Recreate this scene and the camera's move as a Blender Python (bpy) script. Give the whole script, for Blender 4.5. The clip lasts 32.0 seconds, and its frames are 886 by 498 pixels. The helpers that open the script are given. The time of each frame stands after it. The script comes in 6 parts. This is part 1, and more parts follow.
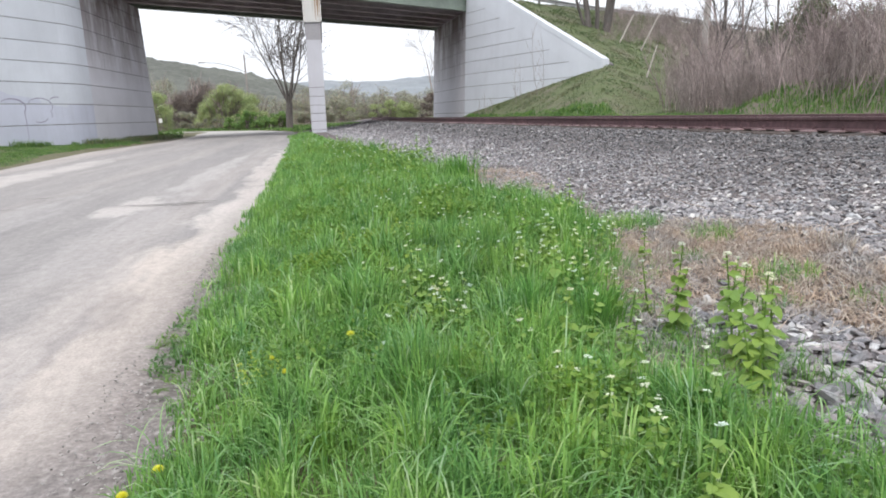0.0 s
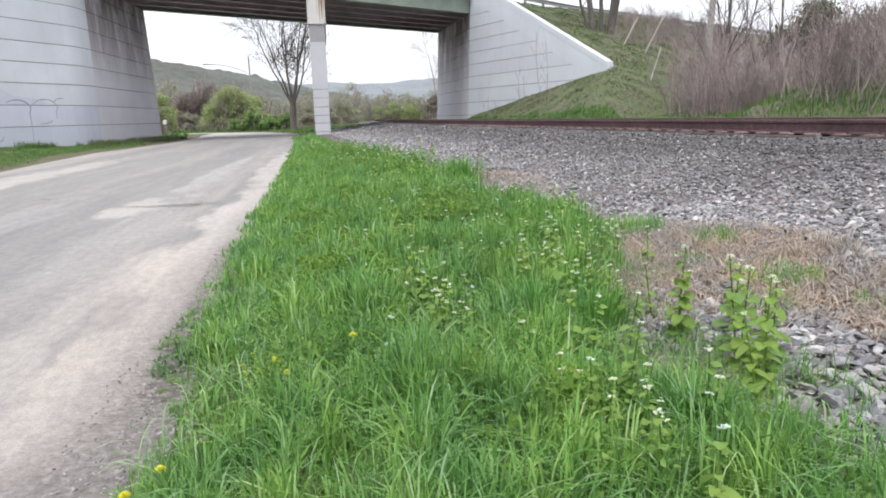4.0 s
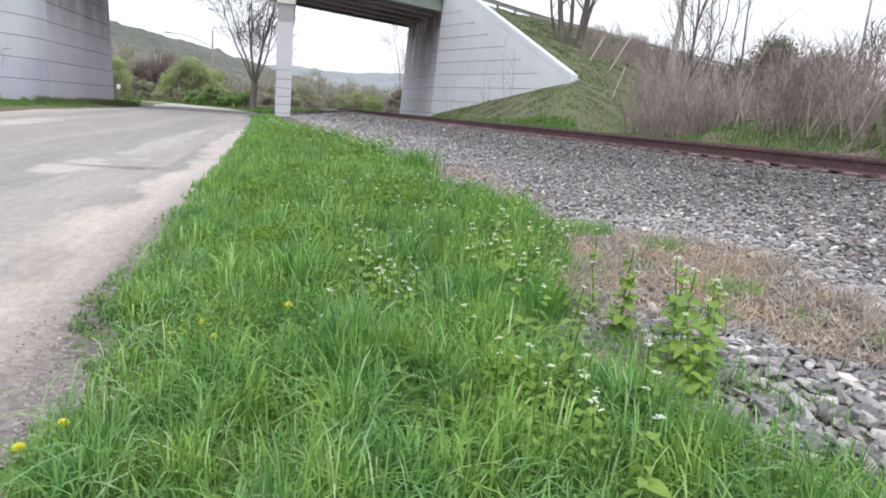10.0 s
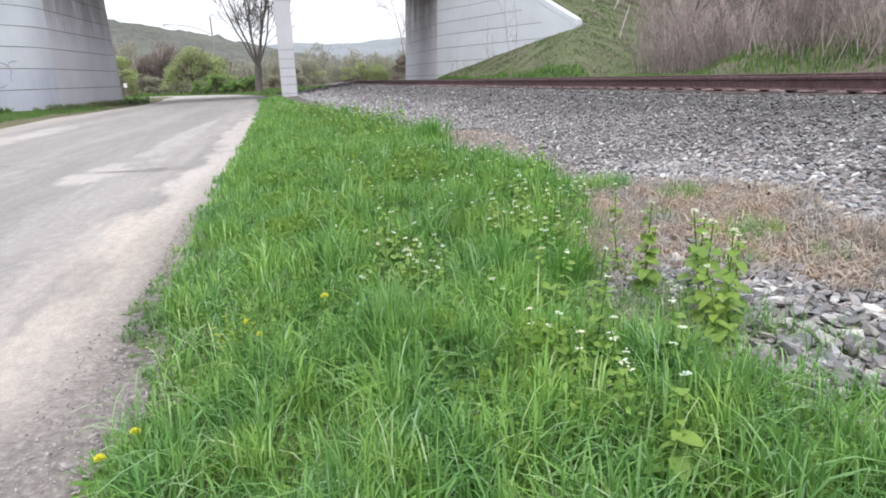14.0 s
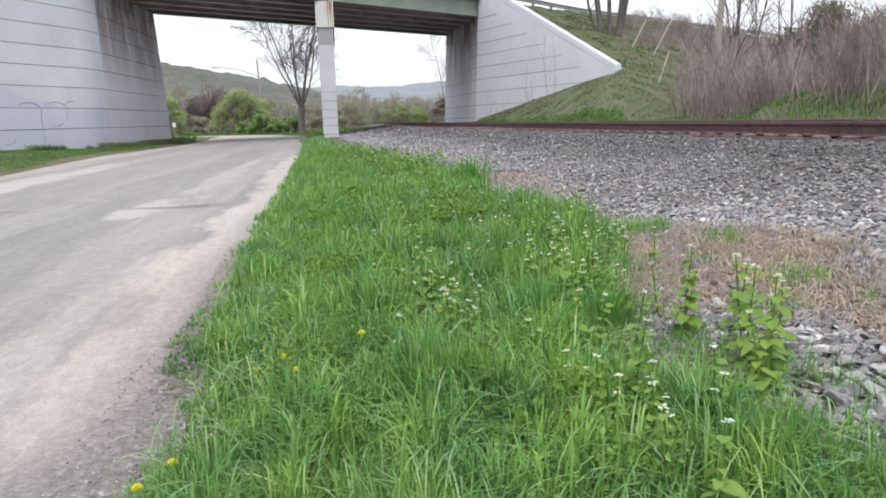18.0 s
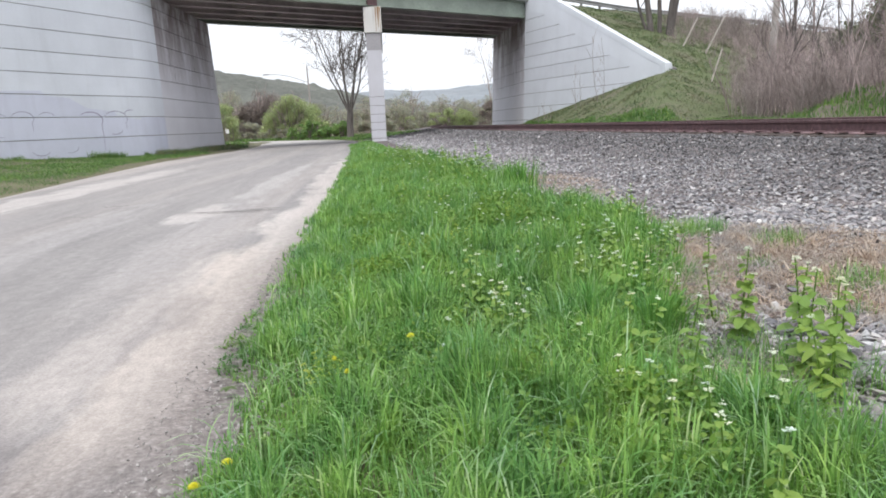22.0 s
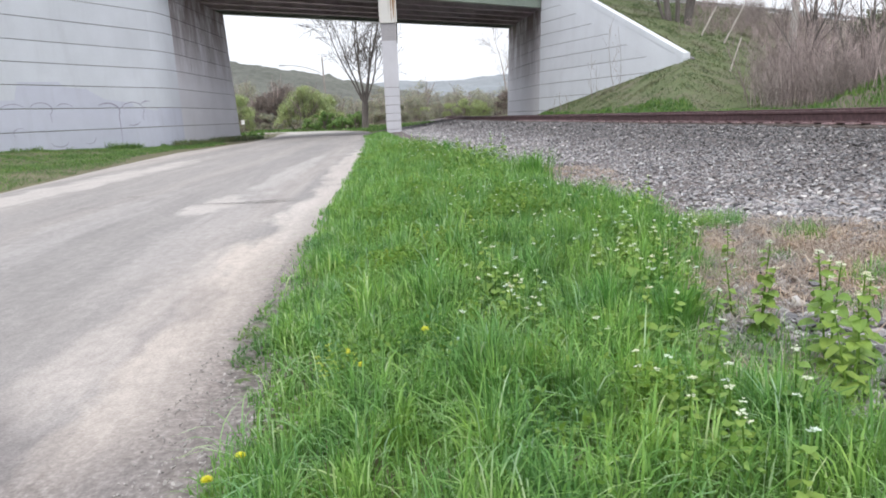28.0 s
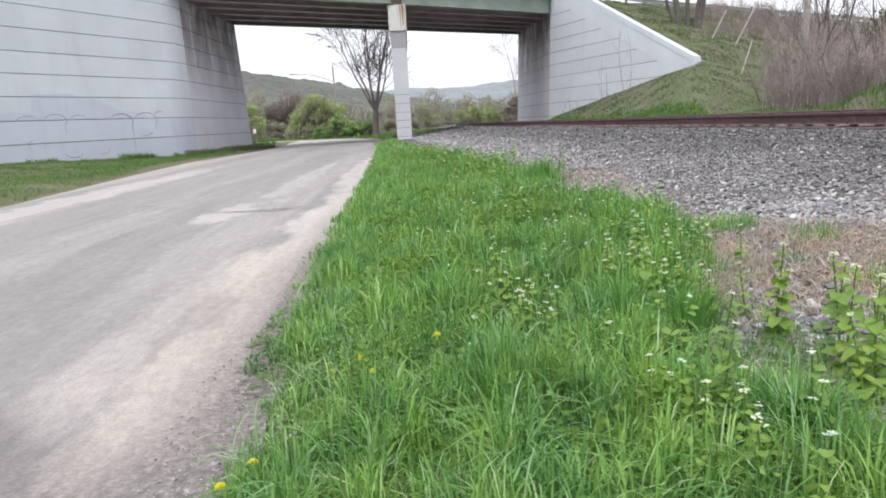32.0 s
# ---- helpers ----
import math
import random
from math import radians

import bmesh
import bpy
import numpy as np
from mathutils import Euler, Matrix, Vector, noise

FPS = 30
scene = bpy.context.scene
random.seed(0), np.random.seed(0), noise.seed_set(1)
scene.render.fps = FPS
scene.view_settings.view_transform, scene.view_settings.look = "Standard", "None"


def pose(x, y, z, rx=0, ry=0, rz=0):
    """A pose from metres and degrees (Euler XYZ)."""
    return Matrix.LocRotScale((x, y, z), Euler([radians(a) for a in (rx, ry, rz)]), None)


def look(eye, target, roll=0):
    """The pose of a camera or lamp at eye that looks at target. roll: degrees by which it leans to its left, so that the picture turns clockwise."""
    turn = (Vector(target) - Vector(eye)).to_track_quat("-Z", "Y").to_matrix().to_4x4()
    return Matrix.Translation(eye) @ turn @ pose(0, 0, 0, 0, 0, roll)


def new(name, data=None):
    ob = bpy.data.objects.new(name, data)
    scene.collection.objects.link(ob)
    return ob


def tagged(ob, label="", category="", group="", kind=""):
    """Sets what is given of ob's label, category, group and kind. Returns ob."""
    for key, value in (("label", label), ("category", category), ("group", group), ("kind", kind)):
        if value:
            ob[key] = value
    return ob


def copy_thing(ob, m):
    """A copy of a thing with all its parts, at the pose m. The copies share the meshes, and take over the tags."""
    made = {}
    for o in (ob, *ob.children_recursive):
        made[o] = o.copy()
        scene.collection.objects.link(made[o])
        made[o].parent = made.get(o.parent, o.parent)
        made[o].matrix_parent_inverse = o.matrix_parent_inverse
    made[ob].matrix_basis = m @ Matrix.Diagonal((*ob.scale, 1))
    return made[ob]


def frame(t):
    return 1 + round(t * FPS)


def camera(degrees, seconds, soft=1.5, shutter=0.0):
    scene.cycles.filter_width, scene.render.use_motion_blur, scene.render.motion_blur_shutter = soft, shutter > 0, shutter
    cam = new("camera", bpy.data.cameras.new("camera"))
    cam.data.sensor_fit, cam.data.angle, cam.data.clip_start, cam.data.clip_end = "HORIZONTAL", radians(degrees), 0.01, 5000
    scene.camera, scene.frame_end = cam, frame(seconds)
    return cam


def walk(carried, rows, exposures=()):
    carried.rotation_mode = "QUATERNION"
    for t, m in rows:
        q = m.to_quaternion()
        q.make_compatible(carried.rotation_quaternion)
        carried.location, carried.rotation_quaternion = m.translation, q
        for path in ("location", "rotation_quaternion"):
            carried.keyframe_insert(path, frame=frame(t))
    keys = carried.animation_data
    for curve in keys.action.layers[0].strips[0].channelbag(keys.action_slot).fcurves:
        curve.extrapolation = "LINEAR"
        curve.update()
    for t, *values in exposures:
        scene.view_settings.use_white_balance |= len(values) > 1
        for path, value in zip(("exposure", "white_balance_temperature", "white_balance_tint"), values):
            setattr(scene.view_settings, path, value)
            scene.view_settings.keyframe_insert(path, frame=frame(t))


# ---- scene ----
cam = camera(64.93, 32.0, soft=1.8)
PATH = [
    (0.0, pose(0.000, -0.000, 0.950, 78.99, 1.77, -13.05)),
    (0.5, pose(0.003, 0.001, 0.950, 79.07, 1.89, -13.05)),
    (1.0, pose(0.002, 0.007, 0.949, 79.14, 1.53, -13.01)),
    (1.5, pose(0.003, 0.003, 0.951, 79.14, 1.61, -13.01)),
    (2.0, pose(0.005, 0.005, 0.950, 79.14, 1.66, -13.01)),
    (2.5, pose(0.002, 0.001, 0.950, 79.19, 1.77, -12.95)),
    (4.5, pose(-0.000, -0.002, 0.946, 79.16, 1.40, -12.49)),
    (5.0, pose(-0.005, -0.002, 0.935, 78.46, -0.17, -12.24)),
    (5.2, pose(-0.006, 0.006, 0.926, 77.64, -0.55, -12.14)),
    (5.5, pose(0.001, 0.021, 0.915, 76.04, -0.39, -12.28)),
    (5.7, pose(0.004, 0.043, 0.906, 76.77, -3.04, -13.47)),
    (6.0, pose(0.020, 0.077, 0.885, 79.72, -3.96, -16.56)),
    (6.2, pose(0.021, 0.088, 0.880, 81.53, -3.58, -18.81)),
    (6.5, pose(0.018, 0.079, 0.866, 82.29, -4.13, -21.08)),
    (7.0, pose(0.016, 0.064, 0.855, 82.17, -4.66, -21.88)),
    (7.5, pose(0.018, 0.060, 0.848, 81.49, -6.98, -19.76)),
    (8.0, pose(0.019, 0.082, 0.839, 79.93, -6.76, -18.18)),
    (8.5, pose(0.015, 0.073, 0.839, 79.35, -6.32, -17.74)),
    (9.0, pose(0.014, 0.054, 0.848, 79.16, -6.48, -17.00)),
    (9.5, pose(0.020, 0.053, 0.855, 79.09, -5.70, -16.27)),
    (10.0, pose(0.026, 0.048, 0.869, 79.11, -4.48, -15.77)),
    (10.5, pose(0.030, 0.045, 0.895, 79.06, -2.44, -15.70)),
    (11.0, pose(0.013, 0.034, 0.926, 78.47, -0.94, -14.93)),
    (11.5, pose(-0.004, 0.023, 0.941, 79.21, -2.17, -16.63)),
    (12.0, pose(0.004, 0.008, 0.958, 77.81, 0.31, -15.89)),
    (12.2, pose(-0.010, -0.000, 0.953, 77.47, -2.47, -14.53)),
    (12.5, pose(-0.017, -0.013, 0.959, 77.25, -2.03, -13.80)),
    (13.0, pose(-0.006, -0.019, 0.947, 76.69, -0.69, -14.23)),
    (13.5, pose(-0.005, -0.023, 0.947, 76.13, 0.74, -14.75)),
    (14.0, pose(0.003, -0.017, 0.941, 75.98, 2.12, -15.25)),
    (14.5, pose(-0.004, -0.014, 0.945, 76.78, 1.17, -15.02)),
    (14.8, pose(-0.007, -0.015, 0.947, 79.08, 0.70, -13.88)),
    (15.0, pose(-0.009, -0.025, 0.950, 80.94, 0.54, -13.08)),
    (15.5, pose(-0.013, -0.040, 0.955, 84.14, 1.34, -11.58)),
    (17.5, pose(-0.015, -0.035, 0.936, 80.57, 2.18, -10.50)),
    (18.0, pose(-0.005, -0.027, 0.939, 79.43, 1.63, -12.12)),
    (18.5, pose(-0.016, -0.025, 0.939, 79.31, 1.39, -10.84)),
    (19.0, pose(-0.008, -0.025, 0.939, 79.19, 2.43, -9.83)),
    (19.5, pose(-0.010, -0.017, 0.936, 79.20, 2.05, -9.06)),
    (20.0, pose(-0.014, -0.025, 0.939, 79.45, 2.10, -8.56)),
    (20.5, pose(-0.012, -0.029, 0.938, 79.50, 2.40, -8.56)),
    (21.0, pose(-0.014, -0.026, 0.940, 79.51, 2.24, -8.72)),
    (21.5, pose(-0.016, -0.026, 0.941, 79.72, 2.08, -8.61)),
    (22.0, pose(-0.009, -0.023, 0.940, 79.80, 2.48, -8.30)),
    (22.5, pose(-0.007, -0.012, 0.936, 79.76, 2.79, -7.88)),
    (23.0, pose(-0.013, -0.014, 0.939, 79.66, 2.71, -7.41)),
    (23.5, pose(-0.010, -0.015, 0.939, 79.63, 2.88, -7.06)),
    (24.0, pose(-0.014, -0.022, 0.941, 79.64, 3.00, -7.03)),
    (24.5, pose(-0.016, -0.022, 0.942, 79.66, 2.79, -6.96)),
    (25.0, pose(-0.014, -0.020, 0.940, 79.49, 3.03, -6.95)),
    (25.5, pose(-0.013, -0.014, 0.938, 79.31, 3.11, -6.97)),
    (27.5, pose(-0.009, -0.011, 0.938, 78.86, 3.12, -7.05)),
    (28.0, pose(-0.006, 0.005, 0.940, 79.12, 2.52, -7.09)),
    (28.5, pose(-0.004, 0.002, 0.947, 79.36, 2.65, -7.02)),
    (29.0, pose(-0.006, 0.004, 0.940, 79.45, 2.89, -6.88)),
    (29.5, pose(0.000, 0.002, 0.943, 79.46, 2.94, -6.77)),
    (30.0, pose(0.001, 0.004, 0.946, 79.51, 3.20, -6.80)),
    (30.5, pose(-0.003, 0.006, 0.938, 79.41, 3.39, -6.91)),
    (31.0, pose(0.003, 0.014, 0.938, 79.34, 3.66, -6.82)),
    (31.5, pose(-0.001, 0.003, 0.940, 79.48, 3.43, -6.49)),
    (32.0, pose(-0.004, 0.005, 0.937, 79.69, 3.21, -6.25)),
]
# the camera's own exposure lifts a little as it dips, and settles again
EXPOSURES = [(0, 0.65), (4.5, 0.65), (7, 0.63), (13, 0.62), (14, 0.74), (14.5, 0.82), (15, 0.87), (15.5, 0.82), (17.5, 0.55), (18, 0.55), (20, 0.63), (32, 0.63)]
walk(cam, PATH, EXPOSURES)

# ---- world, sun and exposure: bright overcast ----
world = bpy.data.worlds.new("overcast")
scene.world = world
world.use_nodes = True
wn, wl = world.node_tree.nodes, world.node_tree.links
sky = wn.new("ShaderNodeTexSky")
sky.sky_type = "NISHITA"
sky.sun_disc = False
sky.sun_elevation, sky.sun_rotation = radians(52), radians(200)
sky.air_density, sky.dust_density, sky.ozone_density = 1.0, 4.0, 1.0
veil = wn.new("ShaderNodeHueSaturation")
veil.inputs["Saturation"].default_value = 0.12
wl.new(sky.outputs[0], veil.inputs["Color"])
cloud = wn.new("ShaderNodeMix")
cloud.data_type = "RGBA"
cloud.inputs["Factor"].default_value = 0.6
cloud.inputs["B"].default_value = (9.0, 9.4, 10.3, 1)
wl.new(veil.outputs[0], cloud.inputs["A"])
wl.new(cloud.outputs["Result"], wn["Background"].inputs["Color"])
wn["Background"].inputs["Strength"].default_value = 0.11
sun = new("sun", bpy.data.lights.new("sun", "SUN"))
sun.data.energy, sun.data.angle, sun.data.color = 1.0, radians(25), (1.0, 0.96, 0.9)
sun.matrix_world = look((0, 0, 50), (8, 24, 0))


# ---- materials ----
def nodes_of(name):
    m = bpy.data.materials.new(name)
    m.use_nodes = True
    return m, m.node_tree.nodes, m.node_tree.links, m.node_tree.nodes["Principled BSDF"]


def noise_node(n, l, scale, detail=4.0, rough=0.6, stretch=(1, 1, 1), turn=0.0):
    geo = n.new("ShaderNodeNewGeometry")
    mapping = n.new("ShaderNodeMapping")
    mapping.inputs["Scale"].default_value = stretch
    mapping.inputs["Rotation"].default_value = (0, 0, turn)
    tex = n.new("ShaderNodeTexNoise")
    tex.inputs["Scale"].default_value, tex.inputs["Detail"].default_value, tex.inputs["Roughness"].default_value = scale, detail, rough
    l.new(geo.outputs["Position"], mapping.inputs["Vector"])
    l.new(mapping.outputs[0], tex.inputs["Vector"])
    return tex.outputs["Fac"]


def ramp_node(n, l, fac, stops):
    r = n.new("ShaderNodeValToRGB")
    els = r.color_ramp.elements
    while len(els) < len(stops):
        els.new(0.5)
    for e, (at, col) in zip(els, stops):
        e.position, e.color = at, (*col, 1) if len(col) == 3 else (col[0], col[0], col[0], 1)
    l.new(fac, r.inputs[0])
    return r.outputs[0]


def mix_node(n, l, fac, a, b, how="MIX"):
    m = n.new("ShaderNodeMix")
    m.data_type, m.blend_type = "RGBA", how
    for key, v in (("Factor", fac), ("A", a), ("B", b)):
        if isinstance(v, (int, float)):
            m.inputs[key].default_value = v
        elif isinstance(v, tuple):
            m.inputs[key].default_value = (*v, 1)
        else:
            l.new(v, m.inputs[key])
    return m.outputs["Result"]


def bump_node(n, l, bsdf, height, strength=0.4, dist=0.01):
    b = n.new("ShaderNodeBump")
    b.inputs["Strength"].default_value, b.inputs["Distance"].default_value = strength, dist
    l.new(height, b.inputs["Height"])
    l.new(b.outputs[0], bsdf.inputs["Normal"])


def grey(v):
    return (v, v, v)


def surface(name, dark, light, scale=8.0, big=0.7, rough=0.85, bump=0.3, dist=0.01, metal=0.0, spread=0.35, stretch=(1, 1, 1), island=0.0, per_object=0.0):
    """A two-scale surface: fine grain between two colours, broad stains over it."""
    m, n, l, bsdf = nodes_of(name)
    fine = noise_node(n, l, scale, 6, 0.65, stretch)
    broad = noise_node(n, l, big, 4, 0.55, stretch)
    col = ramp_node(n, l, fine, [(0.3, dark), (0.72, light)])
    tone = ramp_node(n, l, broad, [(0.3, grey(1 - spread)), (0.7, grey(1.0))])
    col = mix_node(n, l, 1.0, col, tone, "MULTIPLY")
    for amount, source in ((island, "geo"), (per_object, "ob")):
        if amount:
            node = n.new("ShaderNodeNewGeometry" if source == "geo" else "ShaderNodeObjectInfo")
            out = node.outputs["Random Per Island" if source == "geo" else "Random"]
            tint = ramp_node(n, l, out, [(0.0, grey(1 - amount)), (0.7, grey(1.0)), (1.0, grey(1 + amount))])
            col = mix_node(n, l, 1.0, col, tint, "MULTIPLY")
    l.new(col, bsdf.inputs["Base Color"])
    bsdf.inputs["Roughness"].default_value, bsdf.inputs["Metallic"].default_value = rough, metal
    if bump:
        bump_node(n, l, bsdf, fine, bump, dist)
    return m


def blade_material(name, stops, rough=0.55, patch=0.25, dry=None):
    """Leaves and blades: each island takes its own tone, and whole patches differ."""
    m, n, l, bsdf = nodes_of(name)
    geo = n.new("ShaderNodeNewGeometry")
    col = ramp_node(n, l, geo.outputs["Random Per Island"], stops)
    broad = noise_node(n, l, 1.6, 3, 0.55)
    tone = ramp_node(n, l, broad, [(0.33, (0.96 - patch, 1 - patch, 1.02 - patch)), (0.66, (1.06, 1.0, 0.92))])
    col = mix_node(n, l, 1.0, col, tone, "MULTIPLY")
    if dry:
        dead = ramp_node(n, l, noise_node(n, l, 0.42, 4, 0.6), [(0.48, grey(0.0)), (0.66, grey(0.6))])
        col = mix_node(n, l, dead, col, dry)
    small = noise_node(n, l, 6.5, 3, 0.55)
    col = mix_node(n, l, 1.0, col, ramp_node(n, l, small, [(0.36, (0.92 - 0.6 * patch, 1 - 0.6 * patch, 1.06 - 0.5 * patch)), (0.64, (1.04, 1.0, 0.94))]), "MULTIPLY")
    hue = noise_node(n, l, 4.5, 4, 0.65, (1, 1, 0.3))
    col = mix_node(n, l, 1.0, col, ramp_node(n, l, hue, [(0.34, (1 - 0.5 * patch, 1 - 0.2 * patch, 1 + 0.35 * patch)), (0.66, (1 + 0.35 * patch, 1 + 0.08 * patch, 1 - 0.4 * patch))]), "MULTIPLY")
    l.new(col, bsdf.inputs["Base Color"])
    bsdf.inputs["Roughness"].default_value = rough
    bsdf.inputs["Specular IOR Level"].default_value = 0.35
    thin = n.new("ShaderNodeBsdfTranslucent")
    l.new(col, thin.inputs["Color"])
    both = n.new("ShaderNodeMixShader")
    both.inputs[0].default_value = 0.38
    l.new(bsdf.outputs[0], both.inputs[1])
    l.new(thin.outputs[0], both.inputs[2])
    l.new(both.outputs[0], n["Material Output"].inputs[0])
    return m


def stone_material(name, joined):
    """Crushed rock: every stone its own grey, from slate to pinkish, with grain and pale dust."""
    m, n, l, bsdf = nodes_of(name)
    source = n.new("ShaderNodeNewGeometry").outputs["Random Per Island"] if joined else n.new("ShaderNodeObjectInfo").outputs["Random"]
    col = ramp_node(n, l, source, [(0.0, (0.15, 0.145, 0.152)), (0.22, (0.225, 0.216, 0.226)), (0.45, (0.30, 0.288, 0.298)), (0.62, (0.34, 0.315, 0.315)), (0.8, (0.395, 0.38, 0.385)), (0.93, (0.47, 0.455, 0.455)), (1.0, (0.60, 0.585, 0.575))])
    fine = noise_node(n, l, 70, 7, 0.75)
    mid = noise_node(n, l, 9, 4, 0.6)
    tint = noise_node(n, l, 14, 2, 0.5)
    col = mix_node(n, l, 1.0, col, ramp_node(n, l, tint, [(0.35, (1.04, 0.99, 0.975)), (0.5, (0.985, 0.995, 1.005)), (0.66, (0.94, 0.99, 1.035))]), "MULTIPLY")
    col = mix_node(n, l, 1.0, col, ramp_node(n, l, fine, [(0.32, grey(0.78)), (0.68, grey(1.28))]), "MULTIPLY")
    col = mix_node(n, l, 1.0, col, ramp_node(n, l, mid, [(0.3, grey(0.84)), (0.7, grey(1.12))]), "MULTIPLY")
    # the stones darken unevenly towards the rail
    sep = n.new("ShaderNodeSeparateXYZ")
    l.new(n.new("ShaderNodeNewGeometry").outputs["Position"], sep.inputs[0])
    patchy = n.new("ShaderNodeMath")
    patchy.operation = "MULTIPLY_ADD"
    l.new(noise_node(n, l, 0.5, 3, 0.6), patchy.inputs[0])
    patchy.inputs[1].default_value = 2.6
    l.new(sep.outputs["X"], patchy.inputs[2])
    level = n.new("ShaderNodeMath")
    level.operation = "MULTIPLY"
    level.inputs[1].default_value = 0.1
    l.new(patchy.outputs[0], level.inputs[0])
    col = mix_node(n, l, 1.0, col, ramp_node(n, l, level.outputs[0], [(0.44, grey(1.0)), (0.64, grey(0.50))]), "MULTIPLY")
    l.new(col, bsdf.inputs["Base Color"])
    bsdf.inputs["Roughness"].default_value = 0.92
    bump_node(n, l, bsdf, fine, 0.8, 0.008)
    return m


def painted_concrete(name, base, streak, runs_from_top=False):
    """Painted cast concrete with vertical runs and broad patches."""
    m, n, l, bsdf = nodes_of(name)
    broad = noise_node(n, l, 0.45, 5, 0.6)
    fine = noise_node(n, l, 22, 6, 0.7)
    runs = noise_node(n, l, 2.2, 5, 0.62, (1, 1, 0.09))
    col = ramp_node(n, l, broad, [(0.3, tuple(0.88 * c for c in base)), (0.7, base)])
    speck = ramp_node(n, l, fine, [(0.3, grey(0.93)), (0.7, grey(1.0))])
    col = mix_node(n, l, 1.0, col, speck, "MULTIPLY")
    mask = ramp_node(n, l, runs, [(0.52, grey(0.0)), (0.72, grey(streak))])
    if runs_from_top:
        # water runs that start under the deck and thin out on their way down
        geo = n.new("ShaderNodeNewGeometry")
        sep = n.new("ShaderNodeSeparateXYZ")
        l.new(geo.outputs["Position"], sep.inputs[0])
        level = n.new("ShaderNodeMath")
        level.operation = "MULTIPLY"
        level.inputs[1].default_value = 0.125
        l.new(sep.outputs["Z"], level.inputs[0])
        reach = ramp_node(n, l, level.outputs[0], [(0.34, grey(0.05)), (0.86, grey(1.0))])
        wide = noise_node(n, l, 0.8, 6, 0.68, (1, 1, 0.4))
        soak = ramp_node(n, l, wide, [(0.35, grey(0.0)), (0.56, grey(0.95))])
        col = mix_node(n, l, mix_node(n, l, 1.0, soak, reach, "MULTIPLY"), col, (0.185, 0.145, 0.14))
        mask = mix_node(n, l, 1.0, mask, reach, "MULTIPLY")
    col = mix_node(n, l, mask, col, (0.16, 0.135, 0.135))
    obj = n.new("ShaderNodeObjectInfo")
    each = ramp_node(n, l, obj.outputs["Random"], [(0.0, grey(0.95)), (1.0, grey(1.0))])
    col = mix_node(n, l, 1.0, col, each, "MULTIPLY")
    l.new(col, bsdf.inputs["Base Color"])
    bsdf.inputs["Roughness"].default_value = 0.8
    bump_node(n, l, bsdf, fine, 0.25, 0.006)
    return m


CONCRETE = painted_concrete("painted_concrete", (0.71, 0.74, 0.80), 0.07)
STAINED = painted_concrete("stained_concrete", (0.74, 0.735, 0.79), 0.85, True)
GROOVE = surface("joint_concrete", (0.20, 0.19, 0.20), (0.30, 0.29, 0.30), 9)
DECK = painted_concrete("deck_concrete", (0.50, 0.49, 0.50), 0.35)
CAPSTONE = painted_concrete("pier_cap_concrete", (0.70, 0.69, 0.67), 0.35)
STEMDARK = surface("bare_pier_concrete", (0.34, 0.33, 0.35), (0.42, 0.41, 0.43), 12, 0.8, spread=0.15)
STEM = painted_concrete("pier_concrete", (0.60, 0.60, 0.65), 0.1)
STEEL = surface("green_painted_steel", (0.25, 0.30, 0.255), (0.33, 0.375, 0.325), 6, 0.6, rough=0.5, bump=0.08, spread=0.3)
# pale grey brightens the girders' shade under the deck through colour alone
UNDERSTEEL = surface("lifted_weathered_steel", (0.46, 0.40, 0.415), (0.58, 0.51, 0.53), 5, 0.8, rough=0.7, bump=0.1)
GALV = surface("galvanised_steel", (0.30, 0.30, 0.30), (0.46, 0.46, 0.47), 9, 1.0, rough=0.5, metal=0.3, bump=0.05)
RUST = surface("rusted_rail_steel", (0.075, 0.038, 0.044), (0.175, 0.10, 0.108), 14, 1.2, rough=0.75, bump=0.3, dist=0.003)
PLATE = surface("rusty_tie_plate", (0.32, 0.215, 0.225), (0.50, 0.37, 0.38), 16, 2.0, rough=0.8, bump=0.2, dist=0.003, per_object=0.25)
RAILTOP = surface("worn_rail_head", (0.13, 0.10, 0.09), (0.24, 0.21, 0.20), 12, 1.0, rough=0.45, metal=0.5, bump=0.05)
RUSTRUN = surface("rust_stain", (0.34, 0.17, 0.07), (0.55, 0.42, 0.28), 4, 1.5, stretch=(1, 1, 0.15))
TIMBER = surface("creosoted_timber", (0.045, 0.036, 0.033), (0.14, 0.11, 0.10), 18, 2.0, rough=0.9, bump=0.5, stretch=(0.2, 1, 1), per_object=0.2)
STONE = stone_material("ballast_stone", True)
LOOSESTONE = stone_material("loose_ballast_stone", False)
PALESTONE = surface("pale_limestone", (0.55, 0.53, 0.52), (0.78, 0.76, 0.74), 30, 4.0, rough=0.9, bump=0.4, per_object=0.15)
BED = surface("ballast_bed_grit", (0.085, 0.072, 0.07), (0.25, 0.215, 0.21), 26, 1.2, rough=0.95, bump=0.9, dist=0.03)
SOIL = surface("verge_soil", (0.125, 0.122, 0.066), (0.205, 0.192, 0.115), 16, 0.9, rough=0.95, bump=0.8, dist=0.03)


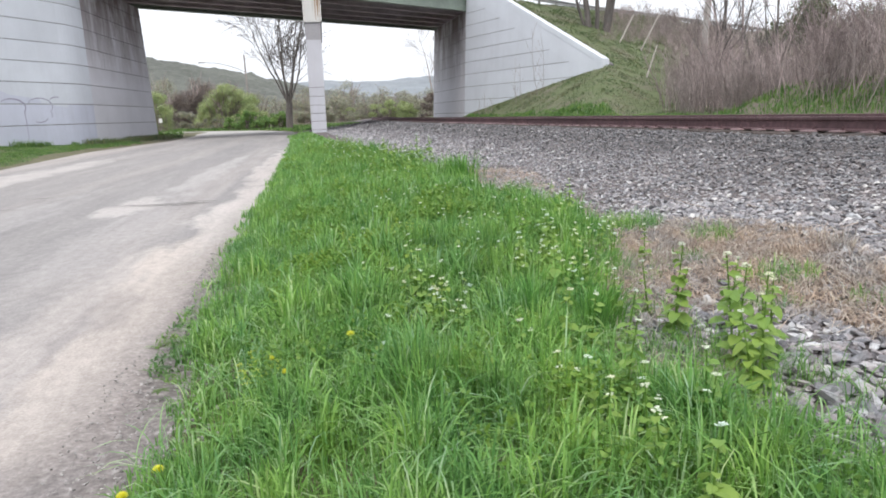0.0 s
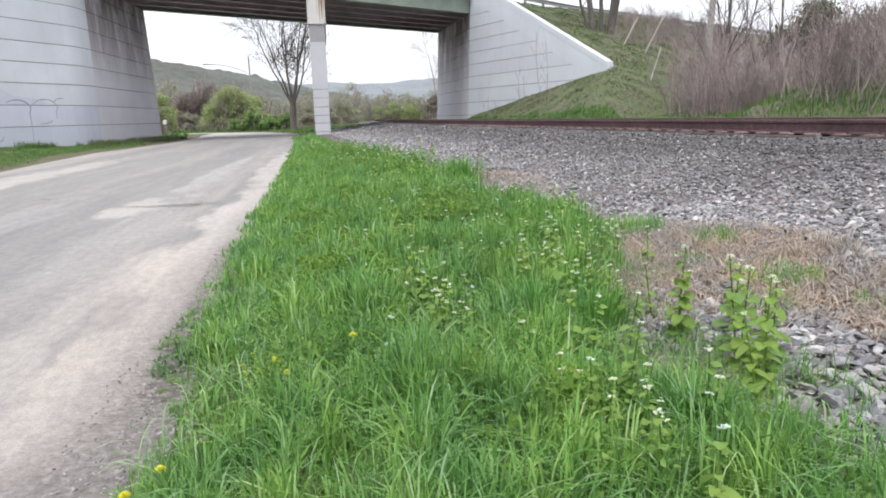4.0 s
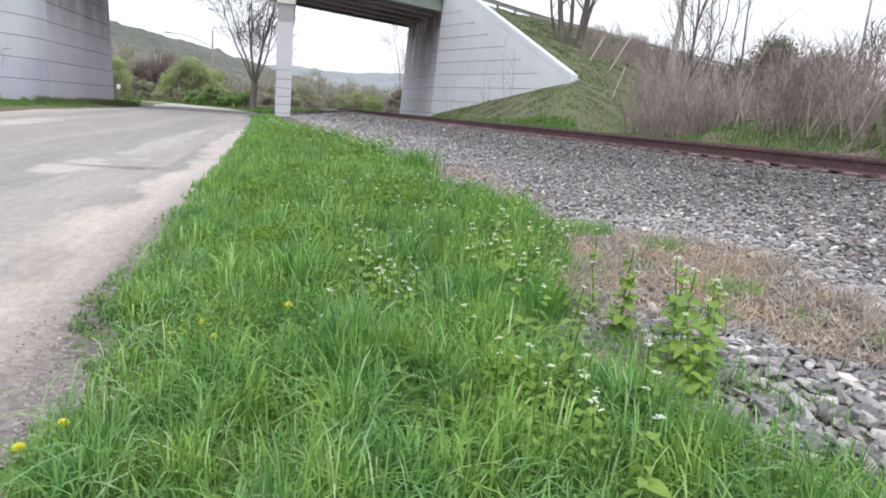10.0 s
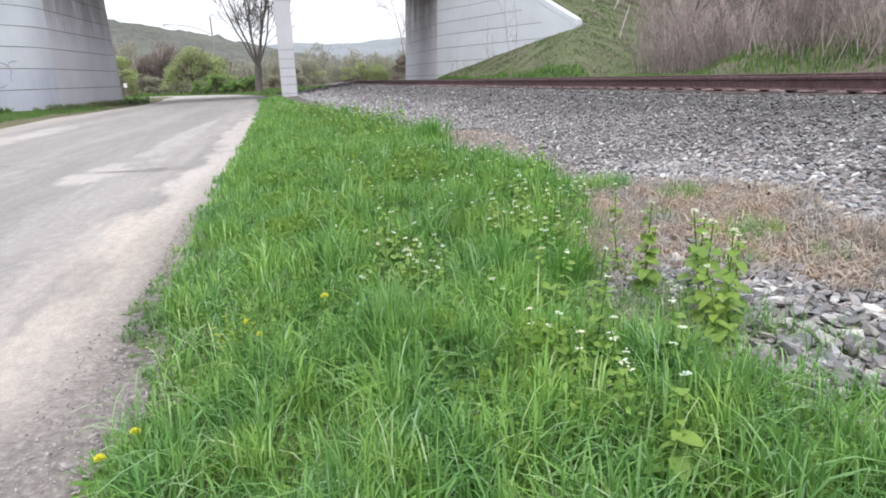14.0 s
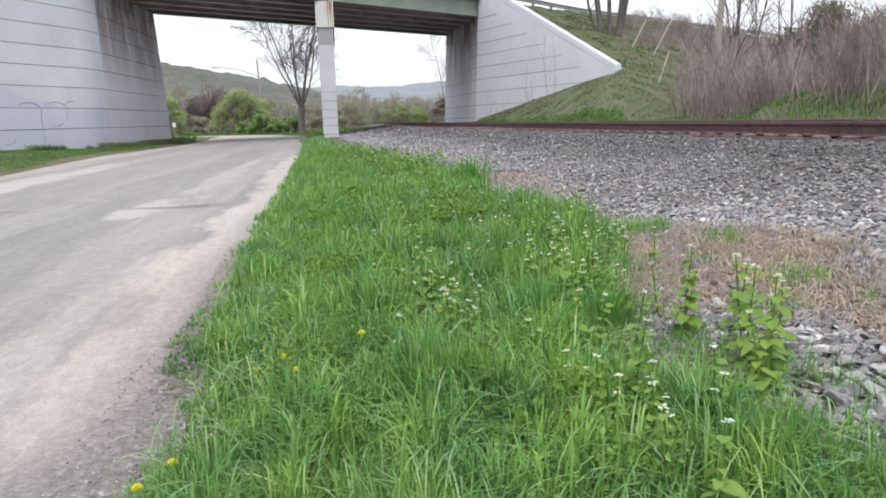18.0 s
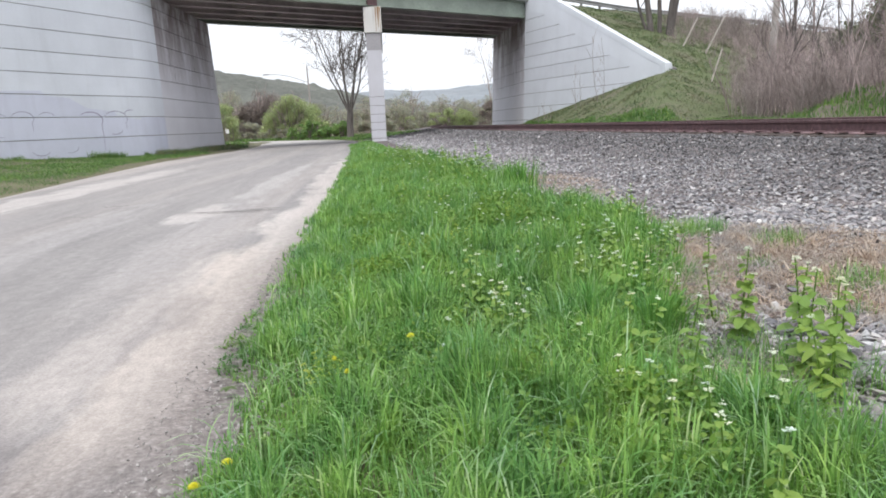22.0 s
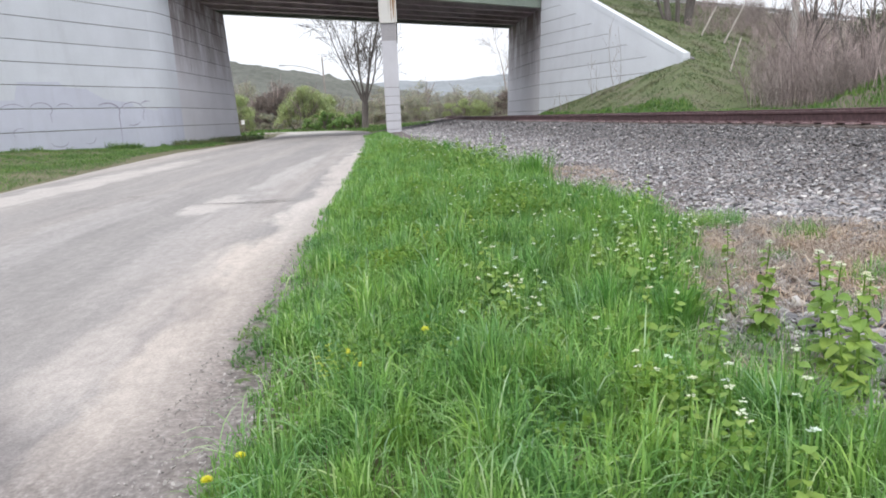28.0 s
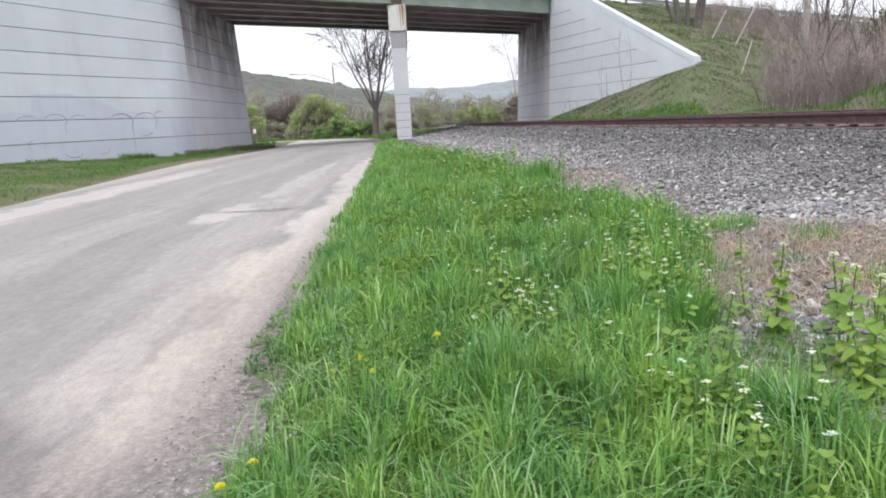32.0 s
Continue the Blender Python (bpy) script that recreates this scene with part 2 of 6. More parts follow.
def turf_beyond_track(m):
    """Green turf instead of bare soil on the bank beyond the track."""
    n, l = m.node_tree.nodes, m.node_tree.links
    bsdf = n["Principled BSDF"]
    sep = n.new("ShaderNodeSeparateXYZ")
    l.new(n.new("ShaderNodeNewGeometry").outputs["Position"], sep.inputs[0])
    level = n.new("ShaderNodeMath")
    level.operation = "MULTIPLY"
    level.inputs[1].default_value = 0.05
    l.new(sep.outputs["X"], level.inputs[0])
    turf = ramp_node(n, l, noise_node(n, l, 9, 5, 0.65), [(0.3, (0.088, 0.114, 0.05)), (0.7, (0.145, 0.172, 0.08))])
    # dead leaves under the brush and over the top of the slope
    brushy = n.new("ShaderNodeMath")
    brushy.operation = "MULTIPLY_ADD"
    brushy.inputs[1].default_value = -0.03
    l.new(sep.outputs["Y"], brushy.inputs[0])
    l.new(level.outputs[0], brushy.inputs[2])
    leaves = ramp_node(n, l, noise_node(n, l, 6, 5, 0.65), [(0.3, (0.125, 0.105, 0.085)), (0.7, (0.215, 0.18, 0.15))])
    turf = mix_node(n, l, ramp_node(n, l, noise_node(n, l, 0.55, 5, 0.65), [(0.46, grey(0.0)), (0.64, grey(0.6))]), turf, leaves)
    turf = mix_node(n, l, ramp_node(n, l, brushy.outputs[0], [(0.02, grey(0.0)), (0.06, grey(0.95))]), turf, leaves)
    old = bsdf.inputs["Base Color"].links[0].from_socket
    l.new(mix_node(n, l, ramp_node(n, l, level.outputs[0], [(0.50, grey(0.0)), (0.53, grey(1.0))]), old, turf), bsdf.inputs["Base Color"])


turf_beyond_track(SOIL)
PEBBLE = surface("pebble", (0.30, 0.275, 0.265), (0.50, 0.475, 0.46), 40, 4, island=0.3)
# bark greys are lifted to paint in haze over the far roadside tree
BARK = surface("grey_bark", (0.095, 0.082, 0.078), (0.21, 0.19, 0.18), 9, 1.0, rough=0.95, bump=0.7, dist=0.02, stretch=(1, 1, 0.25))
TWIG = surface("brown_twig_bark", (0.28, 0.222, 0.213), (0.54, 0.445, 0.43), 5, 0.5, rough=0.9, bump=0.2, island=0.4)
PALETWIG = surface("grey_twig_bark", (0.24, 0.20, 0.19), (0.47, 0.405, 0.385), 5, 0.5, rough=0.9, bump=0.2, island=0.35)
STEMBARK = surface("dark_shrub_bark", (0.15, 0.12, 0.115), (0.33, 0.27, 0.262), 7, 0.6, rough=0.9, bump=0.3, island=0.35)
PALEWOOD = surface("weathered_pale_wood", (0.38, 0.35, 0.335), (0.62, 0.58, 0.55), 6, 1.2, rough=0.9, bump=0.4, stretch=(1, 1, 0.25))
STAKEWOOD = surface("bleached_stake_wood", (0.52, 0.47, 0.43), (0.74, 0.69, 0.65), 12, 1.2, rough=0.9, bump=0.3, stretch=(1, 1, 0.15))
POLEWOOD = surface("weathered_grey_pole", (0.24, 0.21, 0.20), (0.44, 0.39, 0.37), 9, 1.0, rough=0.9, bump=0.4, stretch=(1, 1, 0.12))
GRASS = blade_material("grass_blade", [(0.0, (0.128, 0.275, 0.066)), (0.45, (0.238, 0.475, 0.112)), (0.85, (0.352, 0.61, 0.18)), (1.0, (0.56, 0.73, 0.44))], patch=0.27)
SHORTGRASS = blade_material("short_grass", [(0.0, (0.115, 0.22, 0.055)), (0.6, (0.18, 0.34, 0.085)), (1.0, (0.28, 0.42, 0.15))], patch=0.3)
SLOPEGRASS = blade_material("slope_grass", [(0.0, (0.125, 0.185, 0.075)), (0.6, (0.165, 0.245, 0.098)), (0.85, (0.205, 0.245, 0.125)), (1.0, (0.30, 0.285, 0.20))], patch=0.28, dry=(0.215, 0.185, 0.135))
STRAW = blade_material("dry_grass", [(0.0, (0.29, 0.228, 0.20)), (0.35, (0.46, 0.38, 0.335)), (0.7, (0.585, 0.50, 0.44)), (1.0, (0.76, 0.69, 0.61))], rough=0.8, patch=0.08)
WEEDLEAF = blade_material("weed_leaf", [(0.0, (0.135, 0.27, 0.045)), (0.6, (0.212, 0.375, 0.072)), (1.0, (0.295, 0.45, 0.115))], patch=0.18)
WHITEPETAL = blade_material("white_petal", [(0.0, (0.80, 0.86, 0.74)), (1.0, (0.88, 0.91, 0.83))], patch=0.03)
YELLOWPETAL = blade_material("yellow_petal", [(0.0, (0.78, 0.74, 0.04)), (1.0, (0.88, 0.86, 0.12))], patch=0.05)
# valley haze is put into this leaf colour, which makes it paler
YOUNGLEAF = blade_material("hazed_young_yellow_green_leaf", [(0.0, (0.37, 0.44, 0.21)), (1.0, (0.50, 0.57, 0.30))], patch=0.1)
CRESSPETAL = blade_material("yellow_green_petal", [(0.0, (0.50, 0.60, 0.10)), (1.0, (0.66, 0.72, 0.18))], patch=0.05)
# hedge green lifted with painted haze as well
HEDGELEAF = blade_material("hazed_hedge_leaf", [(0.0, (0.24, 0.40, 0.12)), (1.0, (0.38, 0.55, 0.21))], patch=0.2)
BANKLEAF = blade_material("bank_leaf", [(0.0, (0.15, 0.26, 0.08)), (1.0, (0.27, 0.42, 0.14))], patch=0.35)
# needles lightened: the haze before them is in the colour
CONIFER = blade_material("hazed_conifer_needle", [(0.0, (0.22, 0.18, 0.165)), (1.0, (0.31, 0.26, 0.24))], patch=0.12)
EVERGREEN = blade_material("evergreen_leaf", [(0.0, (0.14, 0.165, 0.10)), (1.0, (0.22, 0.25, 0.155))], patch=0.2)
# the palest tones carry the blades' sheen as colour
ARCHBLADE = blade_material("arching_grass_blade", [(0.0, (0.14, 0.33, 0.085)), (0.55, (0.235, 0.455, 0.14)), (1.0, (0.47, 0.65, 0.35))], rough=0.3, patch=0.15)
TUFTBLADE = blade_material("tuft_blade", [(0.0, (0.10, 0.25, 0.052)), (0.6, (0.18, 0.41, 0.085)), (1.0, (0.28, 0.53, 0.14))], patch=0.25)
# thicket browns paled by haze painted into them
BROWNLEAF = blade_material("hazed_brown_thicket_leaf", [(0.0, (0.345, 0.325, 0.265)), (0.6, (0.43, 0.415, 0.335)), (1.0, (0.43, 0.475, 0.31))], patch=0.15)
WOODS = surface("spring_woods", (0.082, 0.09, 0.078), (0.19, 0.197, 0.168), 0.3, 0.012, rough=1.0, bump=0.0, spread=0.3)
# the blue-grey of far air is painted into the ridge's colour
FARWOODS = surface("hazed_distant_woods", (0.22, 0.245, 0.27), (0.30, 0.325, 0.345), 0.02, 0.004, rough=1.0, bump=0.0, spread=0.15)
LITTER = surface("pinkish_dead_litter", (0.19, 0.14, 0.128), (0.40, 0.315, 0.29), 30, 2.0, rough=0.95, bump=0.9, dist=0.03)
LAMPGREY = surface("lamp_grey_metal", (0.32, 0.32, 0.33), (0.45, 0.45, 0.46), 8, 1.0, rough=0.5, metal=0.2, bump=0.05)
SIGNWHITE = surface("white_sign_paint", (0.70, 0.70, 0.70), (0.80, 0.80, 0.80), 8, 1.0, rough=0.6, bump=0.0, spread=0.1)
LILAC = painted_concrete("lilac_overpaint", (0.655, 0.675, 0.785), 0.10)
SCRAWL = surface("faded_purple_scrawl", (0.33, 0.31, 0.42), (0.46, 0.44, 0.56), 8, 1.0, bump=0)
CRACK = surface("crack_filling", (0.10, 0.095, 0.09), (0.20, 0.19, 0.18), 30, 2)


def asphalt():
    """Worn pale asphalt with dusty wheel lanes; UV is metres across and along."""
    m, n, l, bsdf = nodes_of("worn_asphalt")
    uv = n.new("ShaderNodeUVMap")
    sep = n.new("ShaderNodeSeparateXYZ")
    l.new(uv.outputs[0], sep.inputs[0])

    def streaks(scale, stretch):
        mapping = n.new("ShaderNodeMapping")
        mapping.inputs["Scale"].default_value = stretch
        tex = n.new("ShaderNodeTexNoise")
        tex.inputs["Scale"].default_value, tex.inputs["Detail"].default_value, tex.inputs["Roughness"].default_value = scale, 5, 0.6
        l.new(uv.outputs[0], mapping.inputs[0])
        l.new(mapping.outputs[0], tex.inputs["Vector"])
        return tex.outputs["Fac"]
    lanes = streaks(2.4, (1.0, 0.05, 1))
    blot = streaks(0.7, (1.0, 0.16, 1))
    grit = streaks(90, (1, 1, 1))
    col = ramp_node(n, l, blot, [(0.3, (0.265, 0.254, 0.254)), (0.7, (0.355, 0.338, 0.332))])
    # distance in metres from the right edge, wandering a little
    edge = n.new("ShaderNodeMath")
    edge.operation = "MULTIPLY_ADD"
    l.new(blot, edge.inputs[0])
    edge.inputs[1].default_value = 0.035
    scaled = n.new("ShaderNodeMath")
    scaled.operation = "MULTIPLY"
    l.new(sep.outputs[0], scaled.inputs[0])
    scaled.inputs[1].default_value = -1 / 6.5
    l.new(scaled.outputs[0], edge.inputs[2])
    dust = ramp_node(n, l, edge.outputs[0], [(0.075, grey(0.25)), (0.098, grey(0.3)), (0.112, grey(0.1)), (0.138, grey(0.15)), (0.16, grey(0.45)), (0.205, grey(0.4)), (0.27, grey(0.2)), (0.37, grey(0.12)), (0.47, grey(0.45)), (0.56, grey(0.12)), (0.73, grey(0.45)), (0.9, grey(0.15)), (0.985, grey(0.9))])
    wear = ramp_node(n, l, lanes, [(0.38, grey(0.0)), (0.60, grey(1.0))])
    mask = mix_node(n, l, 0.4, mix_node(n, l, 1.0, dust, wear, "MULTIPLY"), dust)
    col = mix_node(n, l, mask, col, (0.52, 0.465, 0.435))
    # dust and grit deposits, then painted daylight: metres from the right edge, metres along, half widths, amount
    ragged = streaks(3.2, (1.0, 0.35, 1))

    def deposit_or_daylight(u0, v0, ru, rv):
        place_it = n.new("ShaderNodeMapping")
        place_it.inputs["Location"].default_value = (-u0 / ru, -v0 / rv, 0)
        place_it.inputs["Scale"].default_value = (1 / ru, 1 / rv, 1)
        l.new(uv.outputs[0], place_it.inputs[0])
        size = n.new("ShaderNodeVectorMath")
        size.operation = "LENGTH"
        l.new(place_it.outputs[0], size.inputs[0])
        worn = n.new("ShaderNodeMath")
        worn.operation = "MULTIPLY_ADD"
        l.new(ragged, worn.inputs[0])
        worn.inputs[1].default_value = 2.0
        l.new(size.outputs["Value"], worn.inputs[2])
        half = n.new("ShaderNodeMath")
        half.operation = "MULTIPLY"
        half.inputs[1].default_value = 0.4
        l.new(worn.outputs[0], half.inputs[0])
        return half.outputs[0]
    # the last entry paints the bend beyond the bridge's shade as pale
    for u0, v0, ru, rv, amount, tone in ((-1.7, 41.8, 1.3, 4.2, 0.65, (0.305, 0.288, 0.283)), (-0.88, 43.6, 0.24, 2.2, 0.8, (0.50, 0.455, 0.43)), (-1.35, 46.5, 0.3, 3.6, 0.5, (0.46, 0.43, 0.42)), (-0.55, 44.6, 0.30, 2.6, 0.9, (0.57, 0.505, 0.46)), (-0.85, 41.7, 0.75, 0.75, 0.85, (0.22, 0.203, 0.203)), (-0.74, 43.3, 0.16, 1.0, 0.4, (0.23, 0.212, 0.213)), (-0.60, 42.6, 0.27, 0.9, 0.85, (0.54, 0.48, 0.44)), (-0.30, 43.6, 0.13, 2.4, 0.75, (0.40, 0.335, 0.305)), (-0.50, 47.2, 0.36, 2.1, 0.85, (0.60, 0.55, 0.52)), (-1.68, 48.3, 0.32, 1.0, 0.75, (0.56, 0.52, 0.50)), (-0.34, 55.0, 0.5, 9.0, 0.85, (0.58, 0.525, 0.50)), (-1.45, 53.5, 0.24, 5.5, 0.6, (0.52, 0.49, 0.48)), (-4.95, 52.0, 0.55, 10.0, 0.8, (0.56, 0.52, 0.50)), (-2.7, 46.0, 0.35, 5.0, 0.4, (0.47, 0.445, 0.44)), (-3.5, 112.0, 9.0, 26.0, 0.75, (0.60, 0.575, 0.55))):
        spot = ramp_node(n, l, deposit_or_daylight(u0, v0, ru, rv), [(0.65, grey(amount)), (0.81, grey(0.0))])
        col = mix_node(n, l, spot, col, tone)
    mottle = streaks(6, (1.0, 0.12, 1))
    col = mix_node(n, l, 1.0, col, ramp_node(n, l, mottle, [(0.3, grey(0.86)), (0.7, grey(1.05))]), "MULTIPLY")
    loose = ramp_node(n, l, edge.outputs[0], [(0.062, grey(1.0)), (0.125, grey(0.0))])
    stony = streaks(38, (1, 1, 1))
    grit_col = ramp_node(n, l, stony, [(0.32, (0.155, 0.135, 0.13)), (0.55, (0.27, 0.24, 0.23)), (0.75, (0.45, 0.415, 0.40))])
    run = n.new("ShaderNodeMath")
    run.operation = "MULTIPLY"
    run.inputs[1].default_value = 0.01
    l.new(sep.outputs[1], run.inputs[0])
    loose = mix_node(n, l, 1.0, loose, ramp_node(n, l, run.outputs[0], [(0.44, grey(1.0)), (0.49, grey(0.15))]), "MULTIPLY")
    col = mix_node(n, l, loose, col, grit_col)
    washed = ramp_node(n, l, deposit_or_daylight(-0.35, 41.1, 0.85, 1.0), [(0.62, grey(0.9)), (0.88, grey(0.0))])
    col = mix_node(n, l, washed, col, grit_col)
    coarse = streaks(21, (1.0, 0.5, 1))
    col = mix_node(n, l, 1.0, col, ramp_node(n, l, coarse, [(0.32, grey(0.82)), (0.68, grey(1.06))]), "MULTIPLY")
    fine = ramp_node(n, l, grit, [(0.3, grey(0.74)), (0.7, grey(1.1))])
    col = mix_node(n, l, 1.0, col, fine, "MULTIPLY")
    l.new(col, bsdf.inputs["Base Color"])
    bsdf.inputs["Roughness"].default_value = 0.9
    bump_node(n, l, bsdf, grit, 0.5, 0.004)
    return m


ASPHALT = asphalt()


# ---- mesh helpers ----
def obj(name, mesh, material, parent=None, label=""):
    if material is not None and not mesh.materials:
        mesh.materials.append(material)
    ob = new(name, mesh)
    if parent is not None:
        ob.parent = parent
    return tagged(ob, label)


def part(name, bm, material, parent, label=""):
    mesh = bpy.data.meshes.new(name)
    bm.normal_update()
    bm.to_mesh(mesh)
    bm.free()
    return obj(name, mesh, material, parent, label)


def tri_mesh(name, verts, tris, smooth=False):
    mesh = bpy.data.meshes.new(name)
    v, f = np.asarray(verts, np.float32), np.asarray(tris, np.int32)
    mesh.vertices.add(len(v))
    mesh.vertices.foreach_set("co", v.ravel())
    mesh.loops.add(len(f) * 3)
    mesh.loops.foreach_set("vertex_index", f.ravel())
    mesh.polygons.add(len(f))
    mesh.polygons.foreach_set("loop_start", np.arange(0, len(f) * 3, 3, dtype=np.int32))
    mesh.update(calc_edges=True)
    mesh.polygons.foreach_set("use_smooth", np.full(len(f), smooth, bool))
    return mesh


def empty(name, at=(0, 0, 0), **tags):
    ob = new(name)
    ob.location = at
    return tagged(ob, **tags)


def loft(bm, low, high):
    """A closed solid between two loops of the same number of points."""
    a, b = [bm.verts.new(p) for p in low], [bm.verts.new(p) for p in high]
    bm.faces.new(list(reversed(a)))
    bm.faces.new(b)
    for i in range(len(a)):
        j = (i + 1) % len(a)
        bm.faces.new((a[i], a[j], b[j], b[i]))
    return bm


def bar(bm, p, q, wide, tall, up=(0, 0, 1)):
    """A straight bar from p to q with a rectangular section, p and q at its middle."""
    p, q = Vector(p), Vector(q)
    d = (q - p).normalized()
    side = d.cross(Vector(up))
    side = (side if side.length > 1e-4 else Vector((1, 0, 0))).normalized()
    top = side.cross(d).normalized()
    ring = [(-1, -1), (1, -1), (1, 1), (-1, 1)]
    return loft(bm, [p + side * (a * wide / 2) + top * (b * tall / 2) for a, b in ring], [q + side * (a * wide / 2) + top * (b * tall / 2) for a, b in ring])


def rod(bm, p, q, r0, r1=None, sides=8):
    p, q = Vector(p), Vector(q)
    d = (q - p).normalized()
    side = d.cross(Vector((0.31, 0.2, 0.93))).normalized()
    top = side.cross(d)
    r1 = r0 if r1 is None else r1
    turn = [(math.cos(2 * math.pi * k / sides), math.sin(2 * math.pi * k / sides)) for k in range(sides)]
    return loft(bm, [p + (side * c + top * s) * r0 for c, s in turn], [q + (side * c + top * s) * r1 for c, s in turn])


def tube(bm, points, r, sides=6):
    """A bent tube through the points, in one skin."""
    rings = []
    for k, p in enumerate(points):
        d = (points[min(k + 1, len(points) - 1)] - points[max(k - 1, 0)]).normalized()
        side = d.cross(Vector((0.31, 0.93, 0.2))).normalized()
        top = side.cross(d)
        rings.append([bm.verts.new(p + (side * math.cos(a) + top * math.sin(a)) * r) for a in np.linspace(0, 2 * math.pi, sides, endpoint=False)])
    for a, b in zip(rings[:-1], rings[1:]):
        for i in range(sides):
            bm.faces.new((a[i], a[(i + 1) % sides], b[(i + 1) % sides], b[i]))
    bm.faces.new(list(reversed(rings[0])))
    bm.faces.new(rings[-1])
    return bm


def bevel(bm, width):
    bmesh.ops.bevel(bm, geom=bm.edges[:], offset=width, segments=1, affect="EDGES")
    return bm


# ---- the lie of the land ----
BD = Vector((0.874, 0.486))          # the way that the bridge runs
BN = Vector((0.486, -0.874))         # from the bridge towards the near side
LN_T, LF_T, LN_B, LF_B = (-8.45, 34.24), (-7.46, 45.07), (-8.33, 33.90), (-7.09, 45.00)
RN_T, RF_T, RN_B, RF_B = (12.35, 45.81), (12.56, 56.40), (11.98, 45.50), (12.20, 56.20)
LWING = (0.515, 0.857)
ROUND_W, ROUND_A = 0.8, 1.3          # the rounded corner's reach along the wing wall and the abutment
SEAT, DECK_LOW = 7.45, 8.46
TRACK_X, GAUGE = 6.92, 1.51


def bend(y):
    """How far the track has swung to its right at y."""
    return 0.0011 * max(0.0, y - 25) ** 2


def ease(a, b, v):
    t = min(1.0, max(0.0, (v - a) / (b - a)))
    return t * t * (3 - 2 * t)


def road_right(y):
    return float(np.interp(y, [-40, 0, 6, 12, 25, 40, 46], [-0.72, -0.60, -0.55, -0.36, 0.15, 0.62, 0.72]))


def lie(x, y):
    """Height of the ground."""
    u = x - bend(y)
    e = road_right(y)
    z = float(np.interp(u, [-30, e, e + 0.9, 2.2, 3.2, 5.9, 6.4, 9.2, 10.2, 11.3], [-0.05, -0.03, 0.05, 0.09, 0.18, 0.50, 0.50, 0.50, 0.42, 0.55]))
    if u < -6.2 and y < 60:
        z = 0.12 * ease(-6.2, -7.5, u) + 0.25 * ease(-8.5, -13, u) - 0.03
    if u > 11.3:
        z += 0.05 * (min(x, 40) - 11.3)
    far = ease(60, 110, y)
    z = z * (1 - far) + 0.2 * far
    # the embankment that carries the upper road
    rel = Vector((x - RN_T[0], y - RN_T[1]))
    s, q = rel.dot(BD), rel.dot(BN)
    crown = 8.35 - 0.42 * max(0.0, q - 0.6) - 0.5 * max(0.0, -q - 11.0)
    if y > RN_T[1] - 0.2:
        inside = x > RN_T[0] + 0.9 + 0.02 * (y - RN_T[1]) + 1.6 * max(0.0, y - 54.5)
    else:
        inside = True
    if u > 10.8 and inside:
        side = 0.45 + 0.54 * (u - 11.0) if y < RN_T[1] else 99
        wing = (x - RN_T[0]) * 0.9636 + (y - RN_T[1]) * 0.2672
        if wing > 0.5 and y > 33.0:
            side = 99 if y > 36 else side + (y - 33.0) * 3
        z = max(z, min(side, crown))
    if u > 11.6 and y < 21:
        shelf = 2.7 * ease(20, 12.5, y)
        z = max(z, min(0.5 + 0.55 * (u - 11.6), shelf + 0.03 * max(0.0, u - 16)) if shelf > 0.5 else z)
    left = Vector((x - LN_T[0], y - LN_T[1]))
    behind = left.x * LWING[1] - left.y * LWING[0]
    if behind < -1.2 and x < LN_T[0] - 0.2 + 0.09 * (y - LN_T[1]) - 1.0 - 1.6 * max(0.0, y - 43.0):
        crown_left = 8.35 - 0.5 * max(0.0, left.dot(BN) - 0.6) - 0.5 * max(0.0, -left.dot(BN) - 11.0)
        z = max(z, crown_left)
    z += 0.05 * noise.noise((x * 0.35, y * 0.35, 3.1)) * ease(10.5, 14, u)
    return z


# ---- ground, road and ballast ----
def steps(*runs):
    out = []
    for a, b, d in runs:
        out += list(np.arange(a, b - 1e-6, d))
    return out + [runs[-1][1]]


def sheet(xs, ys, height):
    xs, ys = np.asarray(xs, float), np.asarray(ys, float)
    verts = [(x, y, height(x, y)) for y in ys for x in xs]
    w = len(xs)
    tris = []
    for j in range(len(ys) - 1):
        for i in range(w - 1):
            a = j * w + i
            tris += [(a, a + 1, a + w + 1), (a, a + w + 1, a + w)]
    return verts, tris


GX = steps((-3000, -400, 650), (-400, -60, 40), (-60, -16, 4), (-16, -3, 0.6), (-3, 4, 0.3), (4, 13, 0.45), (13, 34, 0.8), (34, 80, 4), (80, 400, 40), (400, 3000, 650))
GY = steps((-3000, -400, 650), (-400, -40, 40), (-40, -4, 3), (-4, 12, 0.5), (12, 62, 0.7), (62, 130, 4), (130, 400, 30), (400, 3000, 650))
ground = obj("ground", tri_mesh("ground", *sheet(GX, GY, lie), smooth=True), SOIL)
tagged(ground, "dark soil and low turf of the verge and banks", kind="structure")

LEFT_EDGE = [(-6.0, -40), (-6.0, 0), (-6.05, 12), (-6.5, 18), (-7.0, 27), (-6.4, 32), (-5.6, 42), (-5.6, 50), (-7.0, 56.5), (-11, 60.5), (-18, 63), (-45, 68)]
RIGHT_EDGE = [(-0.40, -40), (-0.30, 0), (0.16, 12), (0.48, 18), (0.84, 26), (1.05, 33), (1.2, 42), (1.0, 53), (-1.5, 62), (-6.5, 68), (-17, 72), (-45, 77)]


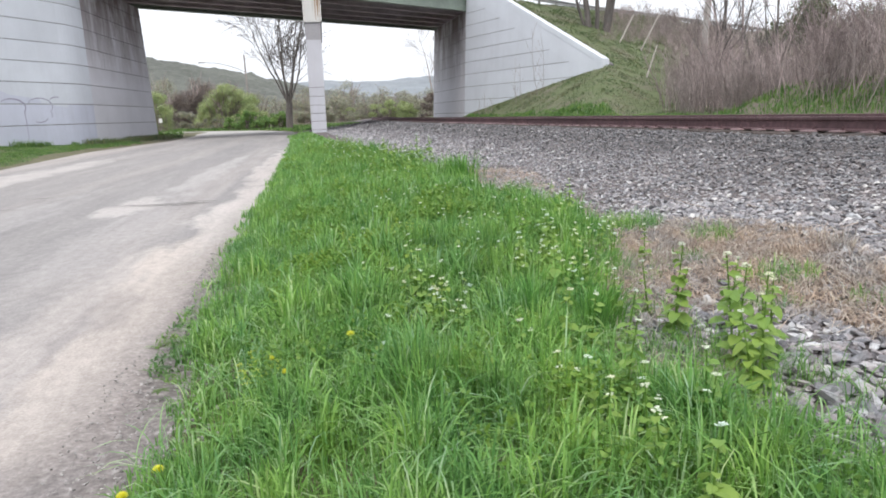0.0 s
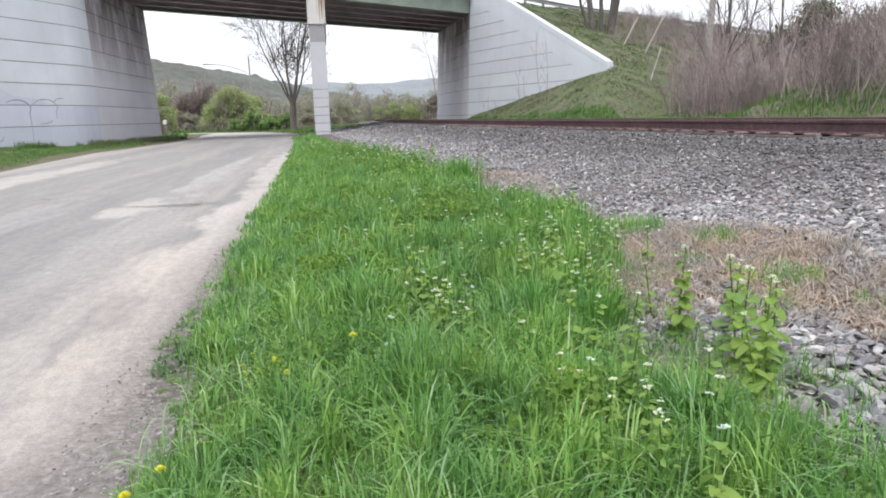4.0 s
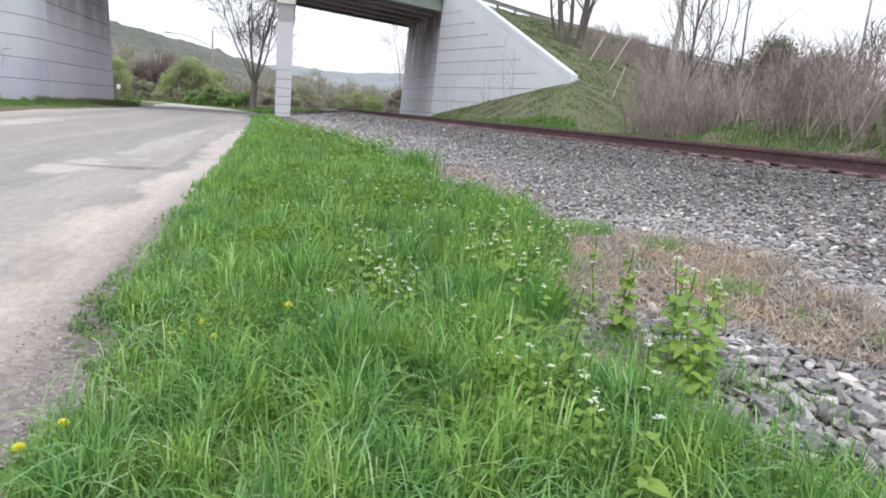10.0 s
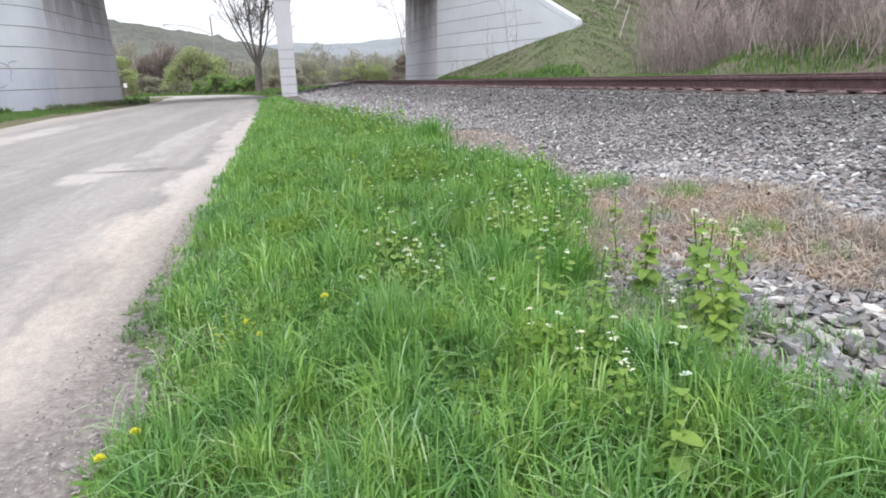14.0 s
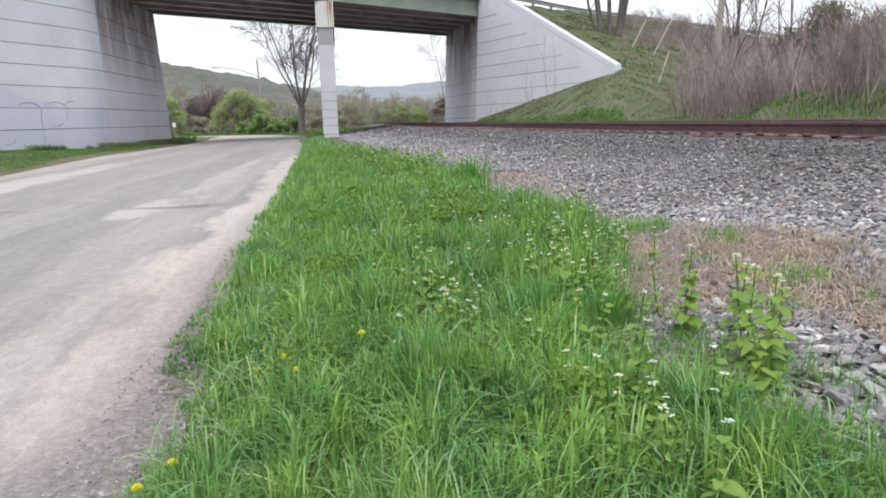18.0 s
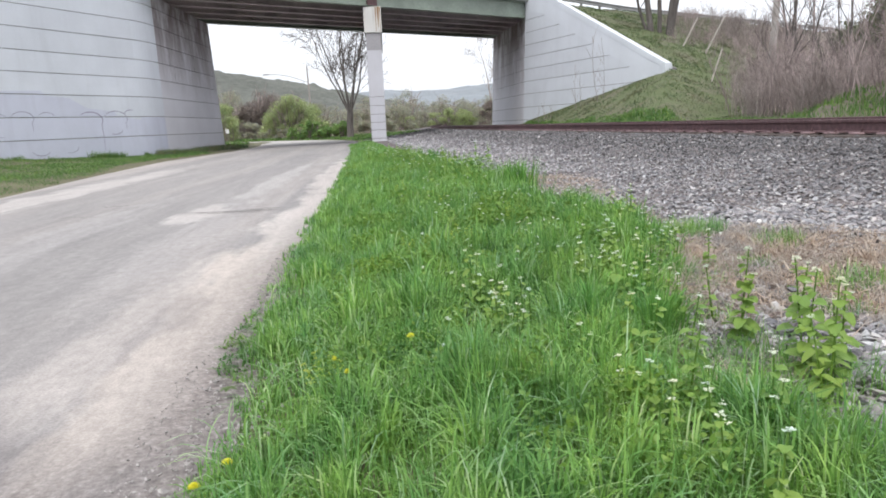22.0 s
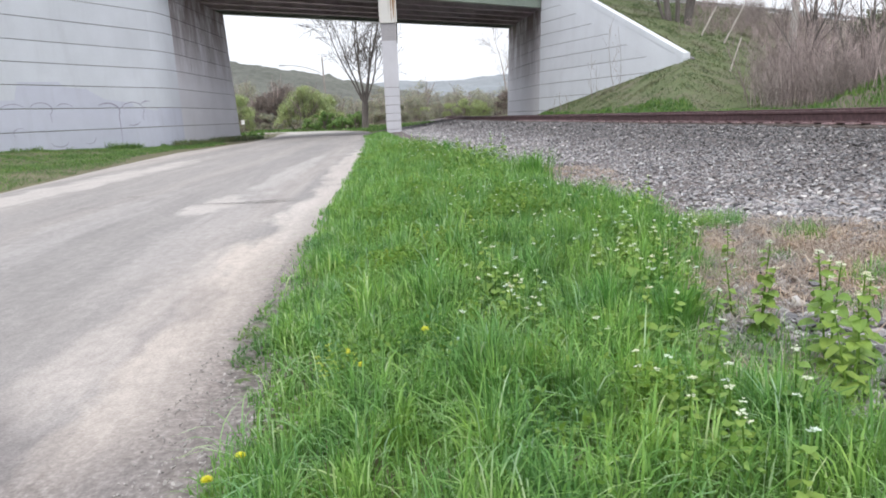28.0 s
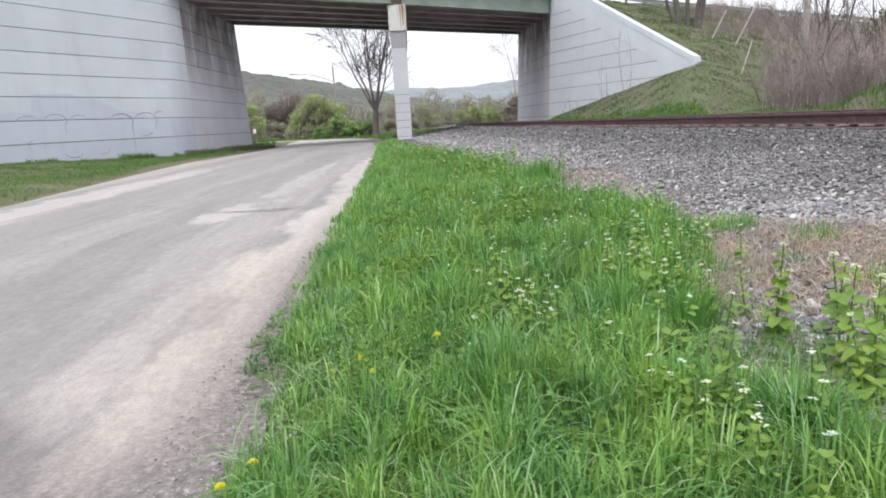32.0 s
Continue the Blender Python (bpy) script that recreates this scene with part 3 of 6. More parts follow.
def along(points, n):
    """n points at even steps along a polyline, smoothed."""
    p = np.array(points, float)
    d = np.r_[0, np.cumsum(np.linalg.norm(np.diff(p, axis=0), axis=1))]
    t = np.linspace(0, 1, len(p))
    fine = np.linspace(0, 1, n)
    return np.stack([np.interp(fine, t, p[:, k]) for k in range(2)], 1), np.interp(fine, t, d)


def build_road():
    n, across = 150, 14
    left, _ = along(LEFT_EDGE, n)
    right, run = along(RIGHT_EDGE, n)
    for k in range(2):
        kernel = np.ones(5) / 5
        for side in (left, right):
            side[2:-2, k] = np.convolve(side[:, k], kernel, "valid")
    verts, tris, uv = [], [], []
    for j in range(n):
        for i in range(across):
            u = i / (across - 1)
            p = left[j] * (1 - u) + right[j] * u
            ragged = 0.05 * noise.noise((p[1] * 1.7, 4.0, 0)) if i in (0, across - 1) else 0
            verts.append((p[0] + ragged, p[1], 0.012 + 0.03 * (1 - (2 * u - 1) ** 2) - (0.05 if i in (0, across - 1) else 0)))
            width = np.linalg.norm(left[j] - right[j])
            uv.append(((u - 1) * width, run[j]))
    for j in range(n - 1):
        for i in range(across - 1):
            a = j * across + i
            tris += [(a, a + 1, a + across + 1), (a, a + across + 1, a + across)]
    mesh = tri_mesh("road", verts, tris, True)
    layer = mesh.uv_layers.new(name="UVMap")
    layer.data.foreach_set("uv", np.array([uv[i] for t in tris for i in t], np.float32).ravel())
    road = obj("road", mesh, ASPHALT)
    tagged(road, "worn pale grey asphalt lane with dusty wheel tracks", kind="structure")
    # cracks
    rng = random.Random(4)
    for cx, cy, length, wide, turn in ((-1.3, 8.33, 0.95, 0.026, -0.05), (-1.62, 8.36, 0.5, 0.014, -0.1), (-3.2, 8.62, 0.55, 0.014, -0.2), (-3.02, 9.71, 0.3, 0.03, 0.3), (-0.98, 8.42, 0.5, 0.024, 0.12), (-1.15, 8.2, 0.4, 0.016, 0.2), (-4.0, 7.6, 0.7, 0.012, 0.2)):
        pts = []
        for k in range(12):
            t = (k / 11 - 0.5) * length
            pts.append((cx + t * math.cos(turn), cy + t * math.sin(turn) + rng.uniform(-0.05, 0.05)))
        v, f = [], []
        for k, (px, py) in enumerate(pts):
            w = wide * (0.15 + math.sin(math.pi * k / 11)) * rng.uniform(0.5, 1.0)
            v += [(px, py - w, 0.046), (px, py + w, 0.046)]
            if k:
                a = 2 * k - 2
                f += [(a, a + 2, a + 3), (a, a + 3, a + 1)]
        obj("crack", tri_mesh("crack", v, f), CRACK, road, "dark open crack in the asphalt")
    return road


road = build_road()


def bed_height(x, y):
    u = x - bend(y)
    return float(np.interp(u, [0.9, 1.5, 2.2, 3.2, 5.9, 6.45, 6.72, 7.12, 7.4, 9.3, 10.4, 11.0], [0.03, 0.10, 0.12, 0.20, 0.535, 0.525, 0.45, 0.45, 0.51, 0.525, 0.42, 0.33])) + 0.025 * noise.noise((x * 1.3, y * 1.3, 0))


def build_ballast():
    ys = steps((-12, 10, 0.4), (10, 60, 0.8), (60, 140, 4))
    us = steps((0.9, 6.3, 0.42), (6.3, 7.5, 0.2), (7.5, 11.0, 0.42))
    verts = [(u + bend(y), y, bed_height(u + bend(y), y)) for y in ys for u in us]
    w = len(us)
    tris = []
    for j in range(len(ys) - 1):
        for i in range(w - 1):
            a = j * w + i
            tris += [(a, a + 1, a + w + 1), (a, a + w + 1, a + w)]
    bed = obj("ballast_bed", tri_mesh("ballast_bed", verts, tris), BED)
    return tagged(bed, "crushed grey stone ballast bank under the track", kind="structure")


ballast = build_ballast()

# ---- railway track ----
def rail_section():
    return [(-0.066, 0), (0.066, 0), (0.066, 0.012), (0.012, 0.032), (0.009, 0.128), (0.034, 0.140), (0.036, 0.170), (0.028, 0.181), (-0.028, 0.181), (-0.036, 0.170), (-0.034, 0.140), (-0.009, 0.128), (-0.012, 0.032), (-0.066, 0.012)]


TIE_TOP = 0.565


def build_track():
    track = empty("railway_track", (0, 0, 0), label="single railway track, rusty steel rails on dark timber ties", category="railway track")
    ys = steps((-14, 25, 3), (25, 150, 4))
    for side in (0, 1):
        x0 = TRACK_X + side * GAUGE
        sec = rail_section()
        verts, tris = [], []
        for y in ys:
            verts += [(x0 + bend(y) + a, y, TIE_TOP + 0.012 + b) for a, b in sec]
        n = len(sec)
        for j in range(len(ys) - 1):
            for i in range(n):
                a, b = j * n + i, j * n + (i + 1) % n
                tris += [(a, b, b + n), (a, b + n, a + n)]
        rail = obj("rail", tri_mesh("rail", verts, tris), RUST, track, "rust-brown steel rail with a worn head")
        top = bmesh.new()
        for y0, y1 in zip(ys[:-1], ys[1:]):
            z = TIE_TOP + 0.012 + 0.183
            q = [top.verts.new((x0 + bend(y) + a, y, z)) for y, a in ((y0, -0.024), (y0, 0.024), (y1, 0.024), (y1, -0.024))]
            top.faces.new(q)
        part("running_surface", top, RAILTOP, rail, "dull worn running surface")
    rng = random.Random(9)
    tie_mesh = None
    plate_mesh = None
    spike_mesh = None
    bm = bmesh.new()
    loft(bm, [(-1.3, -0.115, -0.17), (1.3, -0.115, -0.17), (1.3, 0.115, -0.17), (-1.3, 0.115, -0.17)], [(-1.3, -0.11, 0), (1.3, -0.11, 0), (1.3, 0.11, 0), (-1.3, 0.11, 0)])
    tie_mesh = part("tie", bevel(bm, 0.012), TIMBER, track)
    tie_mesh.location = (TRACK_X + GAUGE / 2, -13.5, TIE_TOP)
    y = -13.0
    while y < 75:
        tie = obj("tie", tie_mesh.data, None, track)
        tie.location = (TRACK_X + GAUGE / 2 + bend(y) + rng.uniform(-0.05, 0.05), y, TIE_TOP + rng.uniform(-0.01, 0.004))
        tie.rotation_euler = (0, 0, rng.uniform(-0.02, 0.02))
        if y < 30:
            for side in (0, 1):
                if plate_mesh is None:
                    b = bmesh.new()
                    loft(b, [(-0.17, -0.09, 0), (0.17, -0.09, 0), (0.17, 0.09, 0), (-0.17, 0.09, 0)], [(-0.17, -0.09, 0.02), (0.17, -0.09, 0.02), (0.17, 0.09, 0.02), (-0.17, 0.09, 0.02)])
                    plate = part("tie_plate", b, PLATE, track)
                    plate_mesh = plate.data
                else:
                    plate = obj("tie_plate", plate_mesh, None, track)
                plate.location = (TRACK_X + side * GAUGE, y, TIE_TOP + 0.003)
                if side == 0 and y < 22:
                    for a in (-0.078, 0.078):
                        if spike_mesh is None:
                            b = bmesh.new()
                            bar(b, (0, 0, 0), (0, 0, 0.05), 0.016, 0.016)
                            bar(b, (-0.012, 0, 0.055), (0.024, 0, 0.05), 0.03, 0.014)
                            spike = part("spike", b, RUST, track)
                            spike_mesh = spike.data
                        else:
                            spike = obj("spike", spike_mesh, None, track)
                        spike.location = (TRACK_X + a * 1.02, y + (0.04 if a > 0 else -0.04), TIE_TOP + 0.012)
        y += 0.5
    return track


build_track()

# ---- bridge ----
def clip(poly, axis_z, keep_above):
    out = []
    for i, p in enumerate(poly):
        q = poly[(i + 1) % len(poly)]
        a, b = (p[1] - axis_z, q[1] - axis_z)
        if not keep_above:
            a, b = -a, -b
        if a >= 0:
            out.append(p)
        if a * b < 0:
            t = a / (a - b)
            out.append((p[0] + (q[0] - p[0]) * t, p[1] + (q[1] - p[1]) * t))
    return out


class Face:
    """A battered wall face: s metres along, z up, d outwards."""

    def __init__(self, base0, base1, top0, top1):
        self.b0, self.b1, self.t0, self.t1 = (Vector(v) for v in (base0, base1, top0, top1))
        d = (self.t1 - self.t0)
        self.length = d.length
        self.out = Vector((d.y, -d.x)).normalized()

    def at(self, s, z, d=0.0):
        u, h = s / self.length, z / SEAT
        p = (self.b0 + (self.b1 - self.b0) * u) * (1 - h) + (self.t0 + (self.t1 - self.t0) * u) * h
        p = p + self.out * d
        return Vector((p.x, p.y, z))

    def solid(self, poly, d0, d1):
        return loft(bmesh.new(), [self.at(s, z, d0) for s, z in poly], [self.at(s, z, d1) for s, z in poly])


def coursed_wall(name, face, poly, joints, parent, material, label, thick=0.7, gap=0.014):
    body = part(name, face.solid(poly, -thick, -0.035), GROOVE, parent, label)
    zs = [-9.0, *joints, 99.0]
    for low, high in zip(zs[:-1], zs[1:]):
        piece = clip(clip(poly, low + gap, True), high - gap, False)
        if len(piece) >= 3 and max(p[1] for p in piece) - min(p[1] for p in piece) > 0.05:
            part("course", face.solid(piece, -0.04, 0.0), material, body)
    return body


def build_bridge():
    bridge = empty("road_bridge", (0, 0, 0), label="two-span road bridge, pale painted concrete abutments and green girders", category="bridge")
    jl = [0.99, 1.84, 2.71, 3.54, 4.34, 5.18, 6.02, 6.86, 7.7]
    jr = [0.95, 1.77, 2.62, 3.42, 4.19, 4.96, 5.72, 6.5, 7.28]
    # left: wing first, running back from its far end to the corner
    end_t = (LN_T[0] - LWING[0] * 17, LN_T[1] - LWING[1] * 17)
    end_b = (LN_B[0] - LWING[0] * 17, LN_B[1] - LWING[1] * 17)
    wing = Face(end_b, LN_B, end_t, LN_T)
    L = wing.length
    cut = L - ROUND_W
    slope = [(0, -0.5), (cut, -0.5), (cut, 8.5), (cut - 0.1, 8.5), (0, 8.5 - 0.22 * (L - 0.6))]
    body = coursed_wall("left_wing_wall", wing, slope, jl, bridge, CONCRETE, "pale lilac-grey painted wing wall with level joints")
    lip = [(0, slope[4][1] - 0.02), (cut - 0.05, 8.48), (cut, 8.48), (cut, 8.92), (cut - 0.05, 8.92), (0, slope[4][1] + 0.42)]
    part("coping", wing.solid(lip, -0.75, 0.03), CONCRETE, body)
    # overpainted patch and scrawl
    patch = [(L - 9.6, 0.15), (L - ROUND_W, 0.15), (L - ROUND_W, 1.7), (L - 2.1, 1.86), (L - 2.2, 2.05), (L - 3.6, 2.2), (L - 4.4, 2.6), (L - 5.4, 2.66), (L - 5.6, 2.85), (L - 7.3, 2.8), (L - 7.5, 2.15), (L - 9.6, 2.1)]
    zs = [-9, *jl[:4]]
    for low, high in zip(zs[:-1], zs[1:]):
        piece = clip(clip(patch, low + 0.024, True), high - 0.024, False)
        if len(piece) > 2:
            part("paint_patch", wing.solid(piece, -0.001, 0.004), LILAC, body, "lilac patch painted over old scrawl")
    for s0, r, z0, a0, a1, tail, wide in ((-7.6, 0.5, 1.70, 2.9, 0.5, 0.0, 0.012), (-6.5, 0.42, 1.80, 2.9, -0.7, 0.3, 0.016), (-5.5, 0.36, 1.80, 2.6, 0.2, 0.0, 0.014), (-3.5, 0.55, 1.70, 2.4, -0.5, 1.1, 0.03), (-2.2, 0.55, 1.74, 2.9, -0.6, 0.25, 0.018), (-1.35, 0.34, 1.92, 2.8, 1.2, 0.0, 0.02), (-7.4, 0.3, 0.95, 3.9, 1.2, 0.0, 0.012), (-5.9, 0.35, 0.6, 3.4, 6.0, 0.0, 0.016), (-4.6, 0.3, 0.62, 0.4, -2.0, 0.0, 0.012), (-2.3, 0.4, 1.35, 5.9, 4.2, 0.0, 0.018), (-2.9, 0.4, 0.5, 3.6, 5.4, 0.0, 0.014)):
        strip = bmesh.new()
        pts = [(L + s0 + r * math.cos(a) * 1.1, z0 + r * 0.62 * math.sin(a)) for a in np.linspace(a0, a1, 14)]
        if tail:
            pts += [(pts[-1][0] + 0.03, pts[-1][1] - 0.45 * tail), (pts[-1][0] + 0.03, pts[-1][1] - tail)]
        rows = []
        for k, p in enumerate(pts):
            q = pts[min(k + 1, len(pts) - 1)]
            o = pts[max(k - 1, 0)]
            t = Vector((q[0] - o[0], q[1] - o[1])).normalized()
            w = wide * (0.4 + 0.6 * math.sin(math.pi * (k + 0.5) / len(pts)))
            rows.append([strip.verts.new(wing.at(p[0] - t.y * w * g, p[1] + t.x * w * g, 0.007)) for g in (-1, 1)])
        for a, b in zip(rows[:-1], rows[1:]):
            strip.faces.new((a[0], a[1], b[1], b[0]))
        part("painted_stroke", strip, SCRAWL, body, "faded purple scrawled stroke")
    inner = Face(LN_B, LF_B, LN_T, LF_T)

    def around(z, d):
        """The rounded corner from the wing wall to the abutment face at height z."""
        a, c, b = wing.at(cut, z), wing.at(L, z), inner.at(ROUND_A, z)
        pts = [a * (1 - t) ** 2 + c * (2 * t * (1 - t)) + b * t * t for t in np.linspace(0, 1, 9)]
        hub = a.lerp(b, 0.5) + (a.lerp(b, 0.5) - c).normalized() * 1.2
        return [p + (p - hub).normalized() * d for p in pts] + [hub]
    corner = part("rounded_corner", loft(bmesh.new(), around(-0.5, -0.035), around(8.5, -0.035)), GROOVE, bridge, "rounded pale concrete corner of the abutment")
    levels = [-0.5, *jl, 8.5]
    for low, high in zip(levels[:-1], levels[1:]):
        part("course", loft(bmesh.new(), around(low + (0.014 if low > 0 else 0), 0), around(high - 0.014, 0)), LILAC if low < 1.5 else CONCRETE, corner)
    part("coping", loft(bmesh.new(), around(8.48, 0.03), around(8.92, 0.03)), CONCRETE, corner)
    poly = [(ROUND_A, -0.5), (inner.length, -0.5), (inner.length, SEAT), (ROUND_A, SEAT)]
    coursed_wall("left_abutment", inner, poly, jl, bridge, STAINED, "water-stained concrete abutment face", thick=1.4)
    rng = random.Random(12)
    for k in range(9):
        s, row = rng.uniform(1.7, 9.5), rng.choice((4, 5, 6, 6, 7))
        low, high = jl[row - 1] + 0.02, min(jl[row] - 0.02, SEAT - 0.02)
        part("form_joint", inner.solid([(s, low), (s + 0.025, low), (s + 0.025, high), (s, high)], -0.002, 0.003), GROOVE, bridge, "thin dark upright joint in the abutment face")
    # right abutment and its wing
    rin = Face(RF_B, RN_B, RF_T, RN_T)
    poly = [(0, -0.5), (rin.length, -0.5), (rin.length, SEAT), (0, SEAT)]
    coursed_wall("right_abutment", rin, poly, jr, bridge, STAINED, "stained concrete abutment face", thick=1.4)
    tip_t = (15.93, 32.9)
    tip_b = (15.6, 32.6)
    rw = Face(RN_B, tip_b, RN_T, tip_t)
    R = rw.length
    slope = [(0, -0.5), (R, -0.5), (R, 3.12), (2.35, 8.29), (0, 8.62)]
    body = coursed_wall("right_wing_wall", rw, slope, jr, bridge, CONCRETE, "pale painted concrete wing wall with sloping coping")
    lip = [(R + 0.03, 3.10), (R + 0.03, 3.36), (2.4, 8.55), (1.0, 8.93), (-0.02, 8.93), (-0.02, 8.58), (1.2, 8.50), (2.3, 8.27)]
    part("coping", rw.solid(list(reversed(lip)), -0.36, 0.03), CONCRETE, body)
    part("end_block", rw.solid([(R - 0.4, 1.6), (R + 0.02, 1.6), (R + 0.02, 3.30), (R - 0.4, 3.42)], -0.40, 0.022), CONCRETE, body)
    band = [(R - 0.02, 2.2), (R - 0.02, 3.08), (2.4, 8.24), (1.1, 8.46), (0.55, 8.5), (0.55, 7.75), (2.1, 7.4)]
    part("border", rw.solid(list(reversed(band)), -0.03, 0.012), CONCRETE, body, "plain raised border under the coping")
    # back walls over the seats
    for near, far, sign in ((LN_T, LF_T, -1), (RN_T, RF_T, 1)):
        b = bmesh.new()
        p, q = Vector((*near, 0)), Vector((*far, 0))
        o = Vector((sign * 0.75, 0, 0))
        w = Vector((sign * 0.6, 0, 0))
        loft(b, [v + Vector((0, 0, SEAT)) for v in (p + o, q + o, q + o + w, p + o + w)], [v + Vector((0, 0, 8.9)) for v in (p + o, q + o, q + o + w, p + o + w)])
        part("back_wall", b, STAINED, bridge)
    # pier
    px0, px1, py = 1.73, 2.57, 39.9
    run = Vector((0.062, 0.998))

    def slab(x0, x1, y0, length, z0, z1):
        d = run * length
        low = [(x0, y0), (x1, y0), (x1 + d.x, y0 + d.y), (x0 + d.x, y0 + d.y)]
        return loft(bmesh.new(), [(a, c, z0) for a, c in low], [(a, c, z1) for a, c in low])
    stem = part("pier", slab(px0 + 0.02, px1 - 0.02, py + 0.02, 11.0, -0.5, 6.02), GROOVE, bridge, "concrete wall pier between road and track")
    levels = [-0.45, 0.27, 0.74, 1.17, 1.62, 2.1, 2.58]
    for a, b in zip(levels[:-1], levels[1:]):
        part("course", bevel(slab(px0, px1, py, 11.04, a + 0.012, b - 0.012), 0.012), STEM, stem)
    part("course", slab(px0, px1, py, 11.04, 2.595, 5.1), STEM, stem)
    part("course", slab(px0 + 0.003, px1 - 0.003, py + 0.003, 11.03, 5.1, 6.02), STEMDARK, stem)
    cap = part("pier_cap", bevel(slab(1.66, 2.64, py - 0.08, 11.2, 6.02, 7.40), 0.02), CAPSTONE, bridge, "pale pier cap with rust runs")
    for a, w, low in ((0.66, 0.05, 6.1), (0.78, 0.09, 6.3), (0.9, 0.03, 6.05)):
        b = bmesh.new()
        loft(b, [(1.66 + a, py - 0.084, low), (1.66 + a + w * 0.4, py - 0.084, low), (1.66 + a + w * 0.4, py - 0.079, low), (1.66 + a, py - 0.079, low)],
             [(1.66 + a - w / 2, py - 0.084, 7.38), (1.66 + a + w, py - 0.084, 7.38), (1.66 + a + w, py - 0.079, 7.38), (1.66 + a - w / 2, py - 0.079, 7.38)])
        part("rust_stain", b, RUSTRUN, cap, "orange rust run")
    # girders, two spans of six
    def lerp2(a, b, t):
        return Vector((a[0] + (b[0] - a[0]) * t, a[1] + (b[1] - a[1]) * t, 0))
    mid_n, mid_f = (2.15, 39.98), (2.84, 50.9)
    for g in range(6):
        t = 0.012 + g / 5 * 0.976
        ends = (lerp2(LN_T, LF_T, t), lerp2(mid_n, mid_f, t), lerp2(RN_T, RF_T, t))
        for k in (0, 1):
            a, b = ends[k], ends[k + 1]
            d = (b - a).normalized()
            a, b = a + d * (0.04 if k else -0.7), b - d * (0.04 if not k else -0.7)
            z = Vector((0, 0, 1))
            paint = STEEL if g in (0, 5) else UNDERSTEEL
            girder = part("girder", bar(bmesh.new(), a + z * (SEAT + 0.51), b + z * (SEAT + 0.51), 0.03, 0.94), paint, bridge, "green painted steel edge girder" if g in (0, 5) else "weathered steel girder, lightened against the shade under the deck")
            part("flange", bar(bmesh.new(), a + z * (SEAT + 0.02), b + z * (SEAT + 0.02), 0.34, 0.04), paint, girder)
            part("flange", bar(bmesh.new(), a + z * (SEAT + 0.995), b + z * (SEAT + 0.995), 0.34, 0.03), paint, girder)
            if g < 5:
                nxt = lerp2(LN_T, LF_T, 0.012 + (g + 1) / 5 * 0.976) - lerp2(LN_T, LF_T, t)
                for frac in (0.25, 0.5, 0.75):
                    p = a.lerp(b, frac) + z * (SEAT + 0.55)
                    part("cross_frame", bar(bmesh.new(), p, p + nxt * 0.99, 0.05, 0.3), UNDERSTEEL, bridge)
    # deck slab and its edge beams
    out = Vector((BN.x, BN.y, 0))
    a0, a1 = Vector((*LN_T, 0)) - Vector((BD.x, BD.y, 0)) * 0.8, Vector((*RN_T, 0)) + Vector((BD.x, BD.y, 0)) * 0.5
    c0, c1 = Vector((*LF_T, 0)) - Vector((BD.x, BD.y, 0)) * 0.8, Vector((*RF_T, 0)) + Vector((BD.x, BD.y, 0)) * 0.5
    z = Vector((0, 0, 1))
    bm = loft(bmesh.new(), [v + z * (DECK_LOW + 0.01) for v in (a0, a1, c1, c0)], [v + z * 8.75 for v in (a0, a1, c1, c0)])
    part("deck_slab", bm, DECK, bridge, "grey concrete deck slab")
    for p, q, sign in ((a0, a1, 1), (c0, c1, -1)):
        p, q = p + out * (0.16 * sign), q + out * (0.16 * sign)
        edge = part("deck_edge", bevel(bar(bmesh.new(), p + z * 8.70, q + z * 8.70, 0.36, 0.46), 0.02), DECK, bridge, "weathered concrete deck edge")
        low = part("drip_edge", bar(bmesh.new(), p + out * (0.184 * sign) + z * 8.80, q + out * (0.184 * sign) + z * 8.80, 0.02, 0.03), STEMDARK, edge)
        d = (q - p).normalized()
        count = int((q - p).length / 2.25)
        for k in range(count + 1):
            at = p + d * (0.75 + 2.25 * k)
            if (at - p).length > (q - p).length:
                break
            b = bmesh.new()
            bar(b, at + z * 8.93, at + z * 9.48, 0.16, 0.1, up=d)
            bar(b, at + z * 8.94, at + z * 8.96, 0.28, 0.24, up=d)
            part("rail_post", b, GALV, bridge)
        for h in (9.14, 9.41):
            part("hand_rail", bevel(bar(bmesh.new(), p + z * h + out * (0.06 * sign), q + z * h + out * (0.06 * sign), 0.09, 0.11), 0.02), GALV, bridge, "grey steel bridge rail")
    # dark joint over the pier
    jp = Vector((*mid_n, 0)) + out * 0.05
    part("span_joint", bar(bmesh.new(), jp + z * 7.47, jp + z * 8.95, 0.08, 0.62, up=(BD.x, BD.y, 0)), RUST, bridge, "dark rusty joint between the spans")
    return bridge


build_bridge()


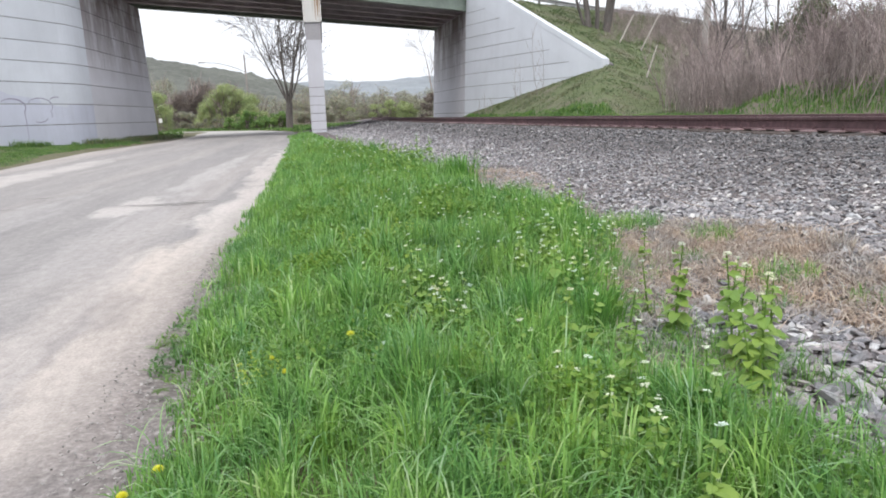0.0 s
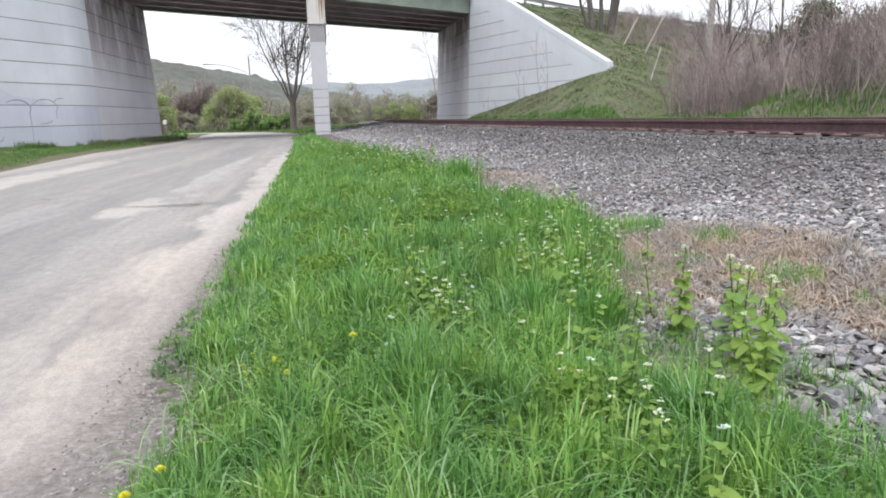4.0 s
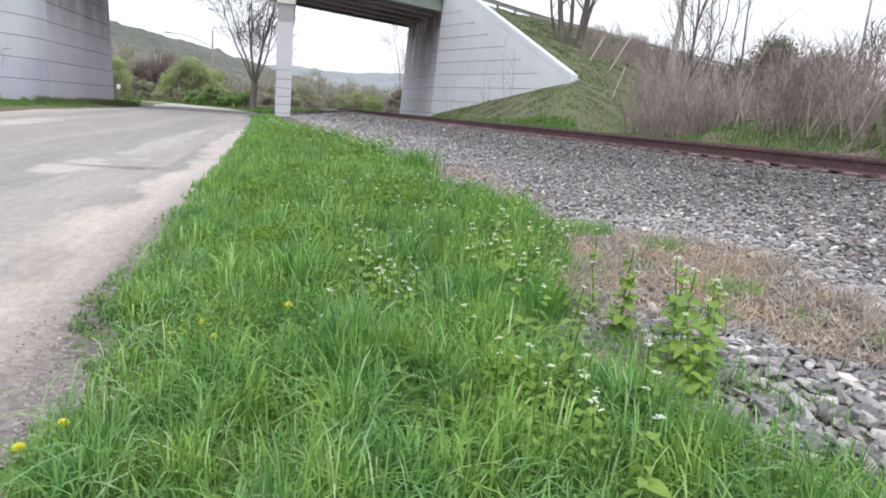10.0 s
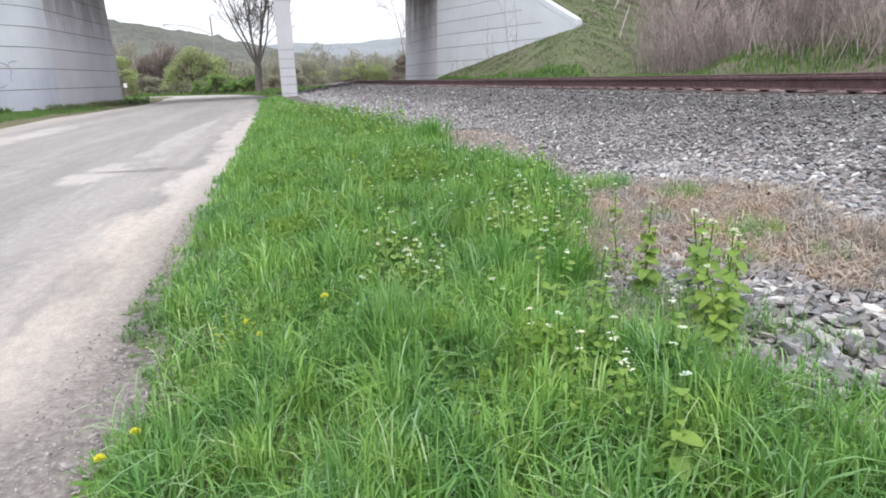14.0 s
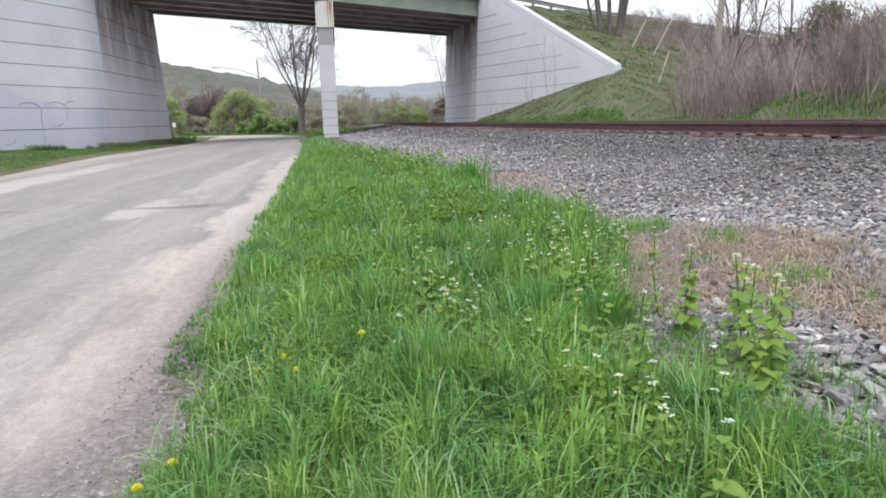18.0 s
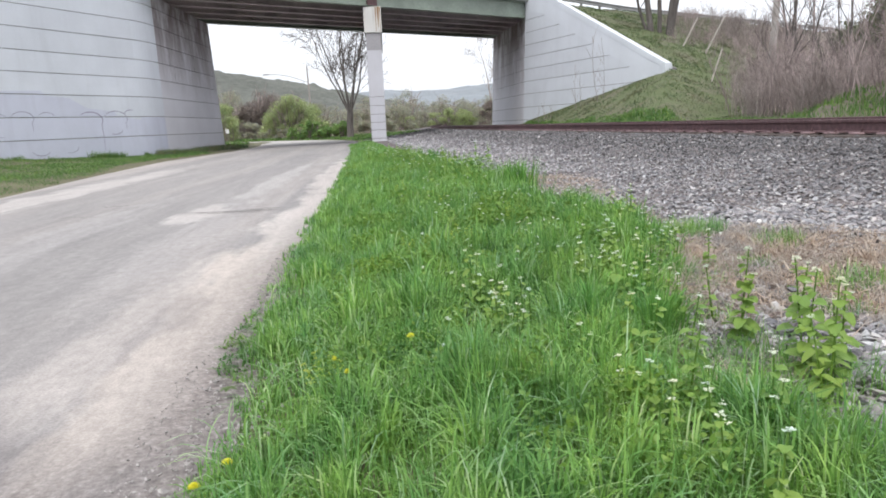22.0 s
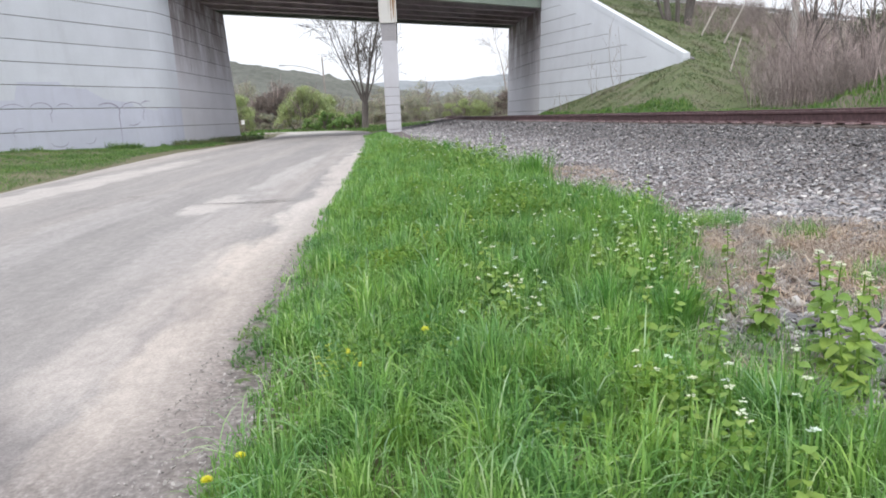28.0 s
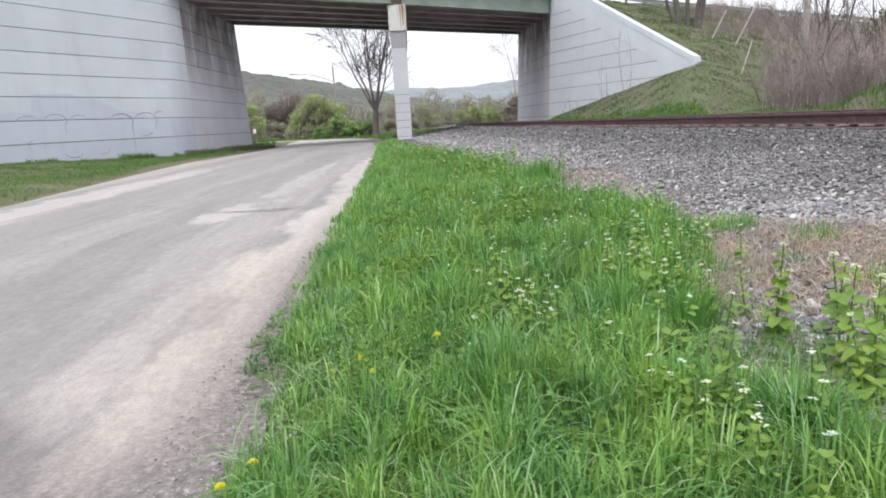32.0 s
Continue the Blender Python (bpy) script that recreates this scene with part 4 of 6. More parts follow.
def build_guardrail():
    """Road guardrail that runs on from the bridge along the top of the bank."""
    rail = empty("guardrail", (0, 0, 0), label="pale steel guardrail on posts along the embankment road", category="guardrail")
    z = Vector((0, 0, 1))
    d = Vector((BD.x, BD.y, 0))
    start = Vector((*RN_T, 0)) + d * 0.6
    out = Vector((BN.x, BN.y, 0))
    heights = lambda s: 9.12 - 0.3 * ease(0, 12, s)
    for k in range(38):
        s = 1.0 + 1.95 * k
        at = start + d * s - out * 0.1
        part("post", bevel(bar(bmesh.new(), at + z * 8.0, at + z * heights(s), 0.15, 0.15, up=d), 0.01), GALV, rail)
    for k in range(37):
        s = 1.0 + 1.95 * k
        sec = [(0.0, -0.15), (0.06, -0.10), (0.0, -0.02), (0.0, 0.02), (0.06, 0.10), (0.0, 0.15), (-0.012, 0.15), (0.048, 0.10), (-0.012, 0.02), (-0.012, -0.02), (0.048, -0.10), (-0.012, -0.15)]
        a, b = start + d * s, start + d * (s + 1.97)
        part("beam", loft(bmesh.new(), [a + out * u + z * (heights(s) - 0.17 + v) for u, v in sec], [b + out * u + z * (heights(s + 1.95) - 0.17 + v) for u, v in sec]), GALV, rail)
    return rail


build_guardrail()


# ---- grasses ----
def blades(rng, x, y, z, tall, wide, lean, rows=3, curl=2.0, turn=None):
    """Curved tapering blades, one island each; turn: the way that each one leans."""
    n = len(x)
    turn = rng.uniform(0, 2 * np.pi, n) if turn is None else turn
    bend_by = tall * lean * rng.uniform(0.15, 1.0, n)
    dx, dy = np.cos(turn), np.sin(turn)
    face = turn + np.pi / 2 + rng.uniform(-0.6, 0.6, n)
    sx, sy = np.cos(face), np.sin(face)
    v = np.zeros((n, 2 * rows + 1, 3), np.float32)
    for r in range(rows):
        t = r / rows
        w = wide * (1 - 0.35 * t) / 2
        off = bend_by * t ** curl
        h = tall * (t - 0.35 * lean * t ** (curl + 1))
        for k, sgn in ((0, -1), (1, 1)):
            v[:, 2 * r + k] = np.stack([x + dx * off + sgn * sx * w, y + dy * off + sgn * sy * w, z + h], 1)
    v[:, 2 * rows] = np.stack([x + dx * bend_by, y + dy * bend_by, z + tall * (1 - 0.35 * lean)], 1)
    faces = []
    for r in range(rows - 1):
        a = 2 * r
        faces += [(a, a + 1, a + 3), (a, a + 3, a + 2)]
    faces.append((2 * rows - 2, 2 * rows - 1, 2 * rows))
    f = (np.array(faces)[None] + (np.arange(n) * (2 * rows + 1))[:, None, None]).reshape(-1, 3)
    return v.reshape(-1, 3), f


def leaf_cloud(rng, blobs, count, size):
    """Small leaves scattered in and around uneven blobs (x, y, z, rx, ry, rz)."""
    b = np.array(blobs, float)
    weight = b[:, 3] * b[:, 4] * b[:, 5]
    pick = rng.choice(len(b), count, p=weight / weight.sum())
    d = rng.normal(size=(count, 3))
    d /= np.linalg.norm(d, axis=1, keepdims=True)
    c = b[pick, :3] + d * b[pick, 3:] * (rng.random((count, 1)) ** 0.42) * rng.uniform(0.8, 1.12, (count, 1))
    u = rng.normal(size=(count, 3))
    u /= np.linalg.norm(u, axis=1, keepdims=True)
    w = np.cross(u, rng.normal(size=(count, 3)))
    w /= np.linalg.norm(w, axis=1, keepdims=True)
    s = size * rng.uniform(0.5, 1.3, (count, 1))
    v = np.stack([c - u * s, c + w * s * 0.6, c + u * s, c - w * s * 0.6], 1).reshape(-1, 3)
    f = (np.array([(0, 1, 2), (0, 2, 3)])[None] + (np.arange(count) * 4)[:, None, None]).reshape(-1, 3)
    return v, f


def verge_left(y):
    return np.interp(y, [0, 1.8, 2.05, 2.2, 2.7, 3.3, 3.8, 4.4, 5.4, 7.5, 12.3, 29, 40], [-0.50, -0.50, -0.46, -0.42, -0.42, -0.52, -0.54, -0.50, -0.46, -0.37, -0.16, 0.30, 0.30])


def verge_right(y):
    return np.interp(y, [-1, 0.5, 1.2, 1.5, 1.8, 2.2, 2.6, 3.1, 3.95, 5.3, 6.0, 6.6, 7.3, 8.5, 10.8, 14.2, 18, 22, 30, 38], [1.9, 1.66, 1.46, 1.36, 1.22, 1.12, 1.24, 1.58, 2.06, 2.1, 2.05, 1.95, 2.05, 2.22, 2.16, 2.05, 2.0, 1.75, 1.6, 1.7])


def ground_z(x, y):
    return np.array([max(lie(a, b), bed_height(a, b) if 0.9 < a - bend(b) < 11 else -9) for a, b in zip(x, y)], np.float32)


def field(x, y, scale, seed):
    return np.array([noise.noise((a * scale, b * scale, seed)) for a, b in zip(x, y)])


def tussocks(rng, y0, y1, per_metre, each, spread):
    """Blade feet gathered in loose tussocks: places, each blade's way out of its tussock, and the tussock's own vigour."""
    n = int((y1 - y0) * 3.4 * per_metre)
    cx, cy = rng.uniform(-0.75, 2.65, n), rng.uniform(y0, y1, n)
    keep = (cx > verge_left(cy) - 0.1) & (cx < verge_right(cy) + 0.15)
    cx, cy = cx[keep], cy[keep]
    vigour = np.clip(1 + 0.45 * field(cx, cy, 1.3, 1.7) + 0.75 * field(cx, cy, 4.2, 4.2) + 0.45 * field(cx, cy, 10.0, 2.2), 0.45, 1.55) * rng.uniform(0.75, 1.2, len(cx))
    count = rng.poisson(each * np.clip(vigour, 0.5, 1.3))
    k = np.repeat(np.arange(len(cx)), count)
    wind = rng.uniform(0, 6.283, len(cx))
    a, q = rng.uniform(0, 6.283, len(k)), np.abs(rng.normal(0, spread, len(k)))
    return cx[k] + q * np.cos(a), cy[k] + q * np.sin(a), np.where(rng.random(len(k)) < 0.65, a + rng.normal(0, 0.5, len(k)), wind[k] + rng.normal(0, 0.6, len(k))), vigour[k]


def verge_grass():
    rng = np.random.default_rng(3)
    bands = ((-9, 0.55, 110, 12, 0.07, 0.013, 0.17, 2), (0.55, 2.6, 880, 10, 0.024, 0.0049, 0.16, 5), (2.6, 5.0, 560, 10, 0.03, 0.0066, 0.165, 4), (5.0, 9, 340, 12, 0.05, 0.0080, 0.165, 3), (9, 17, 170, 12, 0.08, 0.0115, 0.17, 2), (17, 38, 60, 12, 0.14, 0.022, 0.16, 2))
    for y0, y1, per_metre, each, spread, wide, tall, rows in bands:
        x, y, turn, vigour = tussocks(rng, y0, y1, per_metre, each, spread)
        wob = np.array([noise.noise((0, b * 2.6, 7)) + 0.6 * noise.noise((3, b * 7.0, 2)) for b in y]) * 0.09
        left, right = x - verge_left(y) - wob, verge_right(y) + 1.7 * wob - x
        edge = np.minimum(left, right)
        keep = (edge > 0) & (rng.random(len(x)) < np.clip(0.4 + edge * 4.0, 0.25, 1))
        x, y, turn, vigour, edge, left = (v[keep] for v in (x, y, turn, vigour, edge, left))
        h = tall * vigour * rng.uniform(0.45, 1.3, len(x)) * np.clip(0.62 + edge * 1.3, 0.55, 1) * np.clip(0.72 + left * 0.5, 0.7, 1.08)
        lean = np.where(rng.random(len(x)) < 0.35, rng.uniform(0.7, 1.6, len(x)), rng.uniform(0.15, 0.7, len(x)))
        v, f = blades(rng, x, y, ground_z(x, y) - 0.01, np.clip(h, 0.035, 0.40), wide * rng.uniform(0.5, 1.6, len(x)), lean, rows, 3.0, turn)
        tagged(obj("grass", tri_mesh("grass", v, f), GRASS), "lush green uncut verge grass between road and ballast", "grass", kind="stuff")


verge_grass()


def arching_blades():
    rng = np.random.default_rng(6)
    n = 3600
    y = 0.9 + 4.6 * rng.random(n) ** 1.2
    x = verge_left(y) + (verge_right(y) - verge_left(y)) * rng.uniform(0.03, 0.97, n)
    keep = field(x, y, 2.2, 6.1) > -0.18
    x, y = x[keep], y[keep]
    n = len(x)
    h = rng.uniform(0.13, 0.23, n)
    v, f = blades(rng, x, y, ground_z(x, y), h, rng.uniform(0.003, 0.006, n), rng.uniform(0.9, 1.8, n), 6, 3.2)
    tagged(obj("arching_grass", tri_mesh("arching_grass", v, f), ARCHBLADE), "long pale arching blades standing over the verge grass", "grass", kind="stuff")
    for cx, cy, r, tall in ((0.82, 2.2, 0.10, 0.27), (0.20, 2.55, 0.09, 0.22), (0.95, 2.6, 0.08, 0.30), (1.15, 2.45, 0.07, 0.26), (1.45, 3.3, 0.12, 0.24), (1.85, 4.1, 0.15, 0.24), (1.95, 4.7, 0.16, 0.28), (0.25, 3.1, 0.12, 0.28), (-0.2, 4.4, 0.12, 0.2), (0.6, 5.2, 0.16, 0.26), (1.9, 5.2, 0.16, 0.28), (1.95, 5.9, 0.18, 0.30), (1.6, 4.6, 0.15, 0.3), (2.16, 8.3, 0.20, 0.46), (2.1, 8.7, 0.16, 0.42), (2.1, 11.5, 0.25, 0.36), (1.30, 2.9, 0.1, 0.22), (1.9, 15.0, 0.3, 0.40), (1.28, 2.6, 0.05, 0.2), (0.1, 6.2, 0.14, 0.26), (0.35, 1.9, 0.08, 0.25), (1.0, 1.5, 0.07, 0.26)):
        n = 240
        a, q = rng.uniform(0, 6.283, n), r * np.abs(rng.normal(0, 0.85, n))
        x, y = cx + q * np.cos(a), cy + q * np.sin(a)
        v, f = blades(rng, x, y, ground_z(x, y), 0.9 * tall * rng.uniform(0.5, 1.15, n), rng.uniform(0.003, 0.006, n) * (1 + 0.06 * cy), rng.uniform(0.2, 1.0, n), 4, 2.4, a)
        tagged(obj("grass_tuft", tri_mesh("grass_tuft", v, f), TUFTBLADE), "loose green tuft of taller grass", "grass tuft", kind="stuff")


arching_blades()


def leafy_weeds():
    """Drifts of small broad leaves of low weeds, standing among the grass."""
    rng = np.random.default_rng(44)
    for y0, y1, drifts, count, size in ((0.9, 2.8, 90, 3600, 0.010), (2.8, 6.0, 190, 11000, 0.0145), (6.0, 18.0, 300, 14000, 0.022)):
        y = rng.uniform(y0, y1, drifts)
        x = verge_left(y) + (verge_right(y) - verge_left(y)) * (0.08 + 0.74 * rng.beta(2.0, 1.3, drifts))
        keep = field(x, y, 1.4, 9.7) > -0.12
        x, y = x[keep], y[keep]
        r = rng.uniform(0.04, 0.13, len(x)) * (1 + 0.05 * y)
        z = ground_z(x, y) + rng.uniform(0.09, 0.16, len(x))
        blobs = np.stack([x, y, z, r, r, np.full(len(x), 0.07)], 1)
        tagged(obj("weed_leaves", tri_mesh("weed_leaves", *leaf_cloud(rng, blobs, count, size)), WEEDLEAF), "small broad leaves of low weeds among the grass", "weeds", kind="stuff")


def scatter_grass(name, label, material, seed, count, box, where, tall, wide, lean=(0.2, 0.9), rows=2):
    rng = np.random.default_rng(seed)
    x, y = rng.uniform(box[0], box[1], count), rng.uniform(box[2], box[3], count)
    keep = where(x, y)
    x, y = x[keep], y[keep]
    clump = field(x, y, 0.9, seed * 1.3)
    keep = rng.random(len(x)) < 0.75 + 0.8 * clump
    x, y, clump = x[keep], y[keep], clump[keep]
    h = tall * (1 + 0.7 * clump) * rng.uniform(0.5, 1.3, len(x))
    far = np.clip(np.hypot(x, y) / 22, 0.7, 2.2)
    v, f = blades(rng, x, y, ground_z(x, y) - 0.015, h, wide * far * rng.uniform(0.6, 1.4, len(x)), rng.uniform(*lean, len(x)), rows)
    return tagged(obj(name, tri_mesh(name, v, f), material), label, "grass", kind="stuff")


def wing_side(x, y):
    return (x - LN_B[0]) * LWING[1] - (y - LN_B[1]) * LWING[0]


scatter_grass("roadside_grass", "bright green grass strip below the wing wall", SHORTGRASS, 11, 130000, (-13, -5.4, 9, 46),
              lambda x, y: (wing_side(x, y) > 0.02) & (x < np.interp(y, [9, 12, 18, 27, 32, 42, 50], [-6.25, -6.35, -6.8, -7.35, -6.9, -6.4, -6.2]) + 0.22 + 0.3 * field(x, y, 0.8, 2.2)) & ((y < 33.6) | (x > -8.25 + 0.11 * (y - 34)) & (x < -7.0 + 0.1 * (y - 34) + 0.6)), 0.10, 0.010, (0.5, 1.6))
scatter_grass("abutment_weeds", "dull brown and green weeds along the foot of the abutment", SLOPEGRASS, 24, 12000, (-8.7, -5.9, 32.6, 47),
              lambda x, y: (x > -8.15 + 0.112 * (y - 34)) & (x < -7.2 + 0.112 * (y - 34) + 0.5 * field(x, y, 0.7, 6.6)), 0.24, 0.02)
scatter_grass("wall_weeds", "taller weeds and grass clumps against the foot of the wing wall", SHORTGRASS, 20, 60000, (-14, -6.8, 22, 35),
              lambda x, y: (wing_side(x, y) > 0.04) & (wing_side(x, y) < 0.4) & (field(x, y, 0.9, 8.8) > 0.08), 0.26, 0.016)
scatter_grass("lineside_grass", "fresh green grass beyond the far rail", SHORTGRASS, 12, 95000, (10.0, 16, 2, 44),
              lambda x, y: (x > 10.0 + 0.0011 * np.maximum(0, y - 25) ** 2) & (x < np.interp(y, [2, 12, 17, 21, 26, 34, 44], [15.5, 13.6, 13.0, 12.6, 12.2, 11.7, 12.0]) + 0.25 * field(x, y, 1.5, 5.5)), 0.19, 0.02)
scatter_grass("bank_grass", "mixed green and dead grass on the embankment", SLOPEGRASS, 13, 270000, (10.6, 38, 8, 62),
              lambda x, y: ((x - RN_T[0]) * 0.9636 + (y - RN_T[1]) * 0.2672 > -5.5) & (x > 10.8 + 0.0011 * np.maximum(0, y - 25) ** 2) & ((y < 45) | (x > 13.6)) & ((y > 22) | (x > 12.0)) & ((x - RN_T[0]) * BN.x + (y - RN_T[1]) * BN.y > 0.2) & ((x - 0.6 * y < 0.6) | (y < 28) | (field(x, y, 1.1, 9.1) > 0.1)), 0.10, 0.019, (0.6, 1.7))
scatter_grass("far_field_grass", "pale green grass beside the bend in the road", SHORTGRASS, 14, 14000, (-16, 6, 50, 84),
              lambda x, y: (y > np.interp(x, [-16, -6, -1, 0.6, 1, 6], [73, 70, 64, 56, 52, 52])) | ((x < -6.0) & (y < np.interp(x, [-16, -11, -7, -5.8], [61, 59.5, 55, 49]))), 0.2, 0.035)
scatter_grass("dry_grass", "flattened straw-coloured dead grass on the ballast edge", STRAW, 15, 30000, (1.5, 3.6, 1.7, 5.4),
              lambda x, y: (x > np.interp(y, [1.7, 1.8, 1.98, 2.25, 2.45, 2.6, 3.3, 5.4], [2.3, 2.08, 2.0, 1.95, 1.8, 1.3, 1.50, 2.25]) + 0.08 * field(x, y, 0.4, 3.3)) & (x < np.interp(y, [1.7, 1.95, 2.26, 2.55, 2.95, 3.4, 3.9, 4.4, 5.4], [2.35, 2.55, 2.64, 2.72, 2.88, 3.05, 2.95, 2.45, 2.3]) + 0.14 * field(x, y, 0.5, 7.1)), 0.10, 0.008, (1.1, 2.8), 3)
scatter_grass("grass_tufts", "small green tufts among the dead litter", GRASS, 18, 26000, (1.7, 3.2, 1.9, 5.2),
              lambda x, y: np.min([np.hypot(x - a, y - b) - r for a, b, r in ((2.25, 2.75, 0.16), (2.3, 2.3, 0.08), (2.1, 3.3, 0.1), (2.5, 3.7, 0.14), (2.33, 1.95, 0.07), (1.95, 2.45, 0.12), (2.3, 4.3, 0.2))], axis=0) < 0, 0.12, 0.005, (0.3, 1.2), 3)
scatter_grass("low_weeds", "low dull green and brown weeds creeping over the gravel edge", SHORTGRASS, 19, 1500, (-0.66, -0.34, 2.5, 3.6),
              lambda x, y: (field(x, y, 9.5, 3.3) > 0.0) & (x > -0.60 + 0.14 * np.abs(y - 3.0)), 0.03, 0.010, (1.6, 2.5), 3).location.z = 0.06
scatter_grass("sparse_grass", "thin sparse green grass between the flowering weeds and the litter", GRASS, 27, 7000, (1.05, 1.95, 1.45, 3.5),
              lambda x, y: (x > verge_right(y) - 0.15) & (x < verge_right(y) + 0.32) & (field(x, y, 4.0, 1.9) > -0.15), 0.12, 0.0045, (0.3, 1.5), 4)
scatter_grass("dry_grass", "dead straw mixed into the edge of the grass", STRAW, 28, 5200, (1.05, 2.1, 1.8, 4.0),
              lambda x, y: (x > verge_right(y) - 0.22) & (x < verge_right(y) + 0.3), 0.11, 0.005, (0.6, 2.2), 3)
scatter_grass("dry_grass", "dead straw along the edge of the ballast", STRAW, 16, 9000, (2.2, 3.5, 5, 11),
              lambda x, y: (x > np.interp(y, [5, 6.5, 8, 11], [2.1, 2.0, 2.2, 2.3])) & (x < np.interp(y, [5, 6.5, 7.6, 8.8, 9.6, 11], [2.4, 2.75, 3.0, 3.0, 2.65, 2.5])), 0.08, 0.011, (1.0, 2.4), 2)


scatter_grass("dry_grass", "upright straw tufts at the edge of the litter", STRAW, 17, 36000, (1.3, 3.5, 1.9, 4.8),
              lambda x, y: np.min([np.hypot(x - a, y - b) - r for a, b, r in ((2.5, 2.05, 0.12), (2.6, 2.4, 0.12), (2.33, 1.88, 0.1), (1.75, 2.9, 0.14), (1.85, 3.25, 0.16), (1.95, 2.6, 0.1), (2.85, 3.1, 0.1), (2.3, 3.5, 0.1), (2.6, 3.1, 0.08), (1.7, 2.35, 0.08), (1.5, 2.75, 0.14), (1.55, 3.1, 0.14), (1.7, 3.6, 0.14), (1.45, 2.4, 0.1))], axis=0) < 0, 0.15, 0.006, (0.4, 1.6), 3)


def litter_patch(points, seed):
    """A thin uneven mat of dead litter."""
    rng = random.Random(seed)
    pts = [Vector(p) for p in points]
    mid = sum(pts, Vector((0, 0))) / len(pts)
    ring = []
    for i in range(48):
        t = i / 48 * len(pts)
        p = pts[int(t) % len(pts)].lerp(pts[(int(t) + 1) % len(pts)], t % 1)
        ring.append(p + (p - mid).normalized() * rng.uniform(-0.12, 0.08))
    verts, tris = [], []
    for k in range(7):
        for p in ring:
            q = mid.lerp(p, k / 6)
            verts.append((q.x, q.y, bed_height(q.x, q.y) + (0.004 if k < 6 else -0.03) + rng.uniform(-0.012, 0.014)))
    for k in range(6):
        for i in range(48):
            a, b = k * 48 + i, k * 48 + (i + 1) % 48
            tris += [(a, a + 48, b + 48), (a, b + 48, b)]
    ob = obj("dead_litter", tri_mesh("dead_litter", verts, tris), LITTER)
    return tagged(ob, "pinkish brown mat of dead grass litter", "litter", kind="stuff")


litter_patch([(1.65, 3.3), (1.4, 2.75), (1.42, 2.5), (1.95, 2.4), (2.02, 2.1), (2.1, 1.82), (2.35, 1.78), (2.52, 1.95), (2.62, 2.3), (2.72, 2.6), (2.88, 3.0), (3.03, 3.5), (2.93, 3.95), (2.45, 4.4), (2.1, 4.2)], 1)
litter_patch([(2.2, 6.5), (2.7, 6.6), (2.98, 7.6), (3.0, 8.8), (2.7, 9.4), (2.4, 8.8), (2.25, 7.4)], 2)

# ---- ballast stones ----
def stone_kind(seed, points=13):
    """A broken, sharp-edged stone of unit size: the hull of a few points on a blunt block."""
    rng = random.Random(seed)
    bm = bmesh.new()
    for _ in range(points):
        p = Vector((rng.gauss(0, 1), rng.gauss(0, 1), rng.gauss(0, 1))).normalized()
        p /= max(abs(p.x), abs(p.y), abs(p.z)) ** 0.75
        bm.verts.new((p.x * rng.uniform(0.85, 1.2), p.y * 0.8, p.z * rng.uniform(0.5, 0.7)))
    hull = bmesh.ops.convex_hull(bm, input=bm.verts[:])
    loose = [v for v in bm.verts if not v.link_faces]
    bmesh.ops.delete(bm, geom=loose, context="VERTS")
    bmesh.ops.triangulate(bm, faces=bm.faces[:])
    bm.verts.index_update()
    v = np.array([v.co[:] for v in bm.verts])
    f = np.array([[q.index for q in face.verts] for face in bm.faces])
    bm.free()
    return v, f


STONE_KINDS = [stone_kind(k) for k in range(30)]
FAR_KINDS = [stone_kind(100 + k, 8) for k in range(20)]


def stone_cloud(rng, x, y, z, radius, kinds=STONE_KINDS):
    kind = rng.integers(0, len(kinds), len(x))
    allv, allf, base = [], [], 0
    for k, (kv, kf) in enumerate(kinds):
        pick = np.nonzero(kind == k)[0]
        n = len(pick)
        if not n:
            continue
        v = np.repeat(kv[None], n, 0) * np.stack([rng.uniform(0.75, 1.25, n), rng.uniform(0.7, 1.1, n), rng.uniform(0.5, 0.95, n)], 1)[:, None]
        a, b, c = rng.uniform(0, 2 * np.pi, n), rng.normal(0, 0.36, n), rng.normal(0, 0.3, n)
        for i, j, ang in ((1, 2, b), (0, 2, c), (0, 1, a)):
            p, q = v[..., i].copy(), v[..., j].copy()
            v[..., i], v[..., j] = p * np.cos(ang)[:, None] - q * np.sin(ang)[:, None], p * np.sin(ang)[:, None] + q * np.cos(ang)[:, None]
        v = v * radius[pick][:, None, None] + np.stack([x[pick], y[pick], z[pick]], 1)[:, None]
        allv.append(v.reshape(-1, 3))
        allf.append((kf[None] + (np.arange(n) * len(kv))[:, None, None] + base).reshape(-1, 3))
        base += n * len(kv)
    return np.concatenate(allv), np.concatenate(allf)


def thin_in_litter(x, y, rng):
    dry = (x > np.interp(y, [1.7, 1.8, 2.25, 2.45, 2.6, 3.3, 5.4], [2.3, 2.1, 2.0, 1.85, 1.4, 1.5, 2.3])) & (x < np.interp(y, [1.7, 1.95, 2.55, 2.95, 3.4, 3.9, 4.4, 5.4], [2.35, 2.52, 2.68, 2.85, 3.0, 2.92, 2.45, 2.4])) & (y < 5.4) & (y > 1.7)
    dry |= (x < 3.2) & (y > 8) & (y < 9.6)
    green = x < verge_right(y) - 0.15
    return rng.random(len(x)) > np.where(dry, 0.55, np.where(green, 0.75, 0.0))


NEAR_BOX = (1.48, 1.95, 1.42, 1.84)


